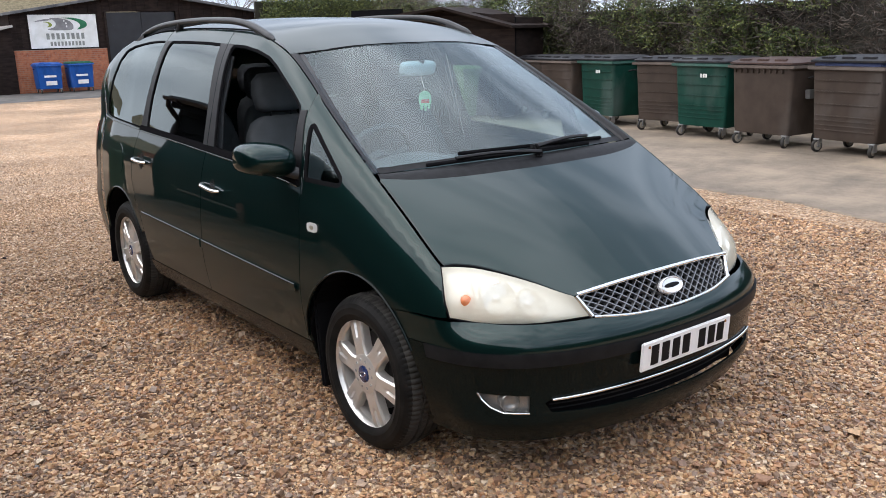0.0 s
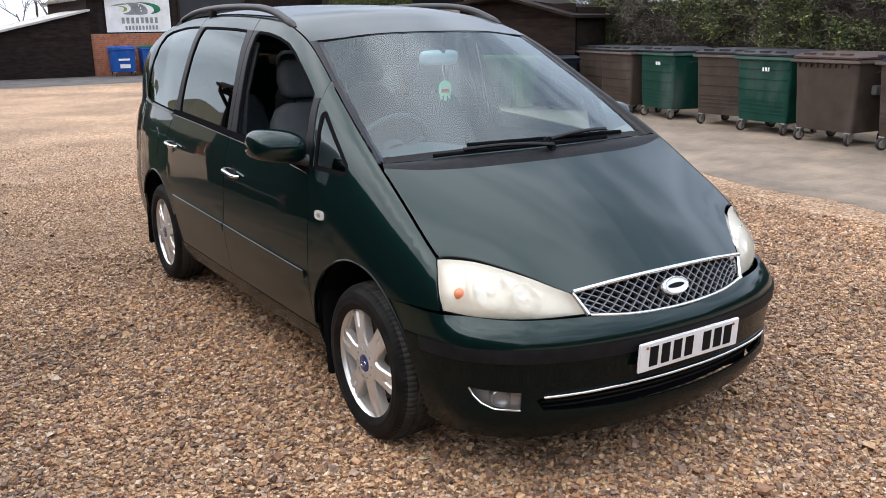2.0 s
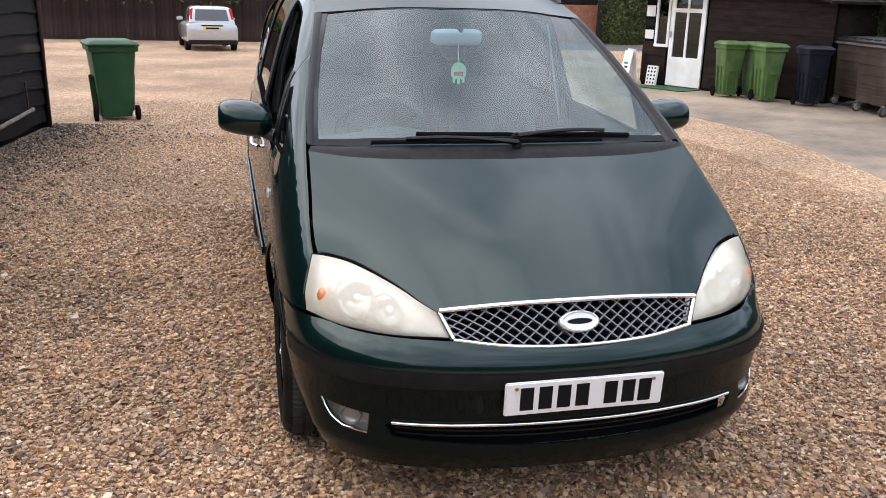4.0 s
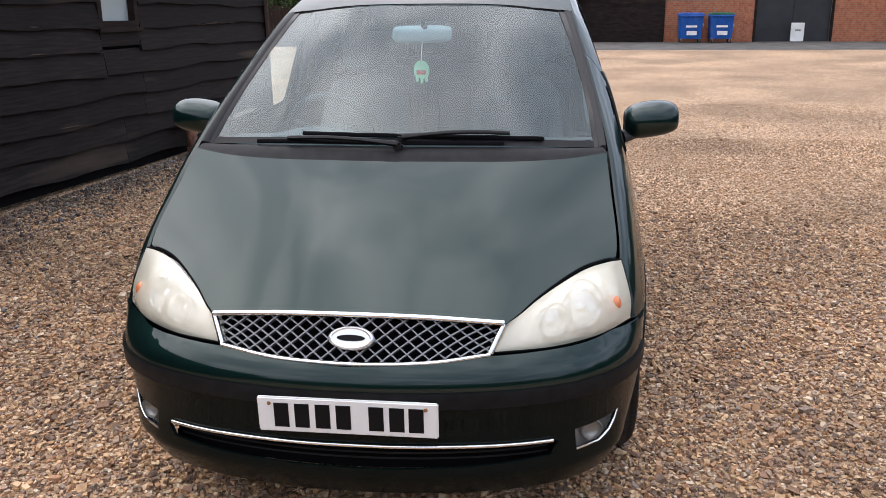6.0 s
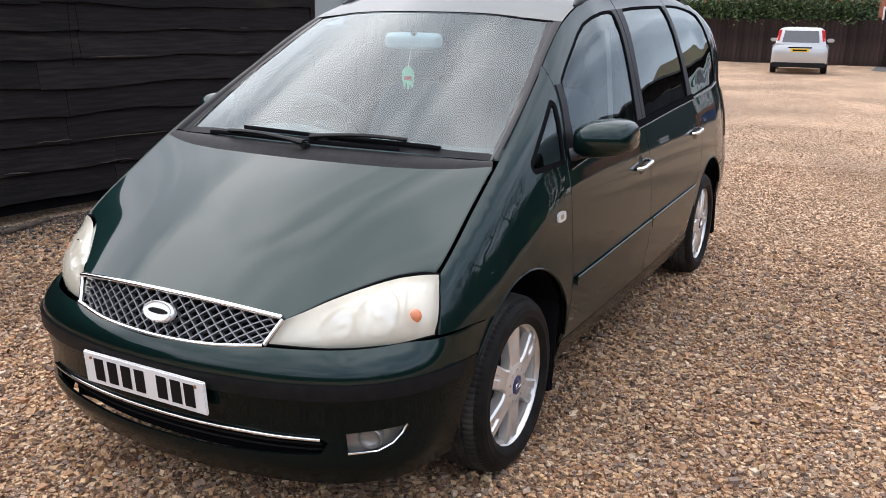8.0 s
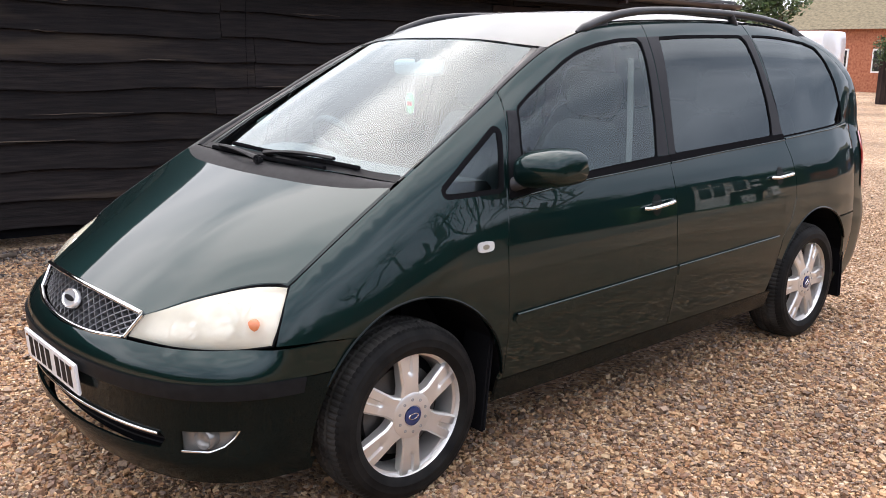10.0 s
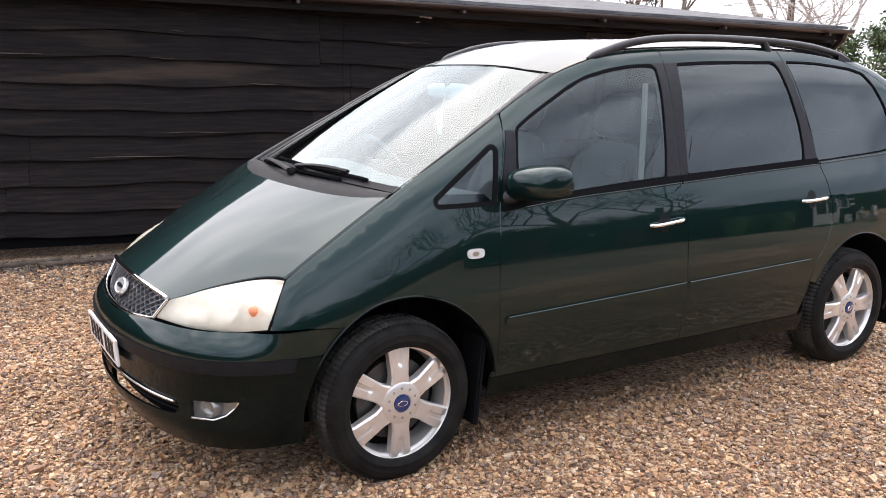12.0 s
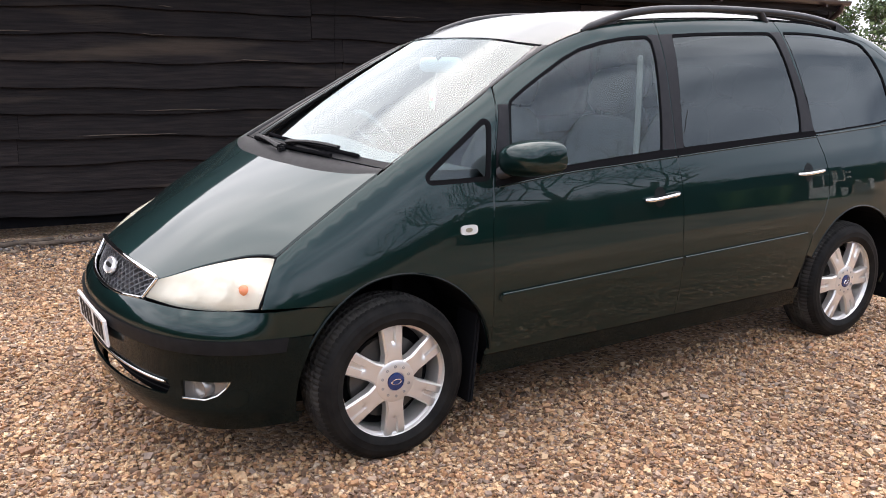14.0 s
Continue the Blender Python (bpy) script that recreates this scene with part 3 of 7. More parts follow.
def skip_bin(label, m, color, lidc, ribs=True, group="large wheeled bins in a row", open_lid=False):
    """A four-wheeled bin, its front towards -y, on castors."""
    pl = plastic(*color)
    ob = thing("large_wheeled_bin", label, "bin", m, group)
    W, D = 0.52, 0.40
    bm = bmesh.new()
    loft(bm, [rrect(-W + 0.06, W - 0.06, -D + 0.04, D - 0.04, 0.17, 0.04), rrect(-W + 0.045, W - 0.045, -D + 0.03, D - 0.03, 0.22, 0.04), rrect(-W, W, -D, D, 1.05, 0.05), rrect(-W - 0.03, W + 0.03, -D - 0.03, D + 0.03, 1.055, 0.05), rrect(-W - 0.03, W + 0.03, -D - 0.03, D + 0.03, 1.11, 0.05)])
    body = part("body", bm, pl, ob, "", 35)
    bm = bmesh.new()
    for (x0, x1, y0, y1) in ((-W - 0.045, W + 0.045, -D - 0.048, -D - 0.026), (-W - 0.045, -W - 0.026, -D - 0.026, D), (W + 0.026, W + 0.045, -D - 0.026, D)):
        box(bm, x0, x1, y0, y1, 1.062, 1.104, 0.006)
    part("rim", bm, plastic("worn " + color[0], tuple(1.5 * v + 0.03 for v in color[1])), body, "", 40)
    if not ribs:
        boxed("lug", (W - 0.01, W + 0.07, -0.12, 0.06, 0.66, 0.78), STEEL, body, bevel=0.01)
    if ribs:
        for z in (0.29, 0.35, 0.41, 0.47, 0.62, 0.78, 0.92):
            t = (z - 0.22) / 0.83
            bm = bmesh.new()
            box(bm, -W + 0.05 * (1 - t) + 0.03, W - 0.05 * (1 - t) - 0.03, -D - 0.014 + 0.03 * (1 - t), -D + 0.02 + 0.03 * (1 - t), z, z + 0.018, 0.006)
            part("rib", bm, pl, body, "", 40)
    else:
        for k in range(9):
            bm = bmesh.new()
            box(bm, -0.45 + 0.1 * k, -0.43 + 0.1 * k, -D - 0.03, -D + 0.01, 1.0, 1.056, 0.004)
            part("rib", bm, pl, body)
    bm = bmesh.new()
    rise = 0.04 if open_lid else 0.0
    loft(bm, [rrect(-W - 0.02, W + 0.02, -D - 0.05, D + 0.03, 1.118 + rise, 0.04), rrect(-W - 0.02, W + 0.02, -D - 0.05, D + 0.03, 1.14 + rise, 0.04), rrect(-W + 0.06, W - 0.06, -D + 0.05, D - 0.03, 1.185 + rise, 0.04), rrect(-W + 0.12, W - 0.12, -D + 0.12, D - 0.08, 1.195 + rise, 0.04)])
    for x in (-0.3, 0.0, 0.3):
        box(bm, x - 0.10, x + 0.10, -D + 0.0, -D + 0.06, 1.135 + rise, 1.185 + rise, 0.01)
    part("lid", bm, plastic(*lidc), ob, "", 35)
    if open_lid:
        bm = bmesh.new()
        box(bm, -W + 0.03, W - 0.03, -D - 0.01, D - 0.06, 1.10, 1.152, 0.012)
        part("rubbish_bag", bm, plastic("blue refuse sack", (0.05, 0.07, 0.16)), ob, "blue refuse bags under the lid", 40)
    for s in (-1, 1):
        bm = bmesh.new()
        tube(bm, [(s * (W + 0.02), -0.10, 0.93), (s * (W + 0.05), -0.05, 0.95), (s * (W + 0.05), 0.05, 0.95), (s * (W + 0.02), 0.10, 0.93)], 0.014, 6)
        part("trunnion", bm, BLACK, ob, "", 50)
        for y in (-D + 0.08, D - 0.08):
            bm = bmesh.new()
            ring(bm, [(0.075, -0.020), (0.080, -0.012), (0.080, 0.012), (0.075, 0.020), (0.055, 0.022), (0.001, 0.018)], 20, pose(s * (W - 0.11), y - 0.03, 0.08, 0, 90, 14 * s))
            wheel = part("castor", bm, plastic("dark castor rubber", (0.035, 0.033, 0.031)), ob, "", 40)
            bm = bmesh.new()
            ring(bm, [(0.056, -0.024), (0.056, 0.024), (0.046, 0.027), (0.02, 0.020), (0.001, 0.030)], 18, pose(s * (W - 0.11), y - 0.03, 0.08, 0, 90, 14 * s))
            part("rim", bm, plastic("grubby pale castor rim", (0.26, 0.23, 0.19)), wheel, "", 40)
            bm = bmesh.new()
            for q in (-0.03, 0.03):
                box(bm, s * (W - 0.11) + q - 0.004, s * (W - 0.11) + q + 0.004, y - 0.05, y + 0.03, 0.06, 0.165, 0.003)
            box(bm, s * (W - 0.11) - 0.05, s * (W - 0.11) + 0.05, y - 0.05, y + 0.05, 0.158, 0.175, 0.004)
            part("fork", bm, STEEL, wheel, "", 40)
    return ob


BROWN, BINGREEN = ("brown bin plastic", (0.056, 0.042, 0.034)), ("dark green bin paint", (0.005, 0.040, 0.029))
LIDGREY, LIDBROWN = ("grey lid plastic", (0.016, 0.016, 0.019)), ("red-brown lid plastic", (0.060, 0.038, 0.033))
for x, y, a, c, l, ribs, op, text in (
    (-8.40, 9.72, -10, BROWN, LIDGREY, True, False, "brown four-wheeled bin with a grey lid"), (-7.42, 9.40, -10, BROWN, LIDGREY, True, False, "brown four-wheeled bin with a grey lid"),
    (-6.28, 9.27, -13, BINGREEN, LIDGREY, True, False, "green steel four-wheeled bin with white chalk marks"), (-4.86, 9.12, 4, BROWN, LIDGREY, True, False, "brown ribbed four-wheeled bin with a grey lid"),
    (-3.84, 8.83, -5, BINGREEN, LIDGREY, True, False, "green ribbed four-wheeled bin with a grey lid"), (-2.64, 8.54, -6, BROWN, LIDBROWN, False, False, "smooth brown four-wheeled bin with a red-brown lid"),
    (-1.38, 8.44, -8, BROWN, LIDGREY, True, True, "brown ribbed bin, lid raised by blue bags"), (-0.16, 8.20, -8, BROWN, LIDBROWN, False, False, "smooth brown four-wheeled bin with a faded lid")):
    b = skip_bin(text + " on concrete", pose(x, y, 0.013 + fall(x), 0, 0, a) @ Matrix.Diagonal((0.96, 1, 0.99, 1)), c, l, ribs, open_lid=op)
    if c is BINGREEN:
        for k, w in enumerate((0.03, 0.035, 0.03)):
            boxed("chalk_mark", (0.0 + 0.05 * k, w + 0.05 * k, -0.412, -0.408, 0.90, 0.955), WHITE, b)


# ---- office cabin ----
CAB = Matrix.Translation((-12.75, 7.62, fall(-11))) @ pose(0, 0, 0, 0, 0, 24)
cabin = thing("office_cabin", "low dark brown boarded office cabin with a glazed white door", "cabin", CAB)
CL, CH = 4.15, 1.95


def cab(name, dims, material, label="", bevel=0.0, parent=None):
    return boxed(name, dims, material, parent or cabin, label, bevel)


cab("wall", (1.55, CL, 0.0, 0.1, 0, CH), DARK)
cab("wall", (0.0, 0.30, 0.0, 0.1, 0, CH), DARK)
cab("wall", (0.30, 0.62, 0.0, 0.1, 0, 0.85), DARK)
cab("wall", (0.30, 1.55, 0.0, 0.1, 2.02, 2.2), DARK)
cab("wall", (0.0, 0.1, 0.1, 1.5, 0, CH), BROWNWOOD)
cab("wall", (CL - 0.1, CL, 0.1, 1.5, 0, CH), BROWNWOOD)
cab("wall", (0.1, CL - 0.1, 1.4, 1.5, 0, CH), BROWNWOOD)
for k in range(14):
    z = 0.06 + 0.14 * k
    bm = bmesh.new()
    box(bm, 1.56, CL + 0.02, -0.022, -0.002, z, z + 0.136, 0.004, m=None)
    part("board", bm, BROWNWOOD, cabin)
    if z < 0.8:
        bm = bmesh.new()
        box(bm, -0.02, 0.60, -0.022, -0.002, z, z + 0.136, 0.004)
        part("board", bm, BROWNWOOD, cabin)
ridge = 2.75
verts = [(-0.3, -0.45, CH - 0.08), (ridge, -0.45, CH + 0.24), (CL + 0.15, -0.45, CH - 0.16), (-0.3, 1.75, CH - 0.08), (ridge, 1.75, CH + 0.24), (CL + 0.15, 1.75, CH - 0.16)]
verts += [(x, y, z - 0.05) for x, y, z in verts]
raw("roof", verts, [(0, 1, 4, 3), (1, 2, 5, 4), (6, 9, 10, 7), (7, 10, 11, 8), (0, 6, 7, 1), (1, 7, 8, 2), (3, 4, 10, 9), (4, 5, 11, 10), (0, 3, 9, 6), (2, 8, 11, 5)], BROWNWOOD, cabin)
raw("gable", [(0, 0.05, CH), (CL, 0.05, CH), (ridge, 0.05, CH + 0.19), (0, 0.02, CH), (CL, 0.02, CH), (ridge, 0.02, CH + 0.19)], [(0, 1, 2), (5, 4, 3), (0, 3, 4, 1), (1, 4, 5, 2), (2, 5, 3, 0)], BROWNWOOD, cabin)
door = cab("door", (0.66, 1.50, -0.03, 0.02, 0.04, 0.62), WHITE, "white glazed door", 0.004)
for dims in ((0.66, 0.76, -0.03, 0.02, 0.62, 2.0), (1.40, 1.50, -0.03, 0.02, 0.62, 2.0), (1.045, 1.10, -0.03, 0.02, 0.62, 1.9), (0.76, 1.40, -0.03, 0.02, 1.9, 2.0), (0.76, 1.40, -0.032, 0.02, 1.50, 1.58)):
    cab("door_frame", dims, WHITE, parent=door, bevel=0.003)
cab("pane", (0.76, 1.40, -0.008, -0.002, 0.62, 1.9), TINTED, parent=door)
cab("door_handle", (0.69, 0.72, -0.08, -0.03, 1.0, 1.12), STEEL, parent=door, bevel=0.004)
for dims in ((0.28, 0.34, -0.03, 0.05, 0.85, 1.9), (0.58, 0.64, -0.03, 0.05, 0.85, 1.9), (0.28, 0.64, -0.04, 0.05, 0.80, 0.86)):
    cab("window_frame", dims, WHITE, bevel=0.003)
cab("pane", (0.34, 0.58, 0.0, 0.006, 0.86, 1.9), TINTED)
for z, h, c in ((0.95, 0.18, WHITE), (1.2, 0.14, INK), (1.4, 0.22, WHITE)):
    cab("notice", (0.03, 0.25, -0.03, -0.023, z, z + h), c)

board = thing("a_board", "white leaning advertising board with a green mark", "sign", CAB @ pose(-0.15, -0.42, 0, 0, 0, -20))
boxed("panel", (-0.17, 0.17, -0.015, 0.0, 0.02, 0.70), WHITE, board, bevel=0.006, m=pose(0, 0, 0, -10, 0, 0))
boxed("panel", (-0.17, 0.17, 0.26, 0.275, 0.02, 0.70), WHITE, board, bevel=0.006, m=pose(0, 0, 0, 8, 0, 0))
boxed("print_bar", (-0.10, 0.06, -0.019, -0.0155, 0.42, 0.46), plastic("green print", (0.05, 0.25, 0.12)), board, m=pose(0, 0, 0, -10, 0, 0))
boxed("print_bar", (-0.04, 0.08, -0.019, -0.0155, 0.34, 0.38), INK, board, m=pose(0, 0, 0, -10, 0, 0))
pot = thing("flower_pot", "pale stone flower pot on the concrete", "pot", CAB @ pose(0.02, -0.62, 0.0))
bm = bmesh.new()
ring(bm, [(0.10, 0.0), (0.15, 0.14), (0.175, 0.145), (0.175, 0.19), (0.15, 0.19), (0.14, 0.15), (0.001, 0.15)], 24)
part("bowl", bm, varied(mat("pale stoneware", (0.45, 0.38, 0.30), 0.8), (0.36, 0.30, 0.23), (0.52, 0.45, 0.37), 9), pot, "", 40)
spotted = thing("spotted_box", "white panel with dark spots beside the door", "box", CAB @ pose(0.42, -0.2, 0, -8))
boxed("panel", (-0.13, 0.13, -0.03, 0.03, 0.02, 0.42), WHITE, spotted, bevel=0.004)
for i in range(3):
    for j in range(5):
        bm = bmesh.new()
        ring(bm, [(0.022, 0.0), (0.021, 0.003)], 10, pose(-0.08 + 0.08 * i, -0.03, 0.07 + 0.075 * j, 90))
        part("spot", bm, INK, spotted)
tagged(boxed("door_mat", (0.5, 1.6, -0.75, -0.1, 0.014, 0.03), plastic("green matting", (0.03, 0.10, 0.035)), m=CAB), "green matting in front of the cabin door", "mat")

# ---- barn, lean-to, fence ----
BX, BZ = -32.5, fall(-32.5)
barn = thing("barn", "dark boarded barn on a red brick base with a black door", "barn")


def gable_z(y):
    return BZ + 3.05 + 0.16 * (5.0 - abs(y - 10.1))


for y0, y1 in ((5.1, 8.65), (11.5, 15.1)):
    boxed("brick_base", (BX - 0.22, BX - 0.012, y0, y1, BZ - 0.3, BZ + 1.62), MORTAR, barn)
    verts, faces = [], []
    for course in range(21):
        z = BZ + 0.005 + 0.0765 * course
        y = y0 - (0.11 if course % 2 else 0.0)
        while y < y1:
            a, b = max(y, y0), min(y + 0.215, y1)
            if b - a > 0.04:
                k = len(verts)
                verts += [(q, w, v) for q in (BX - 0.011, BX) for w in (a, b) for v in (z, z + 0.066)]
                faces += [(k + 4, k + 6, k + 7, k + 5), (k + 2, k + 3, k + 7, k + 6), (k, k + 4, k + 5, k + 1), (k + 1, k + 5, k + 7, k + 3), (k, k + 2, k + 6, k + 4)]
            y += 0.226
    bricks = raw("brickwork", verts, faces, BRICK, barn)
    tagged(bricks, kind="stuff")
    y = y0
    while y < y1 - 0.02:
        top_ = gable_z(y + 0.09) - 0.05
        boxed("board", (BX - 0.06, BX - 0.03 + 0.012 * (int(y * 7) % 2), y, min(y + 0.176, y1), BZ + 1.60, top_), BROWNWOOD, barn)
        y += 0.18
y = 8.65
while y < 11.48:
    boxed("board", (BX - 0.06, BX - 0.03 + 0.012 * (int(y * 7) % 2), y, min(y + 0.176, 11.5), BZ + 3.02, gable_z(y + 0.09) - 0.05), BROWNWOOD, barn)
    y += 0.18
BLACKDOOR = varied(mat("black door paint", (0.014, 0.016, 0.020), 0.55), (0.011, 0.012, 0.015), (0.019, 0.021, 0.026), 2)
for y0, y1 in ((8.66, 10.065), (10.075, 11.49)):
    leaf = boxed("door", (BX - 0.12, BX - 0.07, y0, y1, BZ + 0.02, BZ + 3.0), BLACKDOOR, barn, "tall black sliding door leaf", 0.006)
    for z in (0.5, 1.5, 2.5):
        boxed("rail", (BX - 0.068, BX - 0.058, y0 + 0.02, y1 - 0.02, BZ + z, BZ + z + 0.08), BLACKDOOR, leaf)
for y in (8.56, 11.5):
    boxed("door_post", (BX - 0.05, BX + 0.05, y, y + 0.09, BZ, BZ + 3.05), BROWNWOOD, barn)
verts = [(x, y, z) for x in (BX + 0.25, BX - 9) for y, z in ((4.8, gable_z(4.8)), (10.1, gable_z(10.1)), (15.4, gable_z(15.4)))]
verts += [(x, y, z - 0.10) for x, y, z in verts]
raw("roof", verts, [(0, 1, 4, 3), (1, 2, 5, 4), (6, 9, 10, 7), (7, 10, 11, 8), (0, 6, 7, 1), (1, 7, 8, 2), (0, 3, 9, 6), (2, 8, 11, 5), (3, 4, 10, 9), (4, 5, 11, 10)], FELT, barn)
boxed("side_wall", (BX - 8.8, BX - 0.22, 5.1, 5.2, BZ, BZ + 3.0), BROWNWOOD, barn)
boxed("side_wall", (BX - 8.8, BX - 0.22, 15.0, 15.1, BZ, BZ + 3.0), BROWNWOOD, barn)
boxed("side_wall", (BX - 8.9, BX - 8.8, 5.1, 15.1, BZ, BZ + 3.0), BROWNWOOD, barn)

sign = thing("sign_board", "large white sign with grey and green road emblem on the barn", "sign", Matrix.Translation((BX + 0.035, 6.98, BZ + 2.30)))
boxed("panel", (-0.02, 0.0, -1.26, 1.26, -0.63, 0.63), WHITE, sign, bevel=0.005)


def flat(name, color, outline, lift=0.004):
    """A flat printed shape of the emblem, with smooth edges."""
    q = spline(list(outline) + [outline[0]], 4)[:-1]
    n = len(q)
    verts = [(lift, y, z) for y, z in q] + [(0.0005, y, z) for y, z in q]
    raw(name, verts, [list(range(n)), list(range(2 * n - 1, n - 1, -1))] + [(k, n + k, n + (k + 1) % n, (k + 1) % n) for k in range(n)], color, sign)


SIGNGREY = plastic("sign grey", (0.24, 0.235, 0.24))
flat("emblem", SIGNGREY, [(-1.09, 0.36), (-0.88, 0.425), (-0.55, 0.475), (-0.42, 0.43), (-0.74, 0.39)])
flat("emblem", SIGNGREY, [(-0.50, 0.495), (-0.20, 0.50), (0.15, 0.43), (0.34, 0.29), (0.37, 0.13), (0.28, 0.05), (-0.10, 0.035), (-0.45, 0.045), (-0.60, 0.075), (-0.34, 0.16), (-0.27, 0.30), (-0.36, 0.42)])
flat("emblem", plastic("sign olive", (0.27, 0.32, 0.06)), [(-0.76, 0.36), (-0.56, 0.365), (-0.42, 0.28), (-0.45, 0.19), (-0.60, 0.16), (-0.53, 0.24), (-0.58, 0.32)])
flat("emblem", plastic("sign green", (0.035, 0.17, 0.085)), [(-0.08, 0.51), (0.35, 0.505), (0.75, 0.41), (0.89, 0.26), (0.80, 0.13), (0.50, 0.06), (0.63, 0.19), (0.55, 0.34), (0.25, 0.455)])
for y, z in ((0.04, 0.36), (0.11, 0.26), (0.12, 0.15)):
    boxed("road_dash", (0.004, 0.006, y - 0.022, y + 0.022, z, z + 0.07), WHITE, sign)
for n, y0, y1, z0, z1 in ((8, -0.67, 0.81, -0.30, -0.07), (10, -0.55, 0.77, -0.545, -0.385)):
    step = (y1 - y0) / n
    for k in range(n):
        boxed("print_bar", (0.001, 0.004, y0 + step * k, y0 + step * (k + 0.62), z0, z1), plastic("sign text grey", (0.26, 0.27, 0.25)), sign)

BLUE, BLUELID = ("blue bin paint", (0.015, 0.085, 0.33)), ("blue lid", (0.03, 0.10, 0.36))
for y, l, text in ((6.00, BLUELID, "blue wheeled trade bin with a blue lid by the barn"), (7.16, ("green lid", (0.02, 0.10, 0.06)), "blue wheeled trade bin with a dark green lid")):
    b = skip_bin(text, pose(BX + 0.75, y, fall(BX) + 0.01, 0, 0, 90) @ Matrix.Diagonal((0.86, 0.9, 0.96, 1)), BLUE, l, False, "blue trade bins")
    boxed("label", (-0.2, 0.25, -0.418, -0.412, 0.32, 0.48), WHITE, b)
    boxed("print_bar", (-0.25, 0.25, -0.418, -0.412, 0.62, 0.70), WHITE, b)
notice = thing("notice", "small white notice board before the barn door", "notice", pose(BX + 0.25, 10.21, BZ + 0.02))
boxed("panel", (-0.02, 0.02, -0.25, 0.25, 0.02, 0.72), WHITE, notice, bevel=0.006)
boxed("print_bar", (0.021, 0.024, -0.10, 0.12, 0.40, 0.47), plastic("sign text grey", (0.20, 0.21, 0.18)), notice)
boxed("foot", (-0.10, 0.10, -0.2, 0.2, 0.0, 0.02), STEEL, notice)

lean = thing("lean_to", "low dark boarded lean-to with a pale roof edge", "outbuilding")
LX = BX + 0.1
raw("wall", [(LX, 1.1, BZ), (LX, 5.08, BZ), (LX, 5.08, BZ + 2.5), (LX, 1.1, BZ + 1.6), (LX - 6, 1.1, BZ), (LX - 6, 5.08, BZ), (LX - 6, 5.08, BZ + 2.5), (LX - 6, 1.1, BZ + 1.6)], [(0, 1, 2, 3), (4, 7, 6, 5), (0, 3, 7, 4), (3, 2, 6, 7), (1, 5, 6, 2)], BROWNWOOD, lean)
for k in range(14):
    z = BZ + 0.02 + 0.15 * k
    y0 = max(2.95, 1.15 + max(0.0, (z + 0.15 - BZ - 1.6)) / 0.2262)
    boxed("board", (LX + 0.001, LX + 0.02, y0, 5.06, z, z + 0.14), BROWNWOOD, lean)
raw("roof", [(LX + 0.2, 0.75, BZ + 1.56), (LX + 0.2, 5.1, BZ + 2.56), (LX - 6, 5.1, BZ + 2.56), (LX - 6, 0.75, BZ + 1.56), (LX + 0.2, 0.75, BZ + 1.48), (LX + 0.2, 5.1, BZ + 2.48), (LX - 6, 5.1, BZ + 2.48), (LX - 6, 0.75, BZ + 1.48)], [(0, 1, 2, 3), (0, 4, 5, 1), (4, 7, 6, 5), (0, 3, 7, 4)], varied(mat("pale roof sheet", (0.42, 0.40, 0.37), 0.8), (0.33, 0.31, 0.29), (0.48, 0.46, 0.43), 2), lean)

FENCEWOOD = varied(mat("weathered brown fence boards", (0.06, 0.04, 0.03), 0.85, spec=0.2), (0.020, 0.012, 0.011), (0.048, 0.031, 0.026), 3.0, 8, 0.35, 0.7, (3, 3, 0.5), tint=0.30)
FX, FZ = -29.3, fall(-29.3)
fence = thing("fence", "dark brown close-boarded fence under a laurel hedge", "fence")
slat_me = bpy.data.meshes.new("slat")
bm = bmesh.new()
box(bm, -0.012, 0.012, 0.0, 0.148, -0.1, 1.52, 0.003)
bm.to_mesh(slat_me)
bm.free()
slat_me.materials.append(FENCEWOOD)
rng = random.Random(5)
for k in range(76):
    ob = new("slat", slat_me)
    ob.parent = fence
    ob.location = (FX + 0.012 * (k % 2), -10.4 + 0.15 * k, FZ + rng.uniform(-0.015, 0.015))
for z in (0.3, 1.2):
    boxed("rail", (FX - 0.06, FX - 0.014, -10.4, 1.0, FZ + z, FZ + z + 0.08), BROWNWOOD, fence)
for y in np.arange(-10.4, 1.1, 2.28):
    boxed("post", (FX - 0.12, FX - 0.02, y, y + 0.1, FZ - 0.1, FZ + 1.55), BROWNWOOD, fence)
tub = thing("blue_tub", "blue plastic crate by the end of the fence", "crate", pose(-28.9, 0.88, fall(-28.9)) @ Matrix.Diagonal((0.62, 0.62, 0.80, 1)))
bm = bmesh.new()
loft(bm, [rrect(-0.25, 0.25, -0.25, 0.25, 0.0), rrect(-0.3, 0.3, -0.3, 0.3, 0.70), rrect(-0.33, 0.33, -0.33, 0.33, 0.70), rrect(-0.33, 0.33, -0.33, 0.33, 0.76)])
part("body", bm, plastic("blue tub plastic", (0.03, 0.13, 0.30)), tub, "", 35)


# ---- other vehicles ----
def lofted(bm, sections, n=20):
    """A body through sections of (x, half width, bottom, top, squareness)."""
    loops = []
    for x, w, z0, z1, sq in sections:
        lp = []
        for k in range(n):
            a = 2 * math.pi * (k + 0.5) / n
            c, q = math.cos(a), math.sin(a)
            lp.append((x, w * math.copysign(abs(c) ** sq, c), (z0 + z1) / 2 + (z1 - z0) / 2 * math.copysign(abs(q) ** sq, q)))
        loops.append(lp)
    loft(bm, loops)


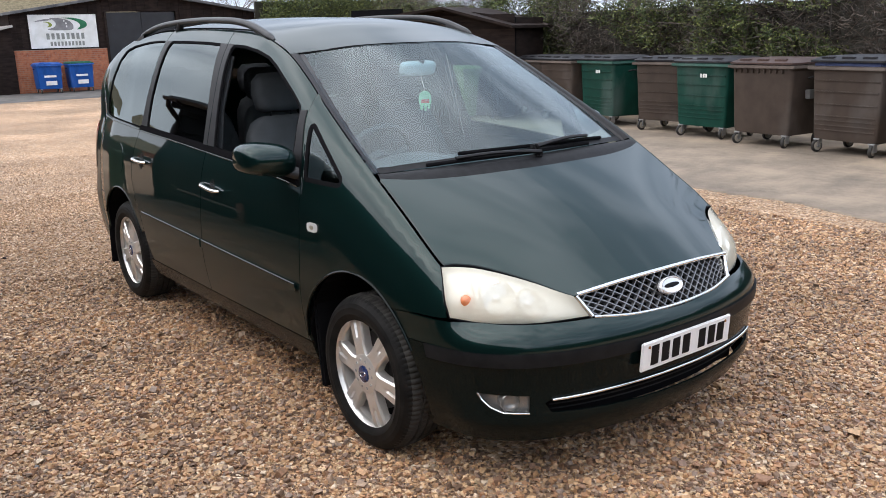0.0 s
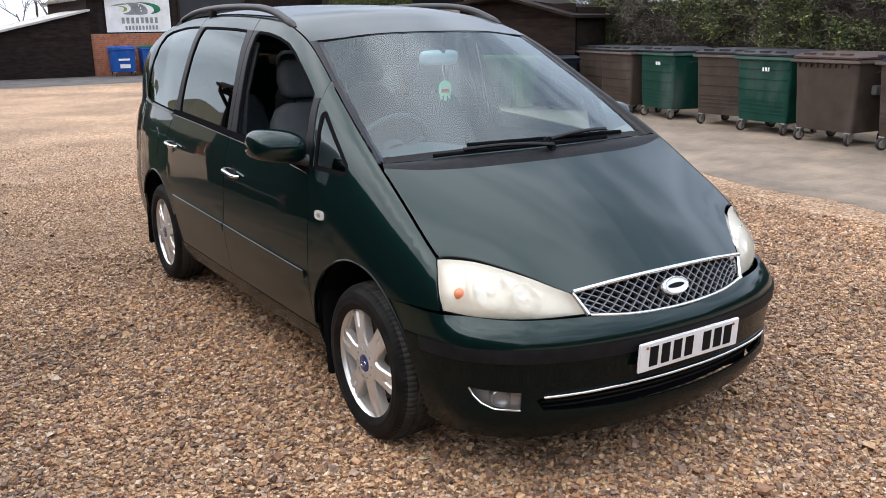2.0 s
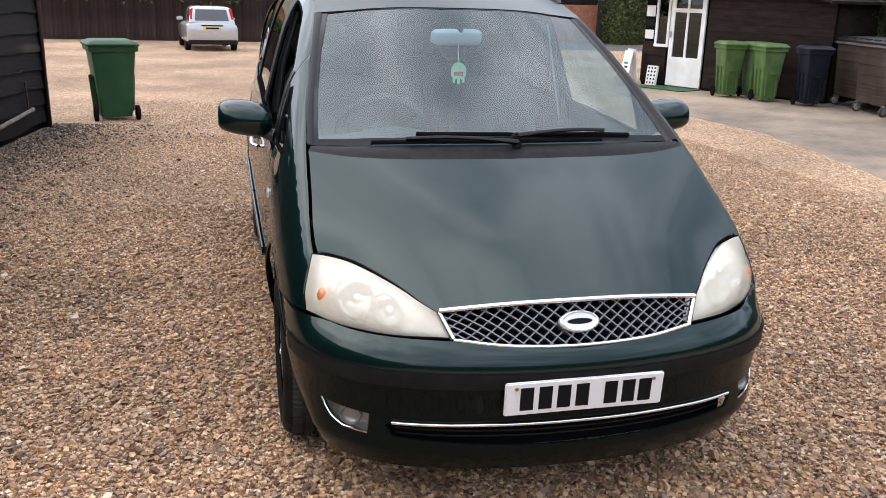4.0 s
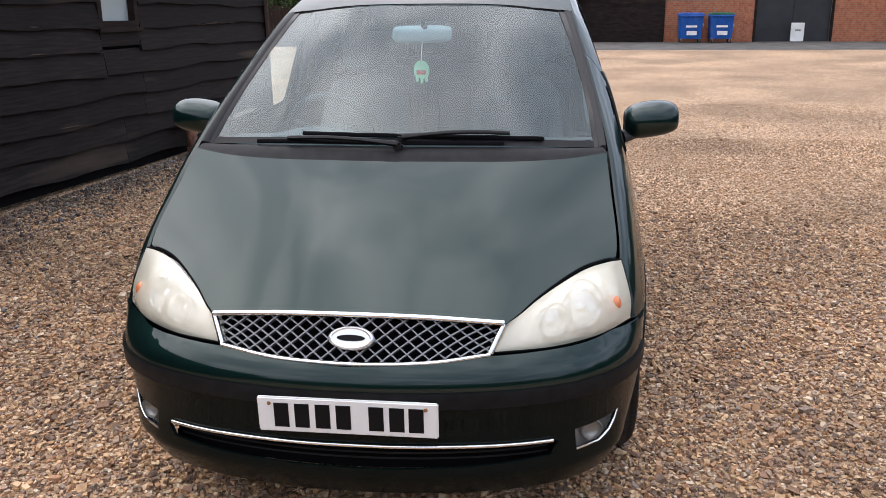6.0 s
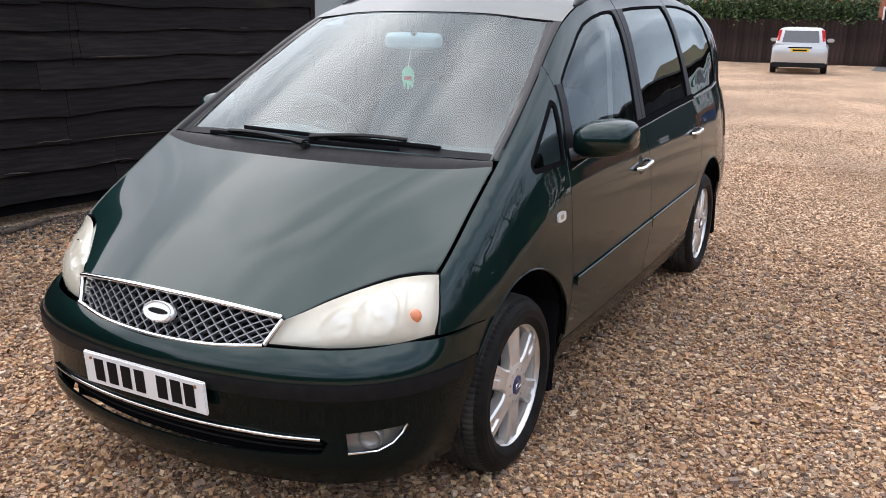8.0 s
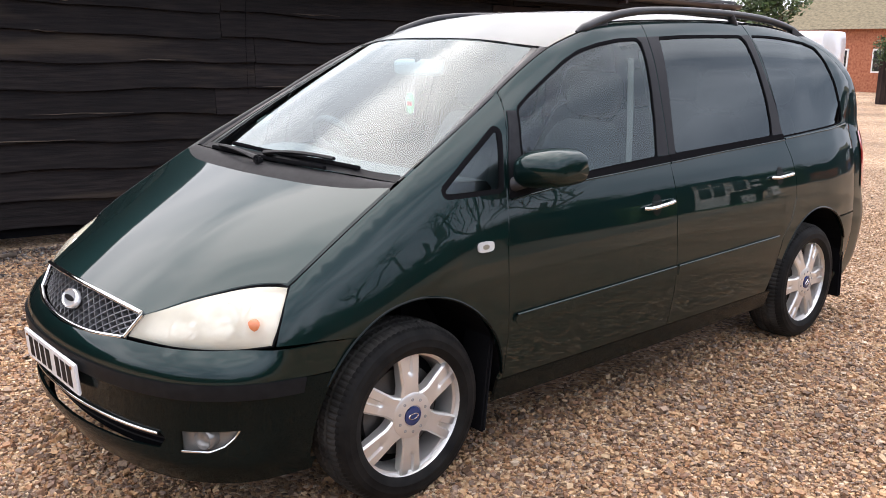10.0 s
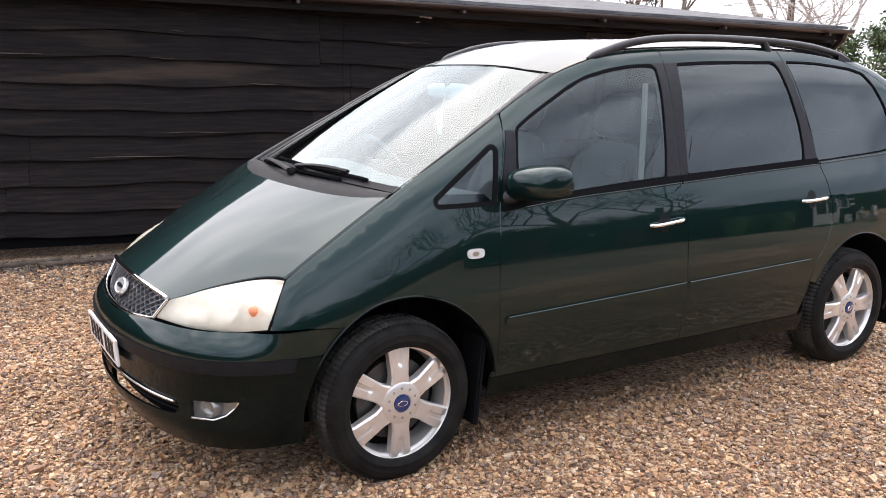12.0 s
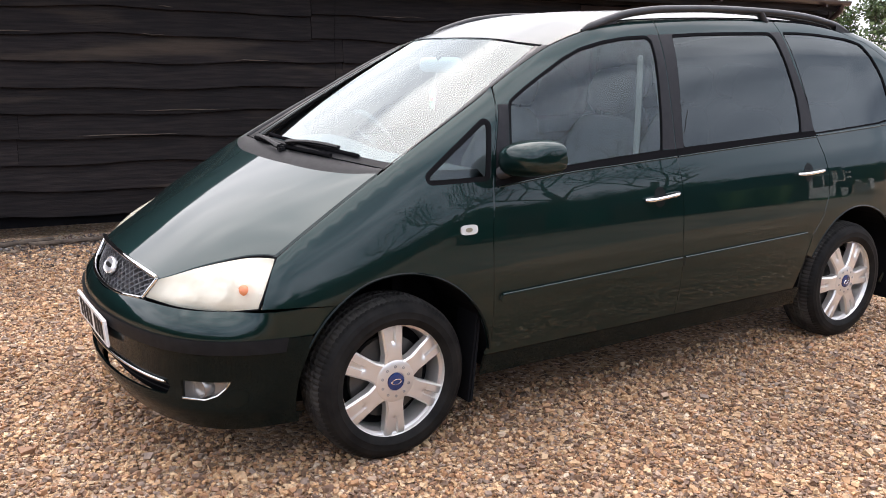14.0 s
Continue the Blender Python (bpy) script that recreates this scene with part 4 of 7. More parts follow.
SILVER = mat("silver car paint", (0.55, 0.55, 0.54), 0.3, 0.55, 1.0)
hatch = thing("hatchback", "small silver hatchback parked nose to the fence", "car", pose(-23.0, -1.31, fall(-23.5), 0, 0, 186.5) @ Matrix.Diagonal((0.93, 0.93, 0.89, 1)))
bm = bmesh.new()
lofted(bm, [(0.02, 0.72, 0.35, 0.80, 0.35), (0.06, 0.80, 0.24, 0.92, 0.35), (0.5, 0.84, 0.22, 0.95, 0.3), (2.4, 0.84, 0.22, 0.95, 0.3), (3.4, 0.82, 0.24, 0.88, 0.35), (3.8, 0.72, 0.28, 0.70, 0.4)])
part("body", bm, SILVER, hatch, "", 50)
bm = bmesh.new()
lofted(bm, [(0.10, 0.72, 0.80, 0.98, 0.25), (0.32, 0.66, 0.80, 1.42, 0.25), (0.55, 0.65, 0.85, 1.46, 0.3), (1.6, 0.66, 0.85, 1.47, 0.35), (2.2, 0.64, 0.85, 1.36, 0.4), (2.9, 0.62, 0.85, 0.95, 0.4)])
cabin_ob = part("cabin_shell", bm, SILVER, hatch, "", 50)
raw("rear_window", [(0.095, -0.53, 1.00), (0.095, 0.53, 1.00), (0.268, 0.48, 1.36), (0.268, -0.48, 1.36)], [(0, 1, 2, 3)], mat("dark rear glass", (0.02, 0.025, 0.03), 0.08, 0, 1.0), hatch)
boxed("bumper", (-0.03, 0.12, -0.78, 0.78, 0.22, 0.37), BLACK, hatch, "black lower rear bumper", 0.03)
boxed("plate", (0.0, 0.02, -0.26, 0.26, 0.70, 0.81), plastic("yellow plate", (0.75, 0.50, 0.04)), hatch, "yellow rear plate", 0.003)
boxed("print_bar", (-0.003, 0.0, -0.2, 0.2, 0.73, 0.78), INK, hatch)
boxed("plate_recess", (0.014, 0.03, -0.34, 0.34, 0.82, 0.86), INK, hatch)
for s in (-1, 1):
    bm = bmesh.new()
    box(bm, 0.06, 0.20, s * 0.66 - 0.06, s * 0.66 + 0.06, 0.92, 1.34, 0.03, m=Matrix.Translation((0.1, 0, 0.9)) @ pose(0, 0, 0, s * 8, 24, 0) @ Matrix.Translation((-0.1, 0, -0.9)))
    part("tail_light", bm, plastic("red lamp", (0.50, 0.02, 0.02), 0.2), hatch, "tall red tail light", 40)
    bm = bmesh.new()
    box(bm, 2.15, 2.25, s * 0.86 - 0.13, s * 0.86 + 0.09, 0.95, 1.07, 0.03)
    part("wing_mirror", bm, SILVER, hatch, "", 40)
    for x in (0.75, 3.15):
        bm = bmesh.new()
        ring(bm, [(0.30, -0.09), (0.30, 0.07), (0.26, 0.09), (0.20, 0.08), (0.18, 0.05), (0.001, 0.05)], 28, pose(x, s * 0.74, 0.30, -90 * s, 0, 0))
        part("wheel", bm, TYRE, hatch, "", 40)

VANW = varied(mat("white van paint", (0.72, 0.72, 0.72), 0.35, 0, 0.8), (0.66, 0.66, 0.66), (0.76, 0.76, 0.76), 1)
van = thing("van", "tall white panel van parked beyond the shed", "van", pose(-29.6, -12.2, fall(-29), 0, 0, -90))
bm = bmesh.new()
lofted(bm, [(0.0, 0.86, 0.40, 2.45, 0.22), (0.05, 0.93, 0.34, 2.56, 0.2), (3.6, 0.95, 0.34, 2.58, 0.2), (4.3, 0.93, 0.34, 2.40, 0.25), (4.9, 0.90, 0.34, 1.45, 0.3), (5.5, 0.80, 0.38, 1.10, 0.35)])
part("body", bm, VANW, van, "", 50)
for y in (-0.952, 0.948):
    boxed("side_window", (1.05, 1.75, y, y + 0.006, 1.35, 1.95), mat("dark van glass", (0.015, 0.017, 0.02), 0.08, 0, 1.0), van, bevel=0.002)
    boxed("rail_slot", (0.35, 1.1, y, y + 0.006, 1.28, 1.32), INK, van)
for s in (-1, 1):
    for x in (0.95, 4.6):
        bm = bmesh.new()
        ring(bm, [(0.34, -0.10), (0.34, 0.08), (0.30, 0.10), (0.22, 0.09), (0.20, 0.06), (0.001, 0.06)], 28, pose(x, s * 0.87, 0.34, -90 * s, 0, 0))
        part("wheel", bm, TYRE, van, "", 40)

# ---- houses far behind ----
TILES = varied(mat("olive roof tiles", (0.16, 0.13, 0.075), 0.9), (0.11, 0.09, 0.05), (0.21, 0.17, 0.10), 6, stretch=(1, 1, 3), bump=0.6, bscale=12, bdist=0.04)


def house(label, m, w, d, h, rise):
    ob = thing("house", label, "house", m)
    boxed("wall", (-w / 2, w / 2, -d / 2, d / 2, -0.5, h), BRICK, ob)
    rr = [(-w / 2 - 0.4, -d / 2 - 0.4, h - 0.1), (w / 2 + 0.4, -d / 2 - 0.4, h - 0.1), (w / 2 + 0.4, d / 2 + 0.4, h - 0.1), (-w / 2 - 0.4, d / 2 + 0.4, h - 0.1), (-w / 2 + d / 3, 0, h + rise), (w / 2 - d / 3, 0, h + rise)]
    raw("roof", rr, [(0, 1, 5, 4), (1, 2, 5), (2, 3, 4, 5), (3, 0, 4), (0, 3, 2, 1)], TILES, ob)
    for k in range(int(w // 2.4)):
        x = -w / 2 + 1.2 + 2.4 * k
        win = boxed("window", (x - 0.55, x + 0.55, -d / 2 - 0.05, -d / 2 + 0.02, 1.0, 2.15), WHITE, ob)
        boxed("pane", (x - 0.47, x + 0.47, -d / 2 - 0.06, -d / 2 - 0.051, 1.08, 2.07), bpy.data.materials["dark van glass"], win)


house("brick bungalow with an olive tiled hip roof", pose(-46.0, -17.5, -0.3, 0, 0, 80), 11, 8, 3.2, 2.2)
house("red brick house behind the laurel hedge", pose(-44.0, -3.0, -0.3, 0, 0, 90), 10, 8, 3.6, 2.4)
house("red brick cottage among trees behind the hedge", pose(-52.0, 12.0, -0.3, 0, 0, 90), 9, 7, 3.4, 2.6)


# ---- hedges and trees ----
def leafage(name, label, category, spots, size, material, seed, kind="stuff", per=4, up=0.3, parent=None, slim=1.0):
    """Many small folded leaf sprays round the given spots."""
    r = np.random.default_rng(seed)
    p = np.repeat(np.array(spots, float), per, 0)
    n = len(p)
    p = p + r.normal(0, size * 0.9, (n, 3))
    d = r.normal(0, 1, (n, 3))
    d[:, 2] = d[:, 2] * 0.6 + up
    d /= np.linalg.norm(d, axis=1)[:, None]
    a = np.cross(d, r.normal(0, 1, (n, 3)))
    a /= np.linalg.norm(a, axis=1)[:, None] + 1e-9
    ln_, wd = size * r.uniform(0.7, 1.6, (n, 1)), slim * size * r.uniform(0.22, 0.45, (n, 1))
    v = np.stack([p, p + d * ln_ * 0.5 + a * wd, p + d * ln_, p + d * ln_ * 0.5 - a * wd], 1).reshape(-1, 3)
    f = np.arange(4 * n).reshape(-1, 4)
    me = bpy.data.meshes.new(name)
    me.from_pydata(v.tolist(), [], f.tolist())
    me.update()
    me.materials.append(material)
    ob = new(name, me)
    ob.parent = parent
    return tagged(ob, label, category, kind=kind)


def leaf_mat(name, c1, c2, c3):
    m = mat(name, c1, 0.6)
    geo, ra = nd(m, "ShaderNodeNewGeometry"), nd(m, "ShaderNodeValToRGB")
    ra.color_ramp.elements.new(0.5)
    for e, c, p in zip(ra.color_ramp.elements, (c1, c2, c3), (0.0, 0.55, 1.0)):
        e.color, e.position = (*c, 1), p
    ln(m, geo.outputs["Random Per Island"], ra.inputs["Fac"])
    ln(m, ra.outputs["Color"], shader(m).inputs["Base Color"])
    return m


CONIFER = leaf_mat("conifer sprays", (0.016, 0.028, 0.008), (0.060, 0.086, 0.021), (0.205, 0.225, 0.060))
LAUREL = leaf_mat("laurel leaves", (0.018, 0.036, 0.010), (0.042, 0.078, 0.020), (0.105, 0.155, 0.05))
TWIG = leaf_mat("bare brown twigs", (0.022, 0.016, 0.012), (0.048, 0.034, 0.025), (0.105, 0.080, 0.062))
DEADLEAF = leaf_mat("dry brown leaves", (0.05, 0.028, 0.016), (0.09, 0.055, 0.03), (0.14, 0.09, 0.055))
BARK = varied(mat("grey-brown bark", (0.10, 0.075, 0.055), 0.9), (0.06, 0.045, 0.035), (0.15, 0.115, 0.085), 14, stretch=(1, 1, 0.3), bump=0.5, bscale=30)
BIRCH = varied(mat("pale birch bark", (0.42, 0.38, 0.34), 0.8), (0.16, 0.13, 0.11), (0.55, 0.52, 0.48), 6, stretch=(1, 1, 3))

r = np.random.default_rng(11)
HX = lambda x: 10.35 - 0.02 * (x + 4) + (0.30 * (x + 9) * -0.2 if x < -9 else 0.0)


def hedge_spots(n, x0, x1, top_f, thick=0.55):
    xs_ = r.uniform(x0, x1, n)
    zs_ = r.uniform(0.15, 1.0, n) ** 0.85
    out = []
    for x, z in zip(xs_, zs_):
        t = top_f(x)
        wob = 0.25 * math.sin(1.7 * x) + 0.18 * math.sin(4.1 * x + 1.3) + 0.12 * math.sin(9 * x + 5 * z)
        out.append((x, HX(x) + 0.25 + wob + r.uniform(0, thick) + 0.25 * (z * t > t - 0.5), z * t))
    return out


green_x = lambda x: 0.5 + 0.5 * math.sin(1.25 * x + 2.2) + 0.25 * math.sin(3.1 * x)
spots = [p for p in hedge_spots(14000, -17.5, 10.0, lambda x: 2.6 + 0.22 * math.sin(0.9 * x) + 0.15 * math.sin(2.3 * x + 1)) if green_x(p[0]) + 0.25 * math.sin(5 * p[2] + p[0]) > 0.22]
leafage("conifer_hedge", "overgrown dark green conifer hedge behind the bins", "hedge", spots, 0.062, CONIFER, 1, per=17, slim=0.62)
spots = hedge_spots(12000, -17.5, 10.0, lambda x: 2.55 + 0.2 * math.sin(1.1 * x))
leafage("bare_scrub", "bare brown twigs and dry leaves tangled in the hedge", "scrub", spots, 0.20, TWIG, 2, per=5, slim=0.09)
# Dark boxes inside the hedges stand in for their inner shade and close gaps.
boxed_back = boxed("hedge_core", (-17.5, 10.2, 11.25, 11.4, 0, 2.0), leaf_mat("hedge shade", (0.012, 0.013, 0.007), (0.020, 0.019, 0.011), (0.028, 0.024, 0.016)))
tagged(boxed_back, "dark box standing in for shade inside the hedge", "hedge", kind="structure")
bm = bmesh.new()
for k in range(260):
    x = r.uniform(-9, 9)
    p = np.array((x, HX(x) + r.uniform(0.0, 0.5), r.uniform(0.9, 2.3)))
    d = np.array((r.normal(0, 0.6), r.normal(-0.1, 0.2), r.normal(0.35, 0.5)))
    q, w = p + d * 0.5 + r.normal(0, 0.06, 3), p + d
    tube(bm, [p, q, w], 0.007, 3, taper=(1, 0.7, 0.25))
tagged(part("hedge_branches", bm, TWIG), "thin bare branches poking out of the hedge", "branches", kind="stuff")

spots = [(FX - 0.3 + r.uniform(-0.5, 0.42), y, FZ + z) for y, z in zip(r.uniform(-10.6, 0.2, 3200), 1.35 + 0.95 * r.uniform(0, 1, 3200) ** 0.8)]
leafage("laurel_hedge", "bright green laurel hedge hanging over the fence", "hedge", spots, 0.10, LAUREL, 3, per=5)
# Two more boxes of shade colour, behind the laurel and the conifer screen.
tagged(boxed("hedge_core", (FX - 0.85, FX - 0.7, -10.6, 0.2, FZ, FZ + 2.05), bpy.data.materials["hedge shade"]), "dark box standing in for shade inside the laurel hedge", "hedge", kind="structure")
tagged(boxed("hedge_core", (BX + 0.2, BX + 0.35, 15.0, 24.0, BZ, BZ + 3.4), bpy.data.materials["hedge shade"]), "dark box standing in for shade inside the conifer screen", "hedge", kind="structure")
spots = [(BX + 1.2 + r.uniform(-0.8, 0.5), y, BZ + z) for y, z in zip(r.uniform(15.2, 24, 4200), 3.8 * r.uniform(0, 1, 4200))]
leafage("conifer_screen", "tall dark conifer screen beside the barn", "hedge", spots, 0.12, CONIFER, 4, per=14, slim=0.5)
spots = [(r.uniform(-34, -33.2), y, -0.2 + z) for y, z in zip(r.uniform(-26, -18.2, 1600), 2.6 * r.uniform(0, 1, 1600))]
leafage("garden_hedge", "clipped green hedge beyond the van", "hedge", spots, 0.14, LAUREL, 5, per=4)
# Hedge added out of view; only reflections in the car's front meet it.
spots = [(14.5 + r.uniform(-0.6, 0.6), y, z) for y, z in zip(r.uniform(-16, 24, 6500), 2.9 * r.uniform(0, 1, 6500))]
tagged(boxed("hedge_core", (14.9, 15.1, -16, 24, 0, 2.5), bpy.data.materials["hedge shade"]), "dark box standing in for shade inside the unseen hedge", "hedge", kind="structure")
leafage("boundary_hedge", "unseen hedge added behind the camera to close the yard", "hedge", spots, 0.16, CONIFER, 6, per=4)


def branch_lines(seed, height, spread=0.5, droop=0.0, levels=5, lean=0.0):
    rr = random.Random(seed)
    out = []

    def grow(p, d, length, rad, level):
        pts, q = [p], p
        dd = d
        for k in range(3):
            dd = (dd + Vector((rr.gauss(0, 0.12), rr.gauss(0, 0.12), rr.gauss(0.04 - droop * (level > 1), 0.06)))).normalized()
            q = q + dd * (length / 3)
            pts.append(q)
        out.append((pts, rad, level))
        if level >= levels:
            return
        for k in range(rr.choice((3, 3, 4)) if level < 2 else rr.choice((2, 3, 3))):
            t = rr.uniform(0.45, 1.0) if level else rr.uniform(0.35, 1.0)
            base = pts[0].lerp(pts[-1], t) if t < 0.95 else pts[-1]
            side_v = Vector((rr.gauss(0, 1), rr.gauss(0, 1), 0)).normalized()
            nd_ = (dd * (1 - spread) + side_v * spread + Vector((0, 0, 0.12))).normalized()
            grow(base, nd_, length * rr.uniform(0.55, 0.78), rad * rr.uniform(0.42, 0.58), level + 1)

    grow(Vector((0, 0, -0.1)), Vector((lean, 0, 1)).normalized(), height * 0.36, height * 0.016, 0)
    return out


def tree(name, label, m, seed, height, bark, spread=0.5, droop=0.0, levels=5, leaves=None, per=5, size=0.12):
    ob = thing(name, label, "tree", m)
    lines = branch_lines(seed, height, spread, droop, levels)
    bm = bmesh.new()
    tube(bm, lines[0][0], lines[0][1], 8, taper=(1.15, 0.9, 0.8, 0.7))
    part("trunk", bm, bark, ob, "", 60)
    bm = bmesh.new()
    for pts, rad, level in lines[1:]:
        tube(bm, pts, max(rad, 0.006), 5 if level < 3 else 3, taper=(1.0, 0.85, 0.7, 0.45))
    tagged(part("branchwork", bm, bark, ob), kind="stuff")
    if leaves:
        tips = [tuple(p) for pts, rad, level in lines if level >= levels - 1 for p in pts[1:]]
        leafage("crown", "", "", tips, size, leaves, seed, kind="", per=per, parent=ob)
    return ob


tree("birch_tree", "bare silver birch behind the shed", pose(-20.5, -15.5, -0.1), 21, 10.5, BIRCH, 0.42, 0.10, 6)
tree("birch_tree", "bare birch with fine drooping twigs behind the shed", pose(-23.0, -14.0, -0.1), 22, 9.5, BIRCH, 0.40, 0.12, 6)
tree("birch_tree", "slim bare birch standing beyond the shed roof", pose(-14.0, -16.5, -0.1), 29, 9.0, BIRCH, 0.40, 0.10, 5)
tree("holly_tree", "small leafy evergreen tree at the end of the shed", pose(-17.5, -8.2, -0.1), 23, 4.4, BARK, 0.55, 0.0, 4, LAUREL, 16, 0.10)
tree("evergreen_tree", "bushy green evergreen tree behind the barn", pose(-47.0, 25.0, -0.4), 24, 7.5, BARK, 0.6, 0.0, 4, LAUREL, 22, 0.24)
for k, (x, y, h) in enumerate(((-47, 20.0, 8), (-46, 30.0, 9), (-45, 33.5, 8.5), (-46, -4.0, 8.5), (-47, 1.0, 9), (-48, 5.0, 8))):
    tree("bare_tree", "leafless winter tree behind the outbuildings", pose(x, y, -0.4, 0, 0, 40 * k), 31 + k % 3, h, BARK, 0.5, 0.0, 5)
for k, (x, y, h) in enumerate(((-7.4, 16.0, 12.5), (3.0, 16.5, 8.5), (-12.5, 17.0, 14.0), (-4.0, 18.0, 11.0), (-17.5, 18.5, 14.0))):
    tree("bare_tree", "leafless winter tree behind the conifer hedge", pose(x, y, 0, 0, 0, 70 * k), 41 + k % 2, h, BARK, 0.52, 0.0, 5)
tree("bare_tree", "leafless tree with a few leaves behind the shed", pose(-14.0, -12.5, 0), 52, 7.0, BARK, 0.5, 0, 5, DEADLEAF, 2, 0.10)
pole = thing("telegraph_pole", "brown wooden telegraph pole behind the shed", "pole", pose(-24.5, -17.0, 0))
bm = bmesh.new()
ring(bm, [(0.13, -0.2), (0.10, 8.2), (0.001, 8.25)], 14)
part("shaft", bm, BARK, pole, "", 40)
bm = bmesh.new()
box(bm, -0.6, 0.6, -0.05, 0.05, 7.6, 7.7, 0.01)
part("crossarm", bm, BARK, pole)


# ---- the car: smooth surfaces that its panels lie on ----
from mathutils.geometry import delaunay_2d_cdt


def curve(*points):
    """A smooth function through (x, value, ...) points given in rising x."""
    p = np.array(points, float)
    x, v = p[:, 0], p[:, 1:]
    d = np.gradient(v, x, axis=0) if len(x) > 2 else np.repeat((v[1:] - v[:1]) / (x[1] - x[0]), 2, 0)

    def at(q):
        q = min(max(q, x[0]), x[-1])
        k = min(max(int(np.searchsorted(x, q)) - 1, 0), len(x) - 2)
        h = x[k + 1] - x[k]
        t = (q - x[k]) / h
        s = (2 * t**3 - 3 * t**2 + 1) * v[k] + (t**3 - 2 * t**2 + t) * h * d[k] + (3 * t**2 - 2 * t**3) * v[k + 1] + (t**3 - t**2) * h * d[k + 1]
        return float(s[0]) if len(s) == 1 else s

    return at


WIDE = curve((-2.32, 0.60), (-2.2, 0.74), (-2.05, 0.825), (-1.9, 0.866), (-1.7, 0.890), (-1.4, 0.900), (-0.5, 0.905), (0.5, 0.903), (1.0, 0.899), (1.4, 0.893), (1.6, 0.886), (1.75, 0.873), (1.85, 0.856), (1.95, 0.822), (2.05, 0.765))
SILL = curve((0.10, -0.105), (0.18, -0.080), (0.25, -0.057), (0.345, -0.027), (0.45, -0.0085), (0.53, 0.0015), (0.58, 0.0035), (0.63, 0.003), (0.70, -0.0005), (0.78, -0.006), (0.86, -0.0125), (0.92, -0.0195), (0.96, -0.026), (1.0, -0.0345), (1.04, -0.0445), (1.08, -0.056), (1.13, -0.0715), (1.3, -0.122))
BELT = curve((-2.3, 1.16), (-1.6, 1.16), (-1.08, 1.13), (0.0, 1.08), (0.6, 1.03), (0.95, 0.98), (1.15, 0.93), (1.4, 0.82), (1.65, 0.72), (1.85, 0.66), (2.05, 0.58))
EDGE = curve((-2.10, 0.765, 1.17), (-2.0, 0.760, 1.315), (-1.92, 0.752, 1.40), (-1.80, 0.735, 1.498), (-1.65, 0.688, 1.592), (-1.47, 0.645, 1.652), (-1.25, 0.626, 1.686), (-0.9, 0.617, 1.701), (-0.4, 0.614, 1.698), (-0.1, 0.611, 1.687), (0.1, 0.610, 1.675), (0.25, 0.616, 1.655), (0.40, 0.624, 1.617), (0.55, 0.639, 1.568), (0.75, 0.668, 1.474), (0.95, 0.700, 1.363), (1.17, 0.731, 1.245), (1.39, 0.753, 1.125), (1.60, 0.766, 1.000), (1.845, 0.775, 0.842), (1.95, 0.76, 0.76), (2.05, 0.73, 0.66))


def side_y(x, z):
    w, zb = WIDE(x), BELT(x)
    low = w + SILL(z)
    if z < zb - 0.09:
        return low
    ye, ze = EDGE(x)
    u = min((z - zb) / max(ze - zb, 0.02), 1.0)
    m = min(max((x - 1.05) / 0.45, 0.0), 1.0)
    m = m * m * (3 - 2 * m)
    v = max(u, 0.0)
    k = 0.70 - 0.10 * min(max((x - 0.3) / 0.6, 0.0), 1.0)
    g = (1 - m) * (k * u + (1 - k) * v**6) + m * (0.48 * u + 0.52 * (1 - (1 - v**3) ** 0.62))
    y0 = w + SILL(zb)
    high = y0 + (ye - y0) * g
    k = min(max((z - zb + 0.09) / 0.18, 0.0), 1.0)
    k = k * k * (3 - 2 * k)
    return low + (high - low) * k


def side(s):
    return lambda x, z: Vector((x, s * side_y(x, z), z))


BUMP = [np.array(p) for p in spline([(2.326, 0.0), (2.323, 0.12), (2.307, 0.27), (2.273, 0.44), (2.224, 0.577), (2.166, 0.679), (2.078, 0.769), (1.972, 0.829), (1.855, 0.860), (1.72, 0.876), (1.5, 0.886)], 10)]
BLEN = np.concatenate([[0], np.cumsum([np.linalg.norm(b - a) for a, b in zip(BUMP, BUMP[1:])])])
BARR = np.array(BUMP)
INSET = curve((0.15, 0.10), (0.20, 0.065), (0.25, 0.035), (0.30, 0.014), (0.34, 0.016), (0.40, 0.018), (0.47, 0.010), (0.52, 0.002), (0.57, 0.0), (0.60, 0.008), (0.63, 0.028), (0.655, 0.055), (0.68, 0.085))


def bumper_at(s, z, out=0.0):
    """Along the bumper: s metres round it from its middle, to the car's left."""
    a = abs(s)
    x, y = np.interp(a, BLEN, BARR[:, 0]), np.interp(a, BLEN, BARR[:, 1])
    x2, y2 = np.interp(a + 0.03, BLEN, BARR[:, 0]), np.interp(a + 0.03, BLEN, BARR[:, 1])
    x1, y1 = np.interp(max(a - 0.03, 0), BLEN, BARR[:, 0]), np.interp(max(a - 0.03, 0), BLEN, BARR[:, 1])
    if a < 0.03:
        y1 = -np.interp(0.03 - a, BLEN, BARR[:, 1])
    tx, ty = x2 - x1, y2 - y1
    h = math.hypot(tx, ty)
    fade = min(max((x - 1.87) / 0.19, 0.0), 1.0)
    inset = INSET(z) * (fade * fade * (3 - 2 * fade)) + (1 - fade * fade * (3 - 2 * fade)) * max(0.0, -SILL(z)) - out
    return Vector((x - inset * ty / h, math.copysign(y + inset * tx / h, s), z))


def s_of_x(x):
    return float(np.interp(-x, -BARR[:, 0], BLEN))


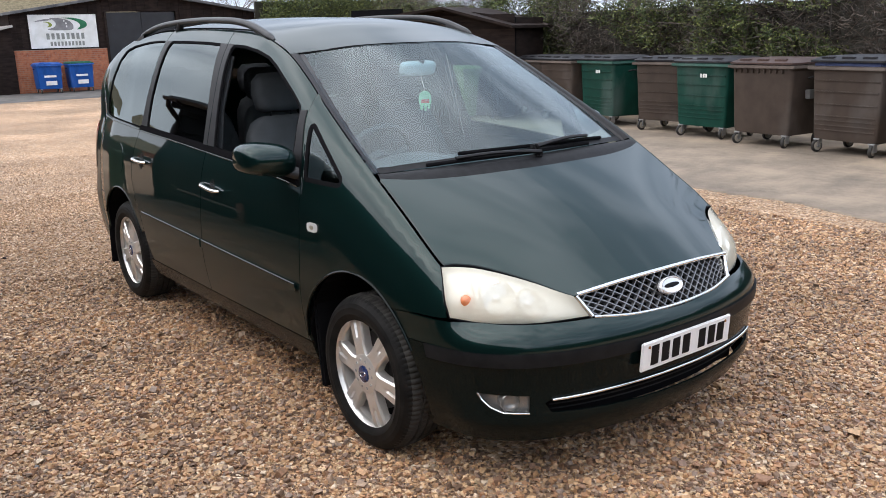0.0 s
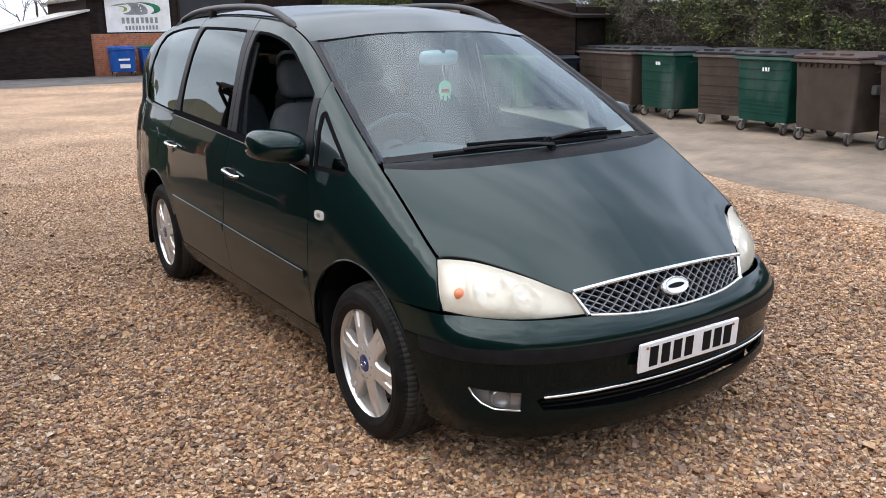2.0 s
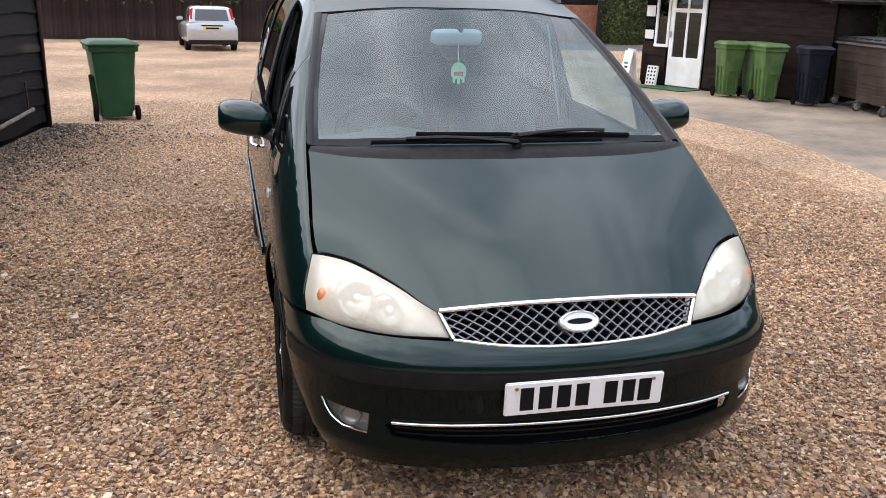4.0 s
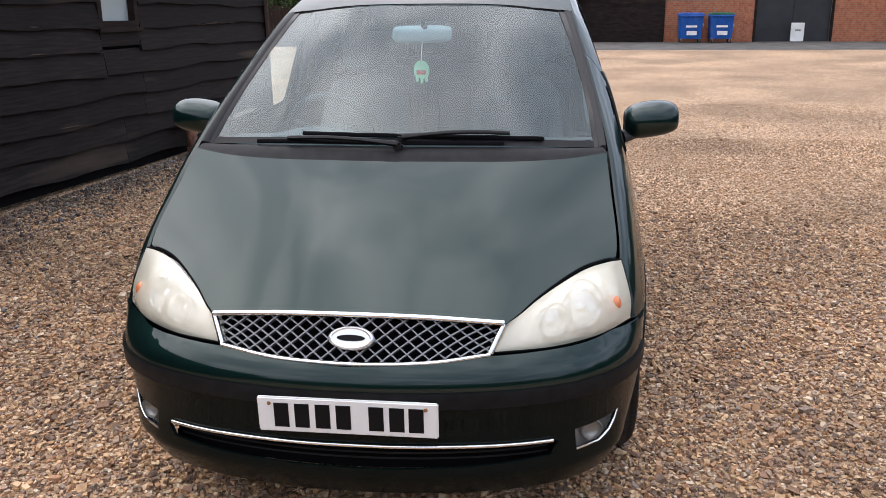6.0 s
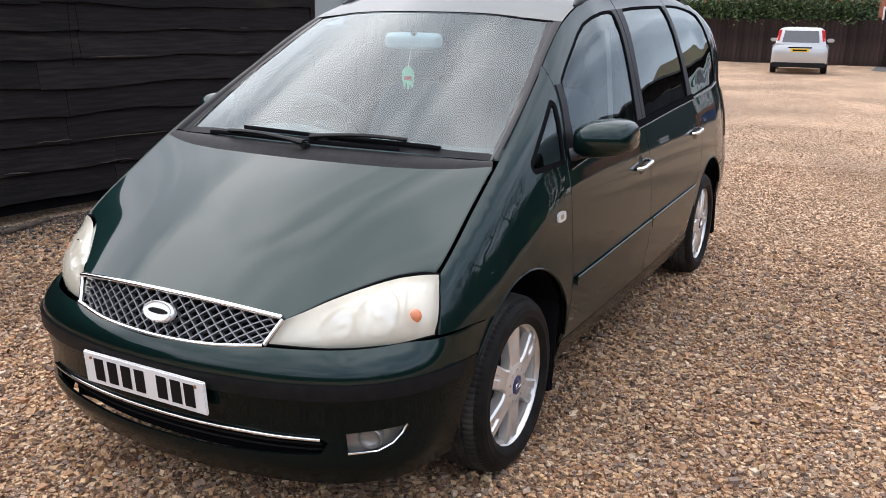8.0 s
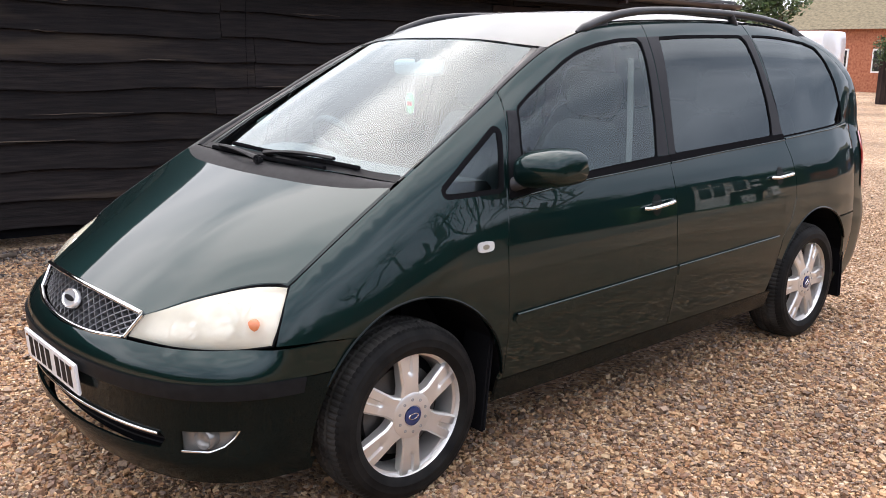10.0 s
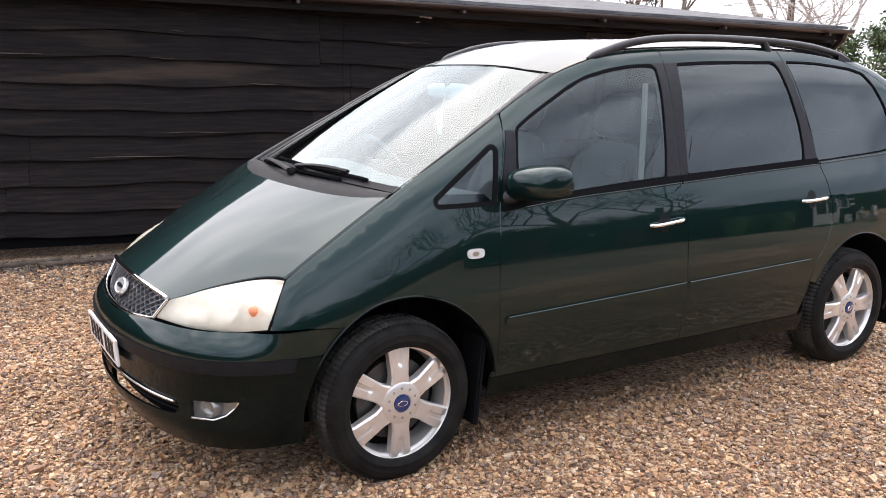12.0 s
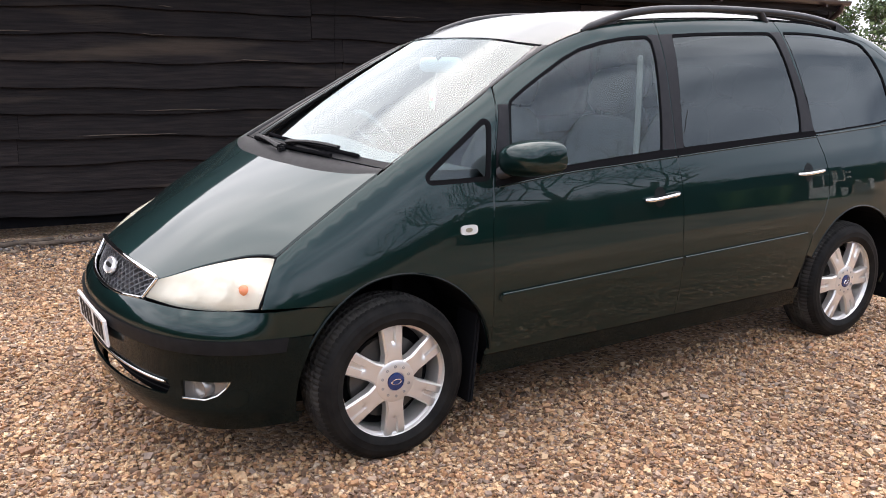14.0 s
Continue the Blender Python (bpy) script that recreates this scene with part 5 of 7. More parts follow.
CROWN = curve((1.3, 0.02), (1.395, 0.028), (1.6, 0.07), (1.84, 0.118), (2.0, 0.145), (2.165, 0.165), (2.25, 0.175))
MIDZ = curve((1.3, 1.185), (1.395, 1.152), (1.565, 1.085), (1.84, 0.960), (2.0, 0.876), (2.12, 0.805), (2.2, 0.757), (2.26, 0.72))


def bonnet_at(x, y):
    return Vector((x, y, MIDZ(x) - CROWN(x) * abs(y / 0.77) ** 2.2))


def inside(px, py, poly):
    hit = np.zeros(len(px), bool)
    q = np.array(poly)
    for (x0, y0), (x1, y1) in zip(q, np.roll(q, -1, 0)):
        if y0 != y1:
            hit ^= ((y0 > py) != (y1 > py)) & (px < (x1 - x0) * (py - y0) / (y1 - y0) + x0)
    return hit


def dense(poly, step):
    out = []
    for a, b in zip(poly, poly[1:] + poly[:1]):
        a, b = np.array(a, float), np.array(b, float)
        k = max(1, int(np.ceil(np.linalg.norm(b - a) / step)))
        out += [tuple(a + (b - a) * i / k) for i in range(k)]
    return out


def panel(name, outline, surf, material, parent, label="", holes=(), step=0.04, flange=0.012, lift=0.0, away=(0, 0, 0.7)):
    """A sheet cut to an outline on a surface, with folded-in edges; its shading follows the surface."""
    loops = [dense(list(outline), step)] + [dense(list(h), step) for h in holes]
    pts, edges = [], []
    for lp in loops:
        k = len(pts)
        pts += lp
        edges += [(k + i, k + (i + 1) % len(lp)) for i in range(len(lp))]
    arr = np.array(loops[0])
    (u0, v0), (u1, v1) = arr.min(0), arr.max(0)
    gu, gv = np.meshgrid(np.arange(u0 + 0.5137 * step, u1, step), np.arange(v0 + 0.4871 * step, v1, step))
    gu, gv = gu.ravel(), gv.ravel()
    keep = inside(gu, gv, loops[0])
    for lp in loops[1:]:
        keep &= ~inside(gu, gv, lp)
    allp = np.array(pts)
    for i in np.nonzero(keep)[0]:
        if ((allp[:, 0] - gu[i]) ** 2 + (allp[:, 1] - gv[i]) ** 2).min() > (0.45 * step) ** 2:
            pts.append((gu[i], gv[i]))
    co, _, tri, *_ = delaunay_2d_cdt([Vector(p) for p in pts], edges, [], 0, 1e-6)
    co = np.array([tuple(c) for c in co])
    mid = np.array([co[list(t)].mean(0) for t in tri])
    ok = inside(mid[:, 0], mid[:, 1], loops[0])
    for lp in loops[1:]:
        ok &= ~inside(mid[:, 0], mid[:, 1], lp)
    tri = [list(t) for t, k in zip(tri, ok) if k]
    verts, norms = [], []
    e = 0.003
    for u, v in co:
        p = surf(u, v)
        a, b = surf(u + e, v) - surf(u - e, v), surf(u, v + e) - surf(u, v - e)
        nn = a.cross(b)
        nn = nn.normalized() if nn.length > 1e-12 else Vector((0, 0, 1))
        if nn.dot(p - Vector(away)) < 0:
            nn = -nn
        verts.append(p + nn * lift)
        norms.append(nn)
    for t in tri:
        a, b, c = (verts[i] for i in t)
        if (b - a).cross(c - a).dot(norms[t[0]]) < 0:
            t.reverse()
    count = {}
    for t in tri:
        for a, b in zip(t, t[1:] + t[:1]):
            count[(a, b)] = 1
    rim = [(a, b) for a, b in count if (b, a) not in count]
    faces, fold = list(tri), {}
    if flange:
        for a, b in rim:
            for q in (a, b):
                if q not in fold:
                    fold[q] = len(verts)
                    verts.append(verts[q] - norms[q] * flange)
                    norms.append(norms[q])
            faces.append([b, a, fold[a], fold[b]])
    ob = raw(name, verts, faces, material, parent, label)
    me = ob.data
    me.polygons.foreach_set("use_smooth", [True] * len(me.polygons))
    me.normals_split_custom_set_from_vertices([tuple(q) for q in norms])
    return ob


def grid(name, fn, nu, nv, material, parent, label="", smooth=50, flip=False):
    """A sheet from fn(u, v), both 0 to 1."""
    verts = [fn(i / nu, j / nv) for i in range(nu + 1) for j in range(nv + 1)]
    faces = [(i * (nv + 1) + j, (i + 1) * (nv + 1) + j, (i + 1) * (nv + 1) + j + 1, i * (nv + 1) + j + 1) for i in range(nu) for j in range(nv)]
    return raw(name, verts, [f[::-1] for f in faces] if flip else faces, material, parent, label, smooth)


def lerp(a, b, t):
    return Vector(a) * (1 - t) + Vector(b) * t


def on(points):
    """A curve through 3D points, by a parameter from 0 to 1."""
    q = [Vector(p) for p in spline(points, 12)]
    run = [0.0]
    for a, b in zip(q, q[1:]):
        run.append(run[-1] + (b - a).length)
    run = np.array(run) / run[-1]
    arr = np.array(q)
    return lambda t: Vector([np.interp(t, run, arr[:, k]) for k in range(3)])


def coons(bottom, top, left, right, bulge=None):
    def fn(u, v):
        p = lerp(bottom(u), top(u), v) + lerp(left(v), right(v), u)
        p -= lerp(lerp(bottom(0), bottom(1), u), lerp(top(0), top(1), u), v)
        return p + (bulge(u, v) if bulge else Vector())
    return fn


car = thing("people_carrier", "dark green metallic people carrier with roof rails, parked on gravel", "car")

R_ARCH = 0.425


def arch(cx, a0, a1, n=22, r=R_ARCH):
    """Wheel opening; the front one closes in on the tyre towards the bumper."""
    near = lambda a: 0.028 * min(max((72 - a) / 50, 0.0), 1.0) if cx > 0 else 0.0
    return [(cx + (r - near(a)) * math.cos(radians(a)), 0.315 + (r - near(a)) * math.sin(radians(a))) for a in np.linspace(a0, a1, n)]


def edge_z(x, gap=0.004):
    return EDGE(x)[1] - gap


TRI = [(0.994, 1.068), (0.953, 1.268), (0.964, 1.274), (1.136, 1.162), (1.249, 1.084), (1.246, 1.068)]
WIN1 = [(0.828, 1.344), (0.743, 1.394), (0.645, 1.445), (0.506, 1.513), (0.398, 1.554), (0.267, 1.584), (0.13, 1.603), (0.006, 1.610), (-0.018, 1.594), (-0.015, 1.52), (-0.004, 1.398), (0.011, 1.252), (0.035, 1.117), (0.302, 1.104), (0.553, 1.088), (0.860, 1.067), (0.856, 1.21)]
WIN2 = [(-0.160, 1.616), (-0.338, 1.626), (-0.575, 1.632), (-0.850, 1.636), (-0.879, 1.61), (-0.917, 1.487), (-0.955, 1.336), (-0.964, 1.226), (-0.958, 1.152), (-0.538, 1.136), (-0.100, 1.121), (-0.112, 1.249), (-0.133, 1.447), (-0.152, 1.597)]
WIN3 = [(-0.955, 1.641), (-1.088, 1.641), (-1.22, 1.637), (-1.365, 1.626), (-1.49, 1.614), (-1.590, 1.588), (-1.650, 1.520), (-1.720, 1.404), (-1.770, 1.281), (-1.786, 1.186), (-1.66, 1.172), (-1.455, 1.161), (-1.061, 1.143), (-1.043, 1.30), (-0.992, 1.498)]


def grown(poly, d):
    """The outline moved outwards by d."""
    q = [np.array(p) for p in poly]
    area = sum(a[0] * b[1] - a[1] * b[0] for a, b in zip(q, q[1:] + q[:1]))
    out = []
    for k, p in enumerate(q):
        a, b = p - q[k - 1], q[(k + 1) % len(q)] - p
        a, b = a / (np.linalg.norm(a) + 1e-9), b / (np.linalg.norm(b) + 1e-9)
        na, nb = np.array((a[1], -a[0])), np.array((b[1], -b[0]))
        m = (na + nb) / max(1 + na @ nb, 0.45)
        out.append(tuple(p + m * d * (1 if area > 0 else -1)))
    return out


def eased(poly, d=0.045):
    """The outline with its corners rounded."""
    out = []
    for k, p in enumerate(poly):
        p, a, b = np.array(p), np.array(poly[k - 1]), np.array(poly[(k + 1) % len(poly)])
        la, lb = np.linalg.norm(a - p), np.linalg.norm(b - p)
        s0, s1 = p + (a - p) / la * min(d, 0.47 * la), p + (b - p) / lb * min(d, 0.47 * lb)
        out += [tuple((1 - t) ** 2 * s0 + 2 * t * (1 - t) * p + t * t * s1) for t in (0.0, 0.33, 0.67, 1.0)]
    return out


TRI, WIN1, WIN2, WIN3 = eased(TRI, 0.012), eased(WIN1, 0.02), eased(WIN2, 0.02), eased(WIN3, 0.02)
FRONT_GAP = [(0.990, 0.352), (0.993, 0.60), (0.990, 0.86), (0.972, 1.03), (0.944, 1.17), (0.890, 1.345), (0.871, 1.407)]
MID_GAP = [(-0.062, 0.352), (-0.066, 0.61), (-0.067, 0.84), (-0.062, 0.977), (-0.047, 1.10), (-0.055, 1.251), (-0.062, 1.447), (-0.072, 1.59), (-0.090, 1.682)]
BACK_GAP = [(-0.985, 0.53), (-1.02, 0.625), (-1.104, 0.716), (-1.148, 0.83), (-1.147, 0.924), (-1.117, 1.03), (-1.070, 1.134), (-1.039, 1.293), (-0.970, 1.490), (-0.938, 1.650), (-0.928, 1.696)]


def shift(points, dx):
    return [(x + dx, z) for x, z in points]


G = 0.0028
for s in (1, -1):
    on_side = side(s)
    top_f = [(x, edge_z(x)) for x in np.linspace(0.871, 1.845, 26)]
    arch_f = arch(1.42, 56, 172)
    fender = shift(FRONT_GAP, G) + top_f[1:] + [(1.872, 0.80), (1.91, 0.715), (1.925, 0.671), (1.80, 0.671)] + arch_f + [(1.012, 0.352)]
    panel("wing", fender, on_side, PAINT, car, holes=[grown(TRI, 0.016)])
    top_d = [(x, edge_z(x)) for x in np.linspace(-0.084, 0.865, 26)]
    door1 = shift(MID_GAP, G)[:-1] + top_d + shift(FRONT_GAP, -G)[::-1][1:]
    d1 = panel("front_door", door1, on_side, PAINT, car, holes=[grown(WIN1, 0.009)])
    top_r = [(x, edge_z(x)) for x in np.linspace(-0.922, -0.096, 20)]
    door2 = shift(BACK_GAP, G)[:-1] + top_r + shift(MID_GAP, -G)[::-1][1:] + [(-0.935, 0.352), (-0.962, 0.44)]
    d2 = panel("rear_door", door2, on_side, PAINT, car, holes=[grown(WIN2, 0.009)])
    top_q = [(x, edge_z(x)) for x in np.linspace(-1.915, -0.934, 34)]
    quarter = [(-1.918, 0.668)] + top_q + shift(BACK_GAP, -G)[::-1][1:] + arch(-1.42, 27, 124)
    q1 = panel("rear_quarter", quarter, on_side, PAINT, car, holes=[grown(WIN3, 0.006)])
    rear_side = [(-1.918, 0.660), (-1.66, 0.660)] + arch(-1.42, 126, 186, 12) + [(-1.84, 0.24), (-1.918, 0.24)]
    panel("bumper_side", rear_side, on_side, PAINT, car)
    panel("sill", [(1.012, 0.344), (0.95, 0.344), (-0.935, 0.344), (-0.99, 0.344), (-0.99, 0.255), (1.012, 0.255)], on_side, LOWSHADE, car)
    for cx in (1.42, -1.42):
        bm = bmesh.new()
        rim_ = [on_side(x, z) + Vector((0, -s * 0.002, 0)) for x, z in (arch(cx, 30 if cx > 0 else 27, 172, 34, R_ARCH + 0.003) if cx > 0 else arch(cx, 27, 150, 30, R_ARCH + 0.003))]
        tube(bm, rim_, 0.006, 6)
        part("arch_lip", bm, LOWSHADE, car, "", 60)
    # glass, rubbers and black pillar covers
    for win, host, label in ((TRI, car, ""), (WIN1, d1, ""), (WIN2, d2, ""), (WIN3, q1, "")):
        wide = 0.006 if win is WIN3 else (0.016 if win is TRI else 0.009)
        panel("window_rubber", grown(win, wide), on_side, RUBBER, host, holes=[grown(win, -0.003)], flange=0.010, lift=-0.002, step=0.05)
        if not (s == -1 and win is WIN1):
            panel("window", grown(win, -0.001), on_side, CLEAR if win in (TRI, WIN1) else TINTED, host, flange=0, lift=-0.006, step=0.08)
    panel("pillar_cover", [(0.034, 1.121), (0.010, 1.252), (-0.006, 1.398), (-0.017, 1.52), (-0.020, 1.596), (-0.004, 1.612), (-0.008, 1.620), (-0.069, 1.621), (-0.058, 1.447), (-0.051, 1.251), (-0.044, 1.119)], on_side, PILLAR, d1, flange=0.006, lift=0.0015)
    panel("pillar_cover", [(-0.052, 1.119), (-0.059, 1.251), (-0.066, 1.447), (-0.077, 1.621), (-0.165, 1.625), (-0.154, 1.612), (-0.130, 1.447), (-0.110, 1.249), (-0.099, 1.122)], on_side, PILLAR, d2, flange=0.006, lift=0.0015)
    panel("pillar_cover", [(-0.959, 1.155), (-0.966, 1.226), (-0.957, 1.336), (-0.919, 1.487), (-0.881, 1.612), (-0.855, 1.642), (-0.934, 1.644), (-0.966, 1.49), (-1.035, 1.293), (-1.060, 1.156)], on_side, PILLAR, d2, flange=0.006, lift=0.0015)
    panel("belt_strip", [(0.955, 1.052), (0.860, 1.066), (0.553, 1.088), (0.302, 1.104), (0.035, 1.117), (-0.044, 1.119), (-0.044, 1.089), (0.308, 1.074), (0.588, 1.062), (0.960, 1.030)], on_side, RUBBER, d1, flange=0.010, lift=0.006)
    panel("belt_strip", [(-0.053, 1.119), (-0.100, 1.121), (-0.538, 1.137), (-0.958, 1.153), (-1.058, 1.156), (-1.066, 1.129), (-0.534, 1.110), (-0.053, 1.089)], on_side, RUBBER, d2, flange=0.010, lift=0.006)
    for host, line in ((d1, [(0.95, 1.028), (0.588, 1.058), (0.308, 1.070), (-0.044, 1.085)]), (d2, [(-0.055, 1.085), (-0.534, 1.106), (-1.066, 1.125)]), (q1, [(-1.078, 1.130), (-1.455, 1.146), (-1.66, 1.156), (-1.85, 1.172)])):
        bm = bmesh.new()
        tube(bm, [on_side(x, z) + Vector((0, s * 0.003, 0)) for x, z in spline(line, 6)], 0.0042, 8)
        part("belt_lip", bm, PAINT, host, "", 70)
    panel("door_moulding", [(0.958, 0.572), (0.966, 0.584), (0.960, 0.602), (-0.050, 0.628), (-0.056, 0.590)], on_side, PAINT, d1, flange=0.014, lift=0.012)
    panel("door_moulding", [(-0.070, 0.590), (-0.074, 0.628), (-0.962, 0.646), (-0.975, 0.640), (-0.972, 0.612)], on_side, PAINT, d2, flange=0.014, lift=0.012)
    for host, (xa, za), (xb, zb_) in ((d1, (0.956, 0.602), (-0.050, 0.628)), (d2, (-0.074, 0.628), (-0.960, 0.646))):
        bm = bmesh.new()
        tube(bm, [on_side(xa + (xb - xa) * q, za + (zb_ - za) * q) + Vector((0, s * 0.0075, 0.0005)) for q in np.linspace(0, 1, 14)], 0.0058, 10)
        part("moulding_edge", bm, PAINT, host, "", 70)

# bonnet, windscreen, roof
hl_top = spline([(1.846, 0.766), (1.868, 0.722), (1.912, 0.660), (1.98, 0.594), (2.06, 0.524), (2.125, 0.474), (2.168, 0.437)], 5)
grille_top = spline([(2.168, 0.437), (2.196, 0.22), (2.207, 0.0)], 6)
rear_full = spline([(1.432, 0.752), (1.497, 0.58), (1.545, 0.34), (1.566, 0.0), (1.545, -0.34), (1.497, -0.58), (1.432, -0.752)], 8)
rear_edge = rear_full[: len(rear_full) // 2 + 1]
half = [tuple(q) for q in rear_edge[::-1]] + [(x, EDGE(x)[0] - 0.007) for x in np.linspace(1.465, 1.82, 12)] + [tuple(q) for q in hl_top] + [tuple(q) for q in grille_top[1:]]
other = [(x, -y) for x, y in half[::-1]][1:-1]


def bonnet_surf(x, y):
    p = bonnet_at(x, y)
    ye, ze = EDGE(x)
    if 1.39 <= x <= 1.95:
        k = min(max((abs(y) / ye - 0.55) / 0.45, 0.0), 1.0) ** 2
        p.z += (ze - bonnet_at(x, ye).z) * k * (1 if x < 1.85 else max(0.0, 1 - (x - 1.85) / 0.1))
    return p


panel("bonnet", half + other, bonnet_surf, PAINT, car, step=0.035)

g_bot, g_top = on([(1.365, -0.727, 1.106), (1.442, -0.40, 1.121), (1.474, 0, 1.124), (1.442, 0.40, 1.121), (1.365, 0.727, 1.106)]), on([(0.553, -0.590, 1.570), (0.607, -0.32, 1.598), (0.627, 0, 1.604), (0.607, 0.32, 1.598), (0.553, 0.590, 1.570)])
wind_n = Vector((0.48, 0, 0.88))


def screen_at(u, v):
    p = lerp(g_bot(u), g_top(u), v) + wind_n * (0.05 * v * (1 - v) * (0.4 + 2.4 * u * (1 - u)))
    p.y *= 1 + 0.11 * v * (1 - v)
    return p


grid("windscreen", screen_at, 24, 16, SCREEN, car, "broad raked windscreen")
grid("screen_border", lambda u, v: screen_at(u, 0.038 * v) + wind_n * 0.003, 24, 2, BLACK, car, "black band along the foot of the glass")
for s in (1, -1):
    def trim(u, v, s=s, lo=0.0, hi=1.0, rise=0.0):
        x = 1.392 + (0.525 - 1.392) * u
        ye, ze = EDGE(x)
        a = Vector((x, s * (ye - 0.002), ze - 0.004))
        b = screen_at(0.5 + s * 0.487, min(max((1.372 - x) / 0.835, 0), 1)) + Vector((0, 0, 0.002))
        return lerp(a, b, lo + (hi - lo) * v) + wind_n * rise * math.sin(math.pi * v) ** 0.6
    grid("screen_trim", lambda u, v, f=trim: f(u, v, lo=0.0, hi=0.62, rise=0.004), 30, 6, PILLAR, car, "satin black strip beside the glass")
    grid("screen_border", lambda u, v, f=trim: f(u, v, lo=0.60, hi=1.0), 30, 2, FRIT, car)
# cowl between bonnet and glass
c_fr = on([(x, -y, 0) for x, y in rear_edge] + [(x, y, 0) for x, y in rear_edge[::-1][1:]])


def cowl_at(u, v):
    a = c_fr(u)
    a = bonnet_surf(a.x - 0.004, a.y) + Vector((0, 0, -0.004))
    p = lerp(a, g_bot(u) + Vector((0, 0, -0.002)), v)
    p.z += 0.012 * math.sin(math.pi * v)
    return p


grid("cowl", cowl_at, 40, 5, BLACK, car, "grained black plastic cowl")


def roof_at(u, v):
    """u across, v from the windscreen back."""
    x = 0.545 + (-1.70 - 0.545) * v
    ye, ze = EDGE(x)
    y = (2 * u - 1) * (ye - 0.002)
    t = abs(2 * u - 1)
    front = max(0.0, 1 - v / 0.10)
    crown = 0.058 * (1 - front) + 0.030 * front
    return Vector((x + front**1.5 * 0.085 * (1 - t**2.0), y, ze + crown * (1 - t**2.4)))


grid("roof", roof_at, 30, 40, ROOFPAINT, car)


# rear end
def rear_plan(z):
    if z > EDGE(-1.918)[1]:
        xs_ = np.linspace(-1.92, -1.47, 40)
        zs_ = [EDGE(q)[1] for q in xs_]
        x0 = float(np.interp(z, zs_, xs_))
        return x0, EDGE(x0)[0]
    return -1.918, side_y(-1.918, z)


REAR = curve((0.24, -2.22), (0.3, -2.28), (0.55, -2.31), (0.68, -2.31), (0.72, -2.27), (1.1, -2.27), (1.32, -2.20), (1.43, -2.11), (1.53, -1.99), (1.61, -1.86), (1.66, -1.74))


def rear_at(u, v, z0=0.24, z1=1.65):
    z = z0 + (z1 - z0) * v
    x0, y0 = rear_plan(z)
    a = (2 * u - 1) * math.pi / 2
    return Vector((x0 + (REAR(z) - x0) * abs(math.cos(a)) ** 0.55, y0 * math.copysign(abs(math.sin(a)) ** 0.8, a), z))


grid("tailgate", lambda u, v: rear_at(u, v), 40, 30, PAINT, car)
grid("rear_window", lambda u, v: rear_at(0.18 + 0.64 * u, v, 1.16, 1.58) + Vector((-0.006, 0, 0.002)), 20, 8, TINTED, car)
LAMP = mat("red lamp plastic", (0.45, 0.012, 0.012), 0.12, 0.0, 0.8)
for s in (1, -1):
    grid("tail_light", lambda u, v, s=s: rear_at(0.5 + s * (0.472 - 0.08 * u), v, 0.80, 1.12) + Vector((-0.004, s * 0.005, 0)), 6, 8, LAMP, car, "tall red tail light")

# ---- front bumper ----
s_end = s_of_x(1.76)
zt = lambda s: float(np.interp(abs(s), (0, 0.25, 0.41, 0.75, 1.2), (0.630, 0.638, 0.652, 0.655, 0.664)))
ss = np.linspace(-s_end, s_end, 60)
arc_up = [(s_of_x(x), z) for x, z in arch(1.42, 55.0, -11, 15) if x > 1.5]
arc_dn = [(-q, z) for q, z in arc_up[::-1]]
upper = [(q, zt(q)) for q in ss] + [p for p in arc_up if p[1] > 0.567] + [(q, 0.567) for q in ss[::-1]] + [p for p in arc_dn if p[1] > 0.567]
panel("bumper_top", upper, bumper_at, PAINT, car, step=0.03)
low = lambda q: float(np.interp(abs(q), (0, 0.6, 0.9, 1.1, 1.4), (0.285, 0.288, 0.290, 0.258, 0.240)))
lower = [(q, 0.563) for q in ss] + [p for p in arc_up if p[1] < 0.56] + [(q, low(q)) for q in np.linspace(s_of_x(1.79), -s_of_x(1.79), 50)] + [p for p in arc_dn if p[1] < 0.56]
SLOT = [(q, 0.398) for q in np.linspace(-0.60, 0.60, 25)] + [(0.625, 0.385)] + [(q, 0.318) for q in np.linspace(0.60, -0.60, 25)] + [(-0.625, 0.385)]
SLOT = [(q, z + 0.018 * (abs(q) / 0.6) ** 2 * (-0.6 if z > 0.35 else 1.0)) for q, z in SLOT]
FOG = [(0.678, 0.404), (0.876, 0.412), (0.860, 0.387), (0.828, 0.360), (0.778, 0.341), (0.684, 0.338)]
FOGR = [(-q, z) for q, z in FOG[::-1]]
panel("bumper", lower, bumper_at, LOWSHADE, car, holes=[SLOT, FOG, FOGR], step=0.028)
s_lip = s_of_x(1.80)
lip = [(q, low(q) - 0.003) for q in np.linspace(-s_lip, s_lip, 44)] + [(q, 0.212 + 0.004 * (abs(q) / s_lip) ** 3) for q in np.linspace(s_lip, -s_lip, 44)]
panel("lower_lip", lip, bumper_at, LOWSHADE, car, "lower lip in body green darkened for shade", step=0.03, flange=0.012, lift=-0.004)
s_str = s_of_x(1.845)
STRIP = varied(mat("black strip plastic", (0.01, 0.01, 0.011), 0.48, spec=0.12), (0.0075, 0.008, 0.009), (0.0125, 0.013, 0.014), 25)
strip = [(q, 0.566) for q in np.linspace(-s_str, s_str, 50)] + [(q, 0.518) for q in np.linspace(s_str - 0.01, -s_str + 0.01, 50)]
panel("rubbing_strip", strip, bumper_at, STRIP, car, "black plastic rubbing strip", step=0.028, flange=0.012, lift=0.008)
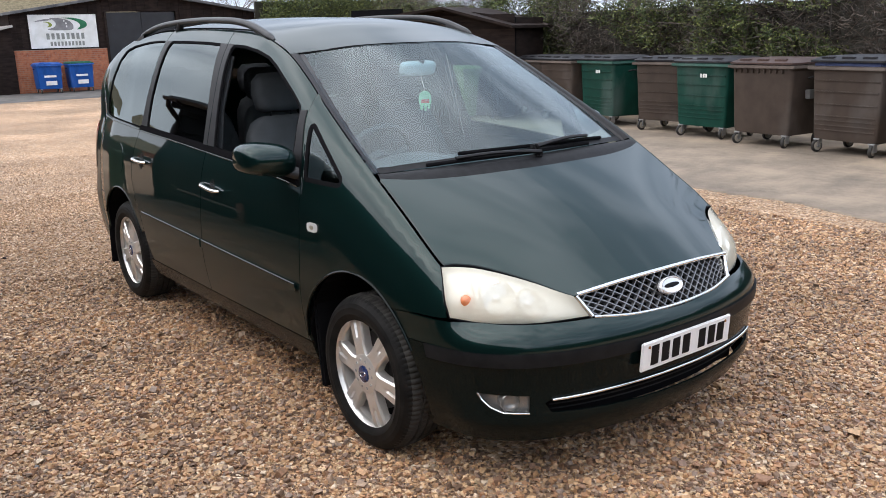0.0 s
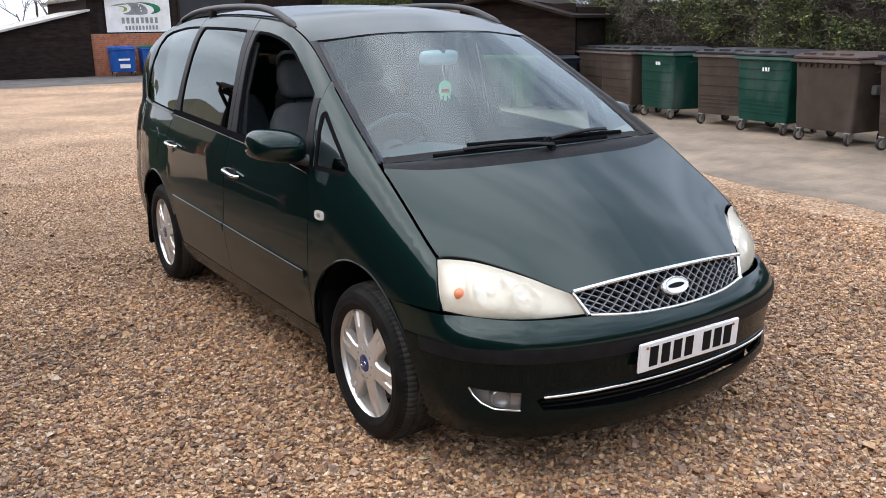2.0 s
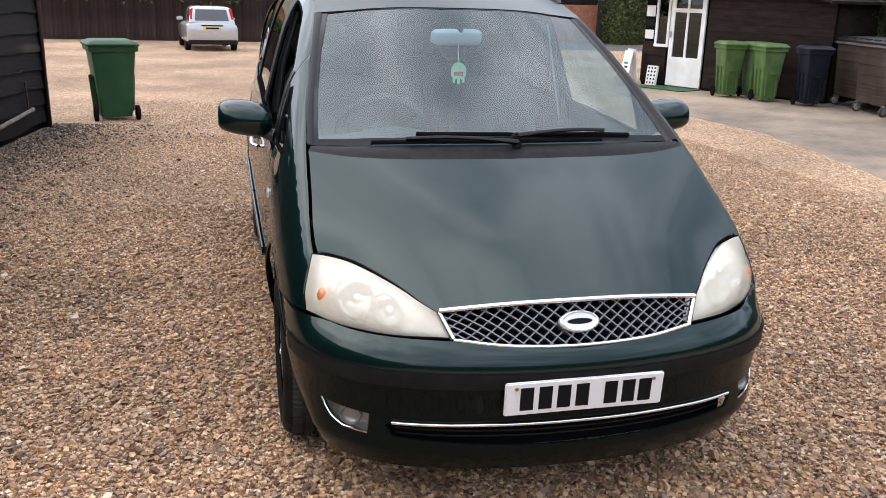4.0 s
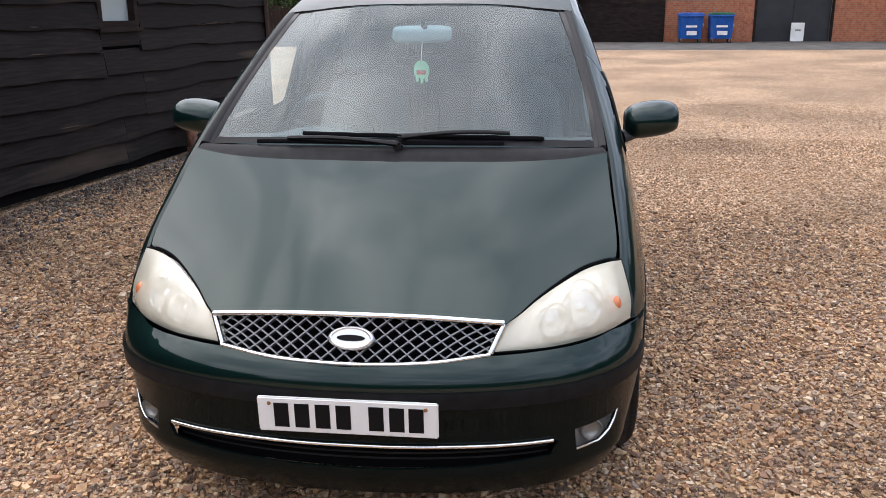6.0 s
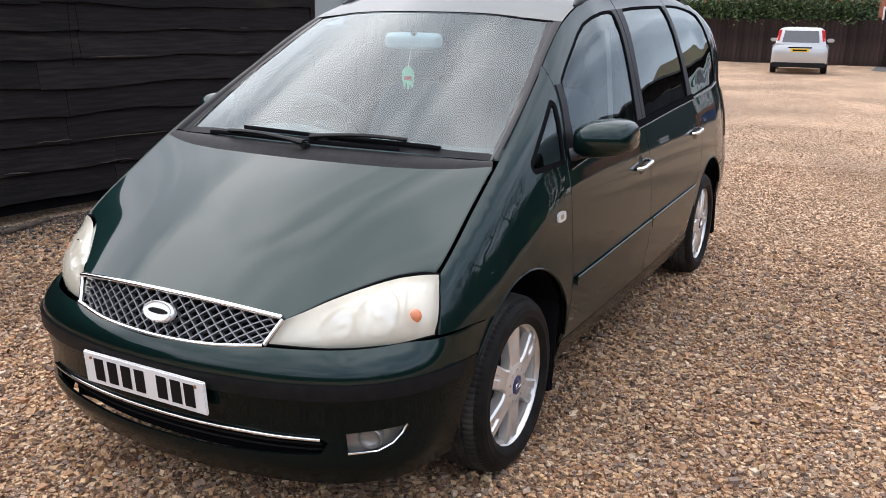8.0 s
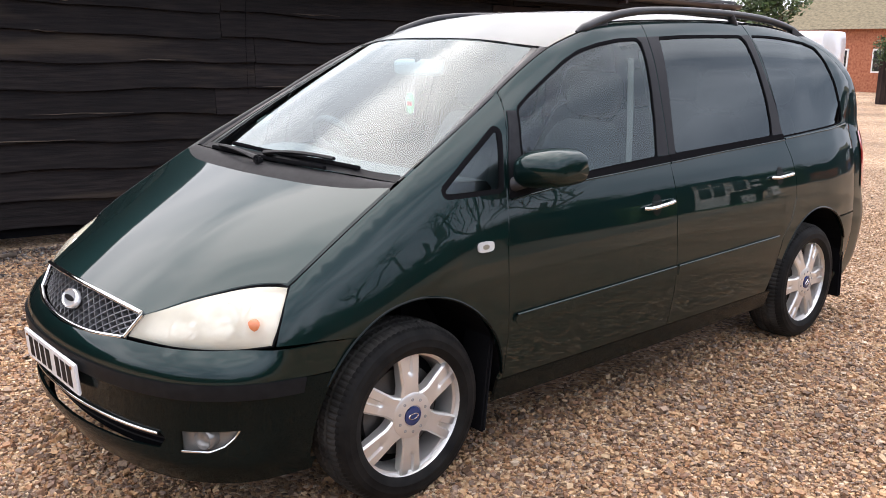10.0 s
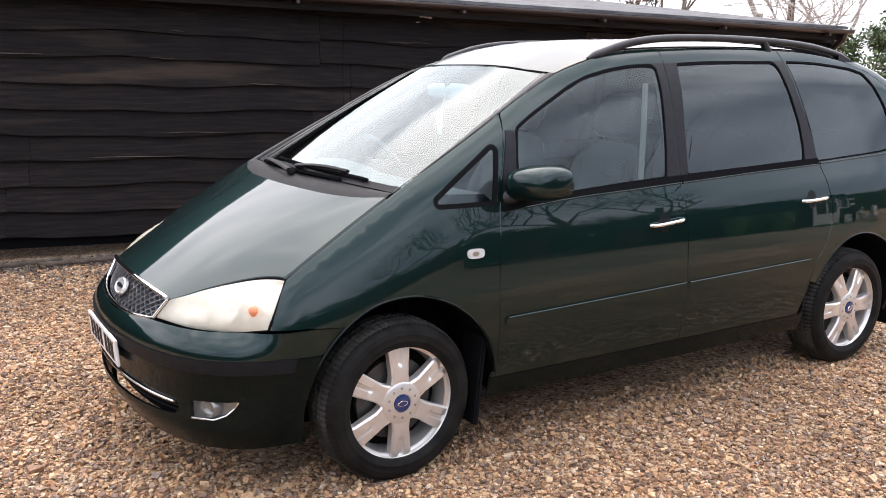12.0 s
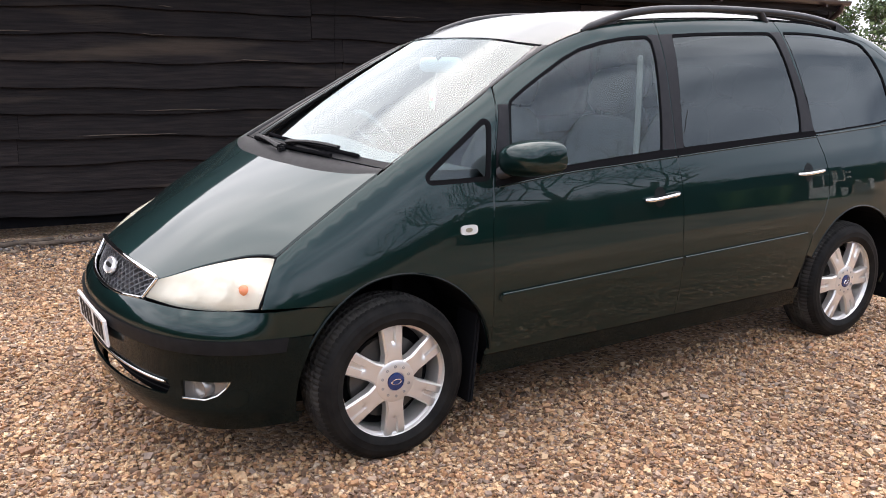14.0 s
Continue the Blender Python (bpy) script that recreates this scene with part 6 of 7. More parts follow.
# recesses and grille slot
grid("slot_back", lambda u, v: bumper_at(-0.66 + 1.32 * u, 0.29 + 0.15 * v, -0.06), 20, 3, DARK, car)
for z in (0.335, 0.352, 0.369):
    grid("slot_bar", lambda u, v, z=z: bumper_at(-0.6 + 1.2 * u, z + 0.006 * v, -0.03), 24, 1, BLACK, car)
bm = bmesh.new()
tube(bm, [bumper_at(q, 0.394 - 0.008 * (abs(q) / 0.6) ** 2, 0.006) for q in np.linspace(-0.60, 0.60, 41)], 0.0058, 8)
part("chrome_strip", bm, CHROME, car, "thin curved chrome strip", 60)
bm = bmesh.new()
box(bm, -0.006, 0.006, -0.26, 0.26, -0.0555, 0.0555, 0.004)
plate = part("number_plate", bm, PLATE, car, "white number plate with black bars", 40)
plate.matrix_world = pose(2.331, 0.0, 0.493, 0, 4, 0)


# ---- car: lamps and grille ----
def haze(name, color, clear):
    """Clouded plastic: part clear, part milky, with a glossy skin."""
    m = bpy.data.materials.new(name)
    m.use_nodes = True
    b = shader(m)
    out = m.node_tree.nodes["Material Output"]
    b.inputs["Base Color"].default_value, b.inputs["Roughness"].default_value = (*color, 1), 0.12
    b.inputs["Coat Weight"].default_value = 0.7
    varied(m, tuple(c * 0.86 for c in color), color, 7, 5, rough=(0.10, 0.24))
    mix, tr = nd(m, "ShaderNodeMixShader", Fac=clear), nd(m, "ShaderNodeBsdfTransparent")
    ln(m, b.outputs[0], mix.inputs[1])
    ln(m, tr.outputs[0], mix.inputs[2])
    ln(m, mix.outputs[0], out.inputs["Surface"])
    return m


LENS = haze("clouded headlamp lens", (0.98, 0.915, 0.74), 0.49)
shader(LENS).inputs["Coat Weight"].default_value = 0.45
CLEARLENS = haze("clear lamp lens", (0.50, 0.50, 0.48), 0.90)
DULLREF = mat("dull lamp reflector", (0.26, 0.25, 0.235), 0.25, 0.6)
REFLECT = mat("lamp reflector", (0.90, 0.88, 0.80), 0.30, 0.2)
REPEATER = mat("clear repeater plastic", (0.62, 0.62, 0.60), 0.12, 0.0, 0.5)
BEZEL = mat("yellowed bezel plastic", (0.24, 0.215, 0.16), 0.4)
AMBER = mat("amber bulb cover", (0.62, 0.20, 0.08), 0.25, 0.0, 0.4)
for s in (1, -1):
    inner = on([(2.213, s * 0.406, 0.658), (2.170, s * 0.440, 0.727)])
    outer = on([(1.932, s * 0.812, 0.672), (1.908, s * 0.812, 0.730), (1.853, s * 0.783, 0.834)])
    bottom = on([(2.213, s * 0.406, 0.658), (2.135, s * 0.575, 0.650), (2.035, s * 0.716, 0.655), (1.932, s * 0.812, 0.672)])
    top = on([(x, s * y, bonnet_surf(x, y).z - 0.008) for x, y in hl_top[::-1]])
    bulge = lambda u, v, s=s: Vector((0.75, s * 0.5, 0.42)) * (0.024 * 6.75 * u * u * (1 - u) * (4 * v * (1 - v)) ** 0.7 + 0.010 * 4 * u * (1 - u) * (4 * v * (1 - v)) ** 0.7)
    face = coons(bottom, top, inner, outer, bulge)
    back = lambda u, v, face=face, s=s: face(0.03 + 0.94 * u, 0.04 + 0.92 * v) - Vector((0.75, s * 0.45, 0.42)) * 0.045
    lamp = grid("headlight", back, 24, 12, REFLECT, car, "large clouded yellowing headlight", flip=s < 0)
    grid("lens", face, 30, 16, LENS, lamp, flip=s < 0)
    # dark seal round the lamp
    bm = bmesh.new()
    loop = [bottom(t) for t in np.linspace(0, 1, 18)] + [outer(t) for t in np.linspace(0, 1, 8)][1:] + [top(t) for t in np.linspace(1, 0, 18)][1:] + [inner(t) for t in np.linspace(1, 0, 5)][1:]
    tube(bm, [p - Vector((0.75, s * 0.45, 0.42)) * 0.006 for p in loop], 0.0065, 6)
    part("seal", bm, RUBBER, lamp, "", 60)
    for u, v, r in ((0.62, 0.47, 0.064), (0.38, 0.43, 0.048)):
        bm = bmesh.new()
        ring(bm, [(r, 0.0), (r * 0.97, 0.016), (r * 0.9, 0.018), (r * 0.86, 0.0), (r * 0.7, -0.012), (0.020, -0.016), (0.018, 0.004), (0.004, 0.012)], 28)
        bowl = part("bowl", bm, CHROME, lamp, "", 50)
        bowl.matrix_world = Matrix.Translation(back(u, v) + Vector((-0.004, 0, 0.0))) @ Vector((0.88, s * 0.38, 0.28)).to_track_quat("Z", "Y").to_matrix().to_4x4()
        bm = bmesh.new()
        loop = [face(u + 0.17 * r / 0.064 * 0.78 * math.cos(a), v + 0.44 * r / 0.064 * math.sin(a)) - Vector((0.75, s * 0.45, 0.42)) * 0.007 for a in np.linspace(0, 2 * math.pi, 33)]
        tube(bm, loop, 0.0034, 6)
        part("bezel", bm, BEZEL, lamp, "", 60)
    bm = bmesh.new()
    tube(bm, [face(0.775 + 0.03 * t, 0.08 + 0.84 * t) - Vector((0.75, s * 0.45, 0.42)) * 0.006 for t in np.linspace(0, 1, 9)], 0.003, 6)
    part("divider", bm, BEZEL, lamp, "", 60)
    bm = bmesh.new()
    ring(bm, [(0.027, -0.01), (0.026, 0.012), (0.017, 0.022), (0.004, 0.025)], 20)
    part("indicator", bm, AMBER, lamp, "orange indicator bulb", 60).matrix_world = Matrix.Translation(face(0.845, 0.36) - Vector((0.75, s * 0.5, 0.4)) * 0.022) @ Vector((0.80, s * 0.55, 0.2)).to_track_quat("Z", "Y").to_matrix().to_4x4()
    # fog lamps in the lower bumper
    lamp = grid("fog_light", lambda u, v, s=s: bumper_at(s * (0.668 + 0.225 * u), 0.325 + 0.10 * v, -0.030), 10, 6, DULLREF, car, "round fog light in a clear trapezoid surround")
    spot = bumper_at(s * 0.765, 0.378, -0.034)
    way = Vector((0.93, s * 0.36, 0.0))
    bm = bmesh.new()
    ring(bm, [(0.036, -0.01), (0.036, 0.026), (0.032, 0.030), (0.030, 0.020), (0.02, 0.012), (0.003, 0.010)], 24)
    part("bulb_housing", bm, DULLREF, lamp, "", 50).matrix_world = Matrix.Translation(spot) @ way.to_track_quat("Z", "Y").to_matrix().to_4x4()
    panel("lens", [(s * q, z) for q, z in grown(FOG, -0.004)], bumper_at, CLEARLENS, lamp, flange=0, lift=-0.008, step=0.04)
    bm = bmesh.new()
    tube(bm, [bumper_at(s * q, z, -0.002) for q, z in [lerp(np.array(a), np.array(b), t) for a, b in zip(FOG[1:], FOG[2:]) for t in (0.0, 0.5)] + [FOG[-1]]], 0.004, 6)
    part("trim", bm, CHROME, lamp, "", 60)
    repeater = panel("side_repeater", [(1.105 + 0.038 * math.copysign(abs(math.cos(a)) ** 0.6, math.cos(a)), 0.877 + 0.019 * math.copysign(abs(math.sin(a)) ** 0.6, math.sin(a))) for a in np.linspace(0, 2 * math.pi, 20, endpoint=False)], side(s), REPEATER, car, "small clear side indicator", flange=0.012, lift=0.008, step=0.03)
    panel("reflector", [(1.108 + 0.016 * math.cos(a), 0.877 + 0.009 * math.sin(a)) for a in np.linspace(0, 2 * math.pi, 16, endpoint=False)], side(s), BEZEL, repeater, flange=0.003, lift=0.0095, step=0.02)

g_lo, g_hi = on([(2.220, -0.396, 0.655), (2.262, -0.22, 0.639), (2.276, 0, 0.633), (2.262, 0.22, 0.639), (2.220, 0.396, 0.655)]), on([(2.172, -0.432, 0.727), (2.203, -0.22, 0.747), (2.212, 0, 0.752), (2.203, 0.22, 0.747), (2.172, 0.432, 0.727)])


def grille_at(u, v, d=0.0):
    return lerp(g_lo(u), g_hi(u), v) + Vector((-0.85, 0, -0.5)) * d


grille = grid("grille", lambda u, v: grille_at(u, v, 0.055), 16, 3, DARK, car, "honeycomb grille in a chrome frame")
bm = bmesh.new()
cells, rowsn = 18, 3.5
for sign in (1, -1):
    for k in range(-6, cells + 7):
        pts = []
        for t in np.linspace(0, 1, 13):
            u = (k + sign * rowsn * (t - 0.5) + 0.5) / cells
            if 0.0 <= u <= 1.0:
                pts.append(grille_at(u, t, 0.012))
        for a, b in zip(pts, pts[1:]):
            deep, thick = Vector((-0.85, 0, -0.5)) * 0.020, (b - a).cross(Vector((0.85, 0, 0.5))).normalized() * 0.0020
            c8 = [bm.verts.new(p) for p in (a - thick, a + thick, b + thick, b - thick, a - 0.8 * thick + deep, a + 0.8 * thick + deep, b + 0.8 * thick + deep, b - 0.8 * thick + deep)]
            for f4 in ((0, 1, 2, 3), (0, 3, 7, 4), (1, 5, 6, 2)):
                bm.faces.new([c8[j] for j in f4])
part("grille_mesh", bm, mat("grey grille metal", (0.23, 0.23, 0.24), 0.35, 0.6), grille, "", 30)
for pts, r, fl, label in (([g_hi(t) + Vector((0.004, 0, 0.006)) for t in np.linspace(0, 1, 31)], 0.010, 0.8, "chrome top bar"), ([g_lo(t) + Vector((0.006, 0, 0.0)) for t in np.linspace(0, 1, 31)], 0.0085, 0.8, "chrome lower bar"),
                          ([lerp(g_lo(0), g_hi(0), t) for t in np.linspace(0, 1, 5)], 0.0095, 1.0, ""), ([lerp(g_lo(1), g_hi(1), t) for t in np.linspace(0, 1, 5)], 0.0095, 1.0, "")):
    bm = bmesh.new()
    tube(bm, pts, r, 8, fl)
    part("chrome_bar", bm, CHROME, grille, label, 60)
bm = bmesh.new()
ring(bm, [(0.067, -0.006), (0.067, 0.004), (0.064, 0.009), (0.058, 0.011), (0.054, 0.008), (0.050, 0.0075), (0.001, 0.0085)], 40)
badge = part("badge", bm, mat("bright badge", (0.80, 0.81, 0.82), 0.18, 0.6), grille, "oval chrome badge", 50)
side_ax = Vector((0, 1, 0))
up_ax = Vector((-0.5, 0, 0.86))
nose = Vector((0.86, 0, 0.5))
centre = grille_at(0.5, 0.52, -0.004)
badge.matrix_world = Matrix(((side_ax.x, up_ax.x * 0.52, nose.x, centre.x), (side_ax.y, up_ax.y * 0.52, nose.y, centre.y), (side_ax.z, up_ax.z * 0.52, nose.z, centre.z), (0, 0, 0, 1)))
bm = bmesh.new()
ring(bm, [(0.042, 0.0), (0.041, 0.0105), (0.001, 0.0110)], 28, Matrix(((side_ax.x, up_ax.x * 0.22, nose.x, centre.x), (side_ax.y, up_ax.y * 0.22, nose.y, centre.y), (side_ax.z, up_ax.z * 0.22, nose.z, centre.z), (0, 0, 0, 1))))
part("script_mark", bm, INK, grille, "", 60)

# plate print as plain bars, and its screws
for y0 in (-0.212, -0.152, -0.092, -0.032, 0.062, 0.121, 0.176):
    bm = bmesh.new()
    box(bm, 0.0062, 0.0075, y0, y0 + 0.043, -0.0385, 0.0385, 0.001)
    part("print_bar", bm, INK, plate)
for y in (-0.225, 0.225):
    bm = bmesh.new()
    ring(bm, [(0.006, 0.0), (0.005, 0.003), (0.001, 0.004)], 12, pose(0.006, y, 0.036, 0, 90, 0))
    part("screw", bm, mat("rusty screw", (0.30, 0.15, 0.06), 0.7, 0.4), plate)


# ---- car: mirrors, handles, rails, wipers ----
def sgn_pow(v, p):
    return math.copysign(abs(v) ** p, v)


RAIL = varied(mat("satin black rail", (0.03, 0.03, 0.032), 0.42, spec=0.3), (0.024, 0.024, 0.026), (0.036, 0.036, 0.038), 10)
for s in (1, -1):
    verts, faces = [], []
    n1, n2 = 28, 16
    for i in range(n2 + 1):
        lat = math.pi * (i / n2 - 0.5)
        for j in range(n1):
            lon = 2 * math.pi * j / n1
            y = 0.110 * sgn_pow(math.sin(lat), 0.72)
            r = math.cos(lat) ** 0.42
            x, z = 0.112 * r * sgn_pow(math.cos(lon), 0.8), 0.082 * r * sgn_pow(math.sin(lon), 0.72)
            inn = (1 - y / 0.110) / 2
            z *= (1.0 - 0.30 * inn**2.5) if z > 0 else (0.60 + 0.42 * inn)
            x = max(x, -0.055) - 0.035 * (1 - inn)
            verts.append((0.872 + x, s * (0.962 + y), 1.140 + z))
    for i in range(n2):
        for j in range(n1):
            faces.append((i * n1 + j, i * n1 + (j + 1) % n1, (i + 1) * n1 + (j + 1) % n1, (i + 1) * n1 + j))
    mirror = raw("wing_mirror", verts, faces if s > 0 else [f[::-1] for f in faces], PAINT, car, "rounded green wing mirror on a black foot", 50)
    bm = bmesh.new()
    ring(bm, [(0.070, 0.0), (0.068, 0.002), (0.001, 0.002)], 24, Matrix.Diagonal((1, 1, 1, 1)))
    glass_ob = part("mirror_glass", bm, CHROME, mirror)
    glass_ob.matrix_world = Matrix.Translation((0.798, s * 0.965, 1.140)) @ pose(0, 0, 0, 0, -90, 4 * s) @ Matrix.Diagonal((0.72, 1.05, 1, 1))
    bm = bmesh.new()
    tube(bm, [(0.925, s * 0.845, 1.080), (0.915, s * 0.880, 1.088), (0.895, s * 0.905, 1.098), (0.875, s * 0.93, 1.112)], 0.030, 10, 0.75, taper=(1.25, 1.0, 0.85, 0.8))
    part("foot", bm, RAIL, mirror, "", 60)
    panel("mirror_sail", [(0.958, 1.048), (0.874, 1.060), (0.869, 1.21), (0.842, 1.336), (0.882, 1.338), (0.932, 1.185)], side(s), PILLAR, mirror, flange=0.006, lift=0.004, step=0.03)
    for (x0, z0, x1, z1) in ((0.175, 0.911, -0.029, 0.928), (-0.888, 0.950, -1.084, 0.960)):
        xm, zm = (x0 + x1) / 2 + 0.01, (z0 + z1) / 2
        # Flat dark oval carries the shade of the hollow finger cup in its colour.
        cup = panel("handle_cup", [(xm + 0.036 * math.cos(a), zm - 0.002 + 0.046 * math.sin(a)) for a in np.linspace(0, 2 * math.pi, 24, endpoint=False)], side(s), mat("handle cup shade", (0.001, 0.003, 0.003), 0.4, 0.0, 0.0, 0.2) if s > 0 and x0 > 0 else bpy.data.materials["handle cup shade"], car, flange=0.002, lift=0.0012, step=0.02)
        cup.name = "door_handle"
        tagged(cup, "chrome pull handle over a flat dark oval for cup shade")
        bm = bmesh.new()
        pts = [(x0 + (x1 - x0) * t, s * (side_y(x0 + (x1 - x0) * t, z0 + (z1 - z0) * t) + 0.004 + 0.026 * min(1.0, 5 * t, 5 * (1 - t)) ** 0.5), z0 + (z1 - z0) * t) for t in np.linspace(0, 1, 13)]
        tube(bm, pts, 0.0125, 8, 0.75, taper=[0.8] + [1.0] * 11 + [0.8])
        part("grip", bm, CHROME, cup, "", 60)
    # roof rail
    pts = spline([(0.340, s * 0.611, 1.634), (0.29, s * 0.610, 1.652), (0.20, s * 0.609, 1.680), (0.11, s * 0.608, 1.704), (0.0, s * 0.608, 1.723), (-0.16, s * 0.608, 1.738), (-0.5, s * 0.606, 1.748), (-0.9, s * 0.602, 1.745), (-1.2, s * 0.597, 1.730), (-1.4, s * 0.591, 1.706), (-1.53, s * 0.588, 1.681), (-1.68, s * 0.582, 1.636)], 5)
    bm = bmesh.new()
    tube(bm, pts, 0.021, 10, 0.85, taper=[min(1.0, 0.35 + 0.13 * min(k, len(pts) - 1 - k)) for k in range(len(pts))])
    for xa, xb in ((0.33, 0.14), (-1.66, -1.47)):
        up_z = lambda x: float(np.interp(x, [p[0] for p in pts[::-1]], [p[2] for p in pts[::-1]]))
        row = [(x, (s * 0.600 - 0.016 * s, s * 0.600 + 0.016 * s)) for x in np.linspace(xa, xb, 8)]
        vv = [(x, y, z) for x, yy in row for y in yy for z in (EDGE(x)[1] - 0.012, up_z(x) - 0.004)]
        for k in range(7):
            o = 4 * k
            for face_ in ((0, 1, 5, 4), (2, 6, 7, 3), (1, 3, 7, 5)):
                bm.faces.new([bm.verts.new(vv[o + j]) for j in face_])
    rail = part("roof_rail", bm, RAIL, car, "satin black roof rail", 60)
    bm = bmesh.new()
    tube(bm, [(-0.84, s * 0.603, 1.744), (-0.86, s * 0.604, 1.722), (-0.885, s * 0.606, 1.690)], 0.022, 8, 0.8)
    part("rail_foot", bm, RAIL, rail, "", 60)
    bm = bmesh.new()
    tube(bm, [(0.20 - 1.62 * t, s * (EDGE(0.20 - 1.62 * t)[0] - 0.022), EDGE(0.20 - 1.62 * t)[1] + 0.004) for t in np.linspace(0, 1, 30)], 0.006, 6)
    part("gutter_strip", bm, RUBBER, car, "", 60)

fuel = panel("fuel_flap", [(-1.40 + 0.085 * math.cos(a), 0.925 + 0.095 * math.sin(a)) for a in np.linspace(0, 2 * math.pi, 28, endpoint=False)], side(-1), PAINT, car, "oval fuel filler flap", flange=0.004, lift=0.0025, step=0.04)


def lay(u, v, d):
    p = screen_at(u, v)
    return p + wind_n * d


for lo_, hi_, v0, v1, arm_y in ((-0.345, 0.525, 0.050, 0.034, 0.03), (-0.515, 0.385, 0.016, 0.016, 0.02)):
    f = lambda y: 0.5 + y / 1.45
    bm = bmesh.new()
    drop = 0.0 if v0 > 0.03 else 0.012
    tube(bm, [lay(f(lo_ + (hi_ - lo_) * t), v0 + (v1 - v0) * t, 0.010) + Vector((drop, 0, -0.5 * drop)) for t in np.linspace(0, 1, 15)], 0.0085, 6)
    wiper = part("wiper", bm, RUBBER, car, "black wiper resting at the foot of the glass", 60)
    bm = bmesh.new()
    mid = lo_ + (hi_ - lo_) * (0.86 if v0 > 0.03 else 0.14)
    tube(bm, [lay(f(arm_y + (mid - arm_y) * t), v0 + (v1 - v0) * 0.5, 0.026 + 0.012 * math.sin(math.pi * t)) + Vector((0.03 * (1 - t) + drop, 0, -0.012 * (1 - t) - 0.5 * drop)) for t in np.linspace(0, 1, 10)], 0.011, 6, 0.7, taper=[1.5, 1.3] + [1.0] * 8)
    part("arm", bm, BLACK, wiper, "", 60)
    bm = bmesh.new()
    box(bm, -0.016, 0.016, -0.017, 0.017, -0.012, 0.016, 0.007)
    part("pivot", bm, BLACK, wiper, "", 50).matrix_world = Matrix.Translation(lay(f(arm_y), v0, 0.012) + Vector((0.03 + drop, 0, -0.012 - 0.5 * drop)))
grid("screen_band", lambda u, v: lay(u, 0.990 + 0.012 * v, 0.002), 24, 2, RUBBER, car)
grid("screen_band", lambda u, v: lay(0.02 + 0.96 * u, 0.002 + (0.012 + 0.03 * abs(2 * u - 1) ** 6) * v, 0.0025), 30, 2, RUBBER, car)


# ---- car: wheels ----
def wheel_parts(parent):
    """A wheel about the y axis, its outer face towards +y."""
    turn_m = pose(0, 0, 0, -90, 0, 0)
    bm = bmesh.new()
    ring(bm, [(0.216, 0.0), (0.219, -0.006), (0.214, -0.014), (0.196, -0.020), (0.190, -0.06), (0.186, -0.16), (0.205, -0.19), (0.216, -0.195), (0.222, -0.19), (0.212, -0.17), (0.200, -0.15), (0.205, -0.02)], 48, turn_m, closed=True)
    wheel = part("wheel", bm, ALLOY, parent, "silver six-spoke alloy wheel with a black tyre", 45)
    # tyre with rounded walls, grooves and shoulder blocks
    verts, faces = [], []
    prof = [(0.206, 0.006, 0), (0.218, 0.014, 0), (0.232, 0.020, 0), (0.236, 0.0215, 0), (0.240, 0.0205, 0), (0.262, 0.021, 0), (0.280, 0.015, 0), (0.296, 0.002, 0), (0.304, -0.010, 1), (0.310, -0.022, 1), (0.3125, -0.046, 0), (0.306, -0.049, 0), (0.306, -0.056, 0), (0.3145, -0.059, 0), (0.315, -0.082, 0), (0.307, -0.085, 0), (0.307, -0.093, 0), (0.315, -0.096, 0), (0.3145, -0.119, 0), (0.306, -0.122, 0), (0.306, -0.129, 0), (0.3125, -0.132, 0), (0.310, -0.157, 1), (0.304, -0.168, 1), (0.285, -0.188, 0), (0.262, -0.198, 0), (0.236, -0.197, 0), (0.208, -0.185, 0)]
    n = 270
    for row, (r, h, block) in enumerate(prof):
        r = 0.2215 + (r - 0.206) * 0.955
        for k in range(n):
            q = r - (0.0045 if (block or (8 <= row <= 23 and r > 0.309)) and k % 3 == 0 else 0.0)
            verts.append((q * math.cos(2 * math.pi * k / n), h, q * math.sin(2 * math.pi * k / n)))
    for i in range(len(prof) - 1):
        for k in range(n):
            faces.append((i * n + k, (i + 1) * n + k, (i + 1) * n + (k + 1) % n, i * n + (k + 1) % n))
    tyre = raw("tyre", verts, faces, TYRE, wheel, "black road tyre with a dusty tread", 20)
    tyre.data.materials.append(TREAD)
    tyre.data.polygons.foreach_set("material_index", [1 if 8 * n <= k < 22 * n else 0 for k in range(len(faces))])
    # spokes with a slot near the rim
    rs = (0.055, 0.075, 0.10, 0.125, 0.137, 0.145, 0.16, 0.18, 0.20, 0.208)
    hs = (0.000, 0.002, 0.002, 0.000, -0.001, -0.002, -0.003, -0.005, -0.008, -0.010)
    verts, faces = [], []
    for r, h in zip(rs, hs):
        w = 0.034 + 0.010 * max(0, (r - 0.10) / 0.1) + 0.010 * max(0, (0.085 - r) / 0.03)
        g = 0.0075 + 0.003 * max(0, (r - 0.145) / 0.06)
        d = 0.010 if r > 0.142 else (0.004 if r > 0.13 else 0.0)
        for t, z in ((-w, -0.040), (-w, h - 0.007), (-w + 0.006, h), (-g - 0.002, h), (-g + 0.002, h - d), (g - 0.002, h - d), (g + 0.002, h), (w - 0.006, h), (w, h - 0.007), (w, -0.040)):
            verts.append((t, z, r))
    m = 10
    for i in range(len(rs) - 1):
        for k in range(m - 1):
            faces.append((i * m + k, i * m + k + 1, (i + 1) * m + k + 1, (i + 1) * m + k))
    spoke_me = bpy.data.meshes.new("spoke")
    spoke_me.from_pydata(verts, [], faces)
    spoke_me.update()
    finish(spoke_me, ALLOY, 35)
    for k in range(6):
        ob = new("spoke", spoke_me)
        ob.parent = wheel
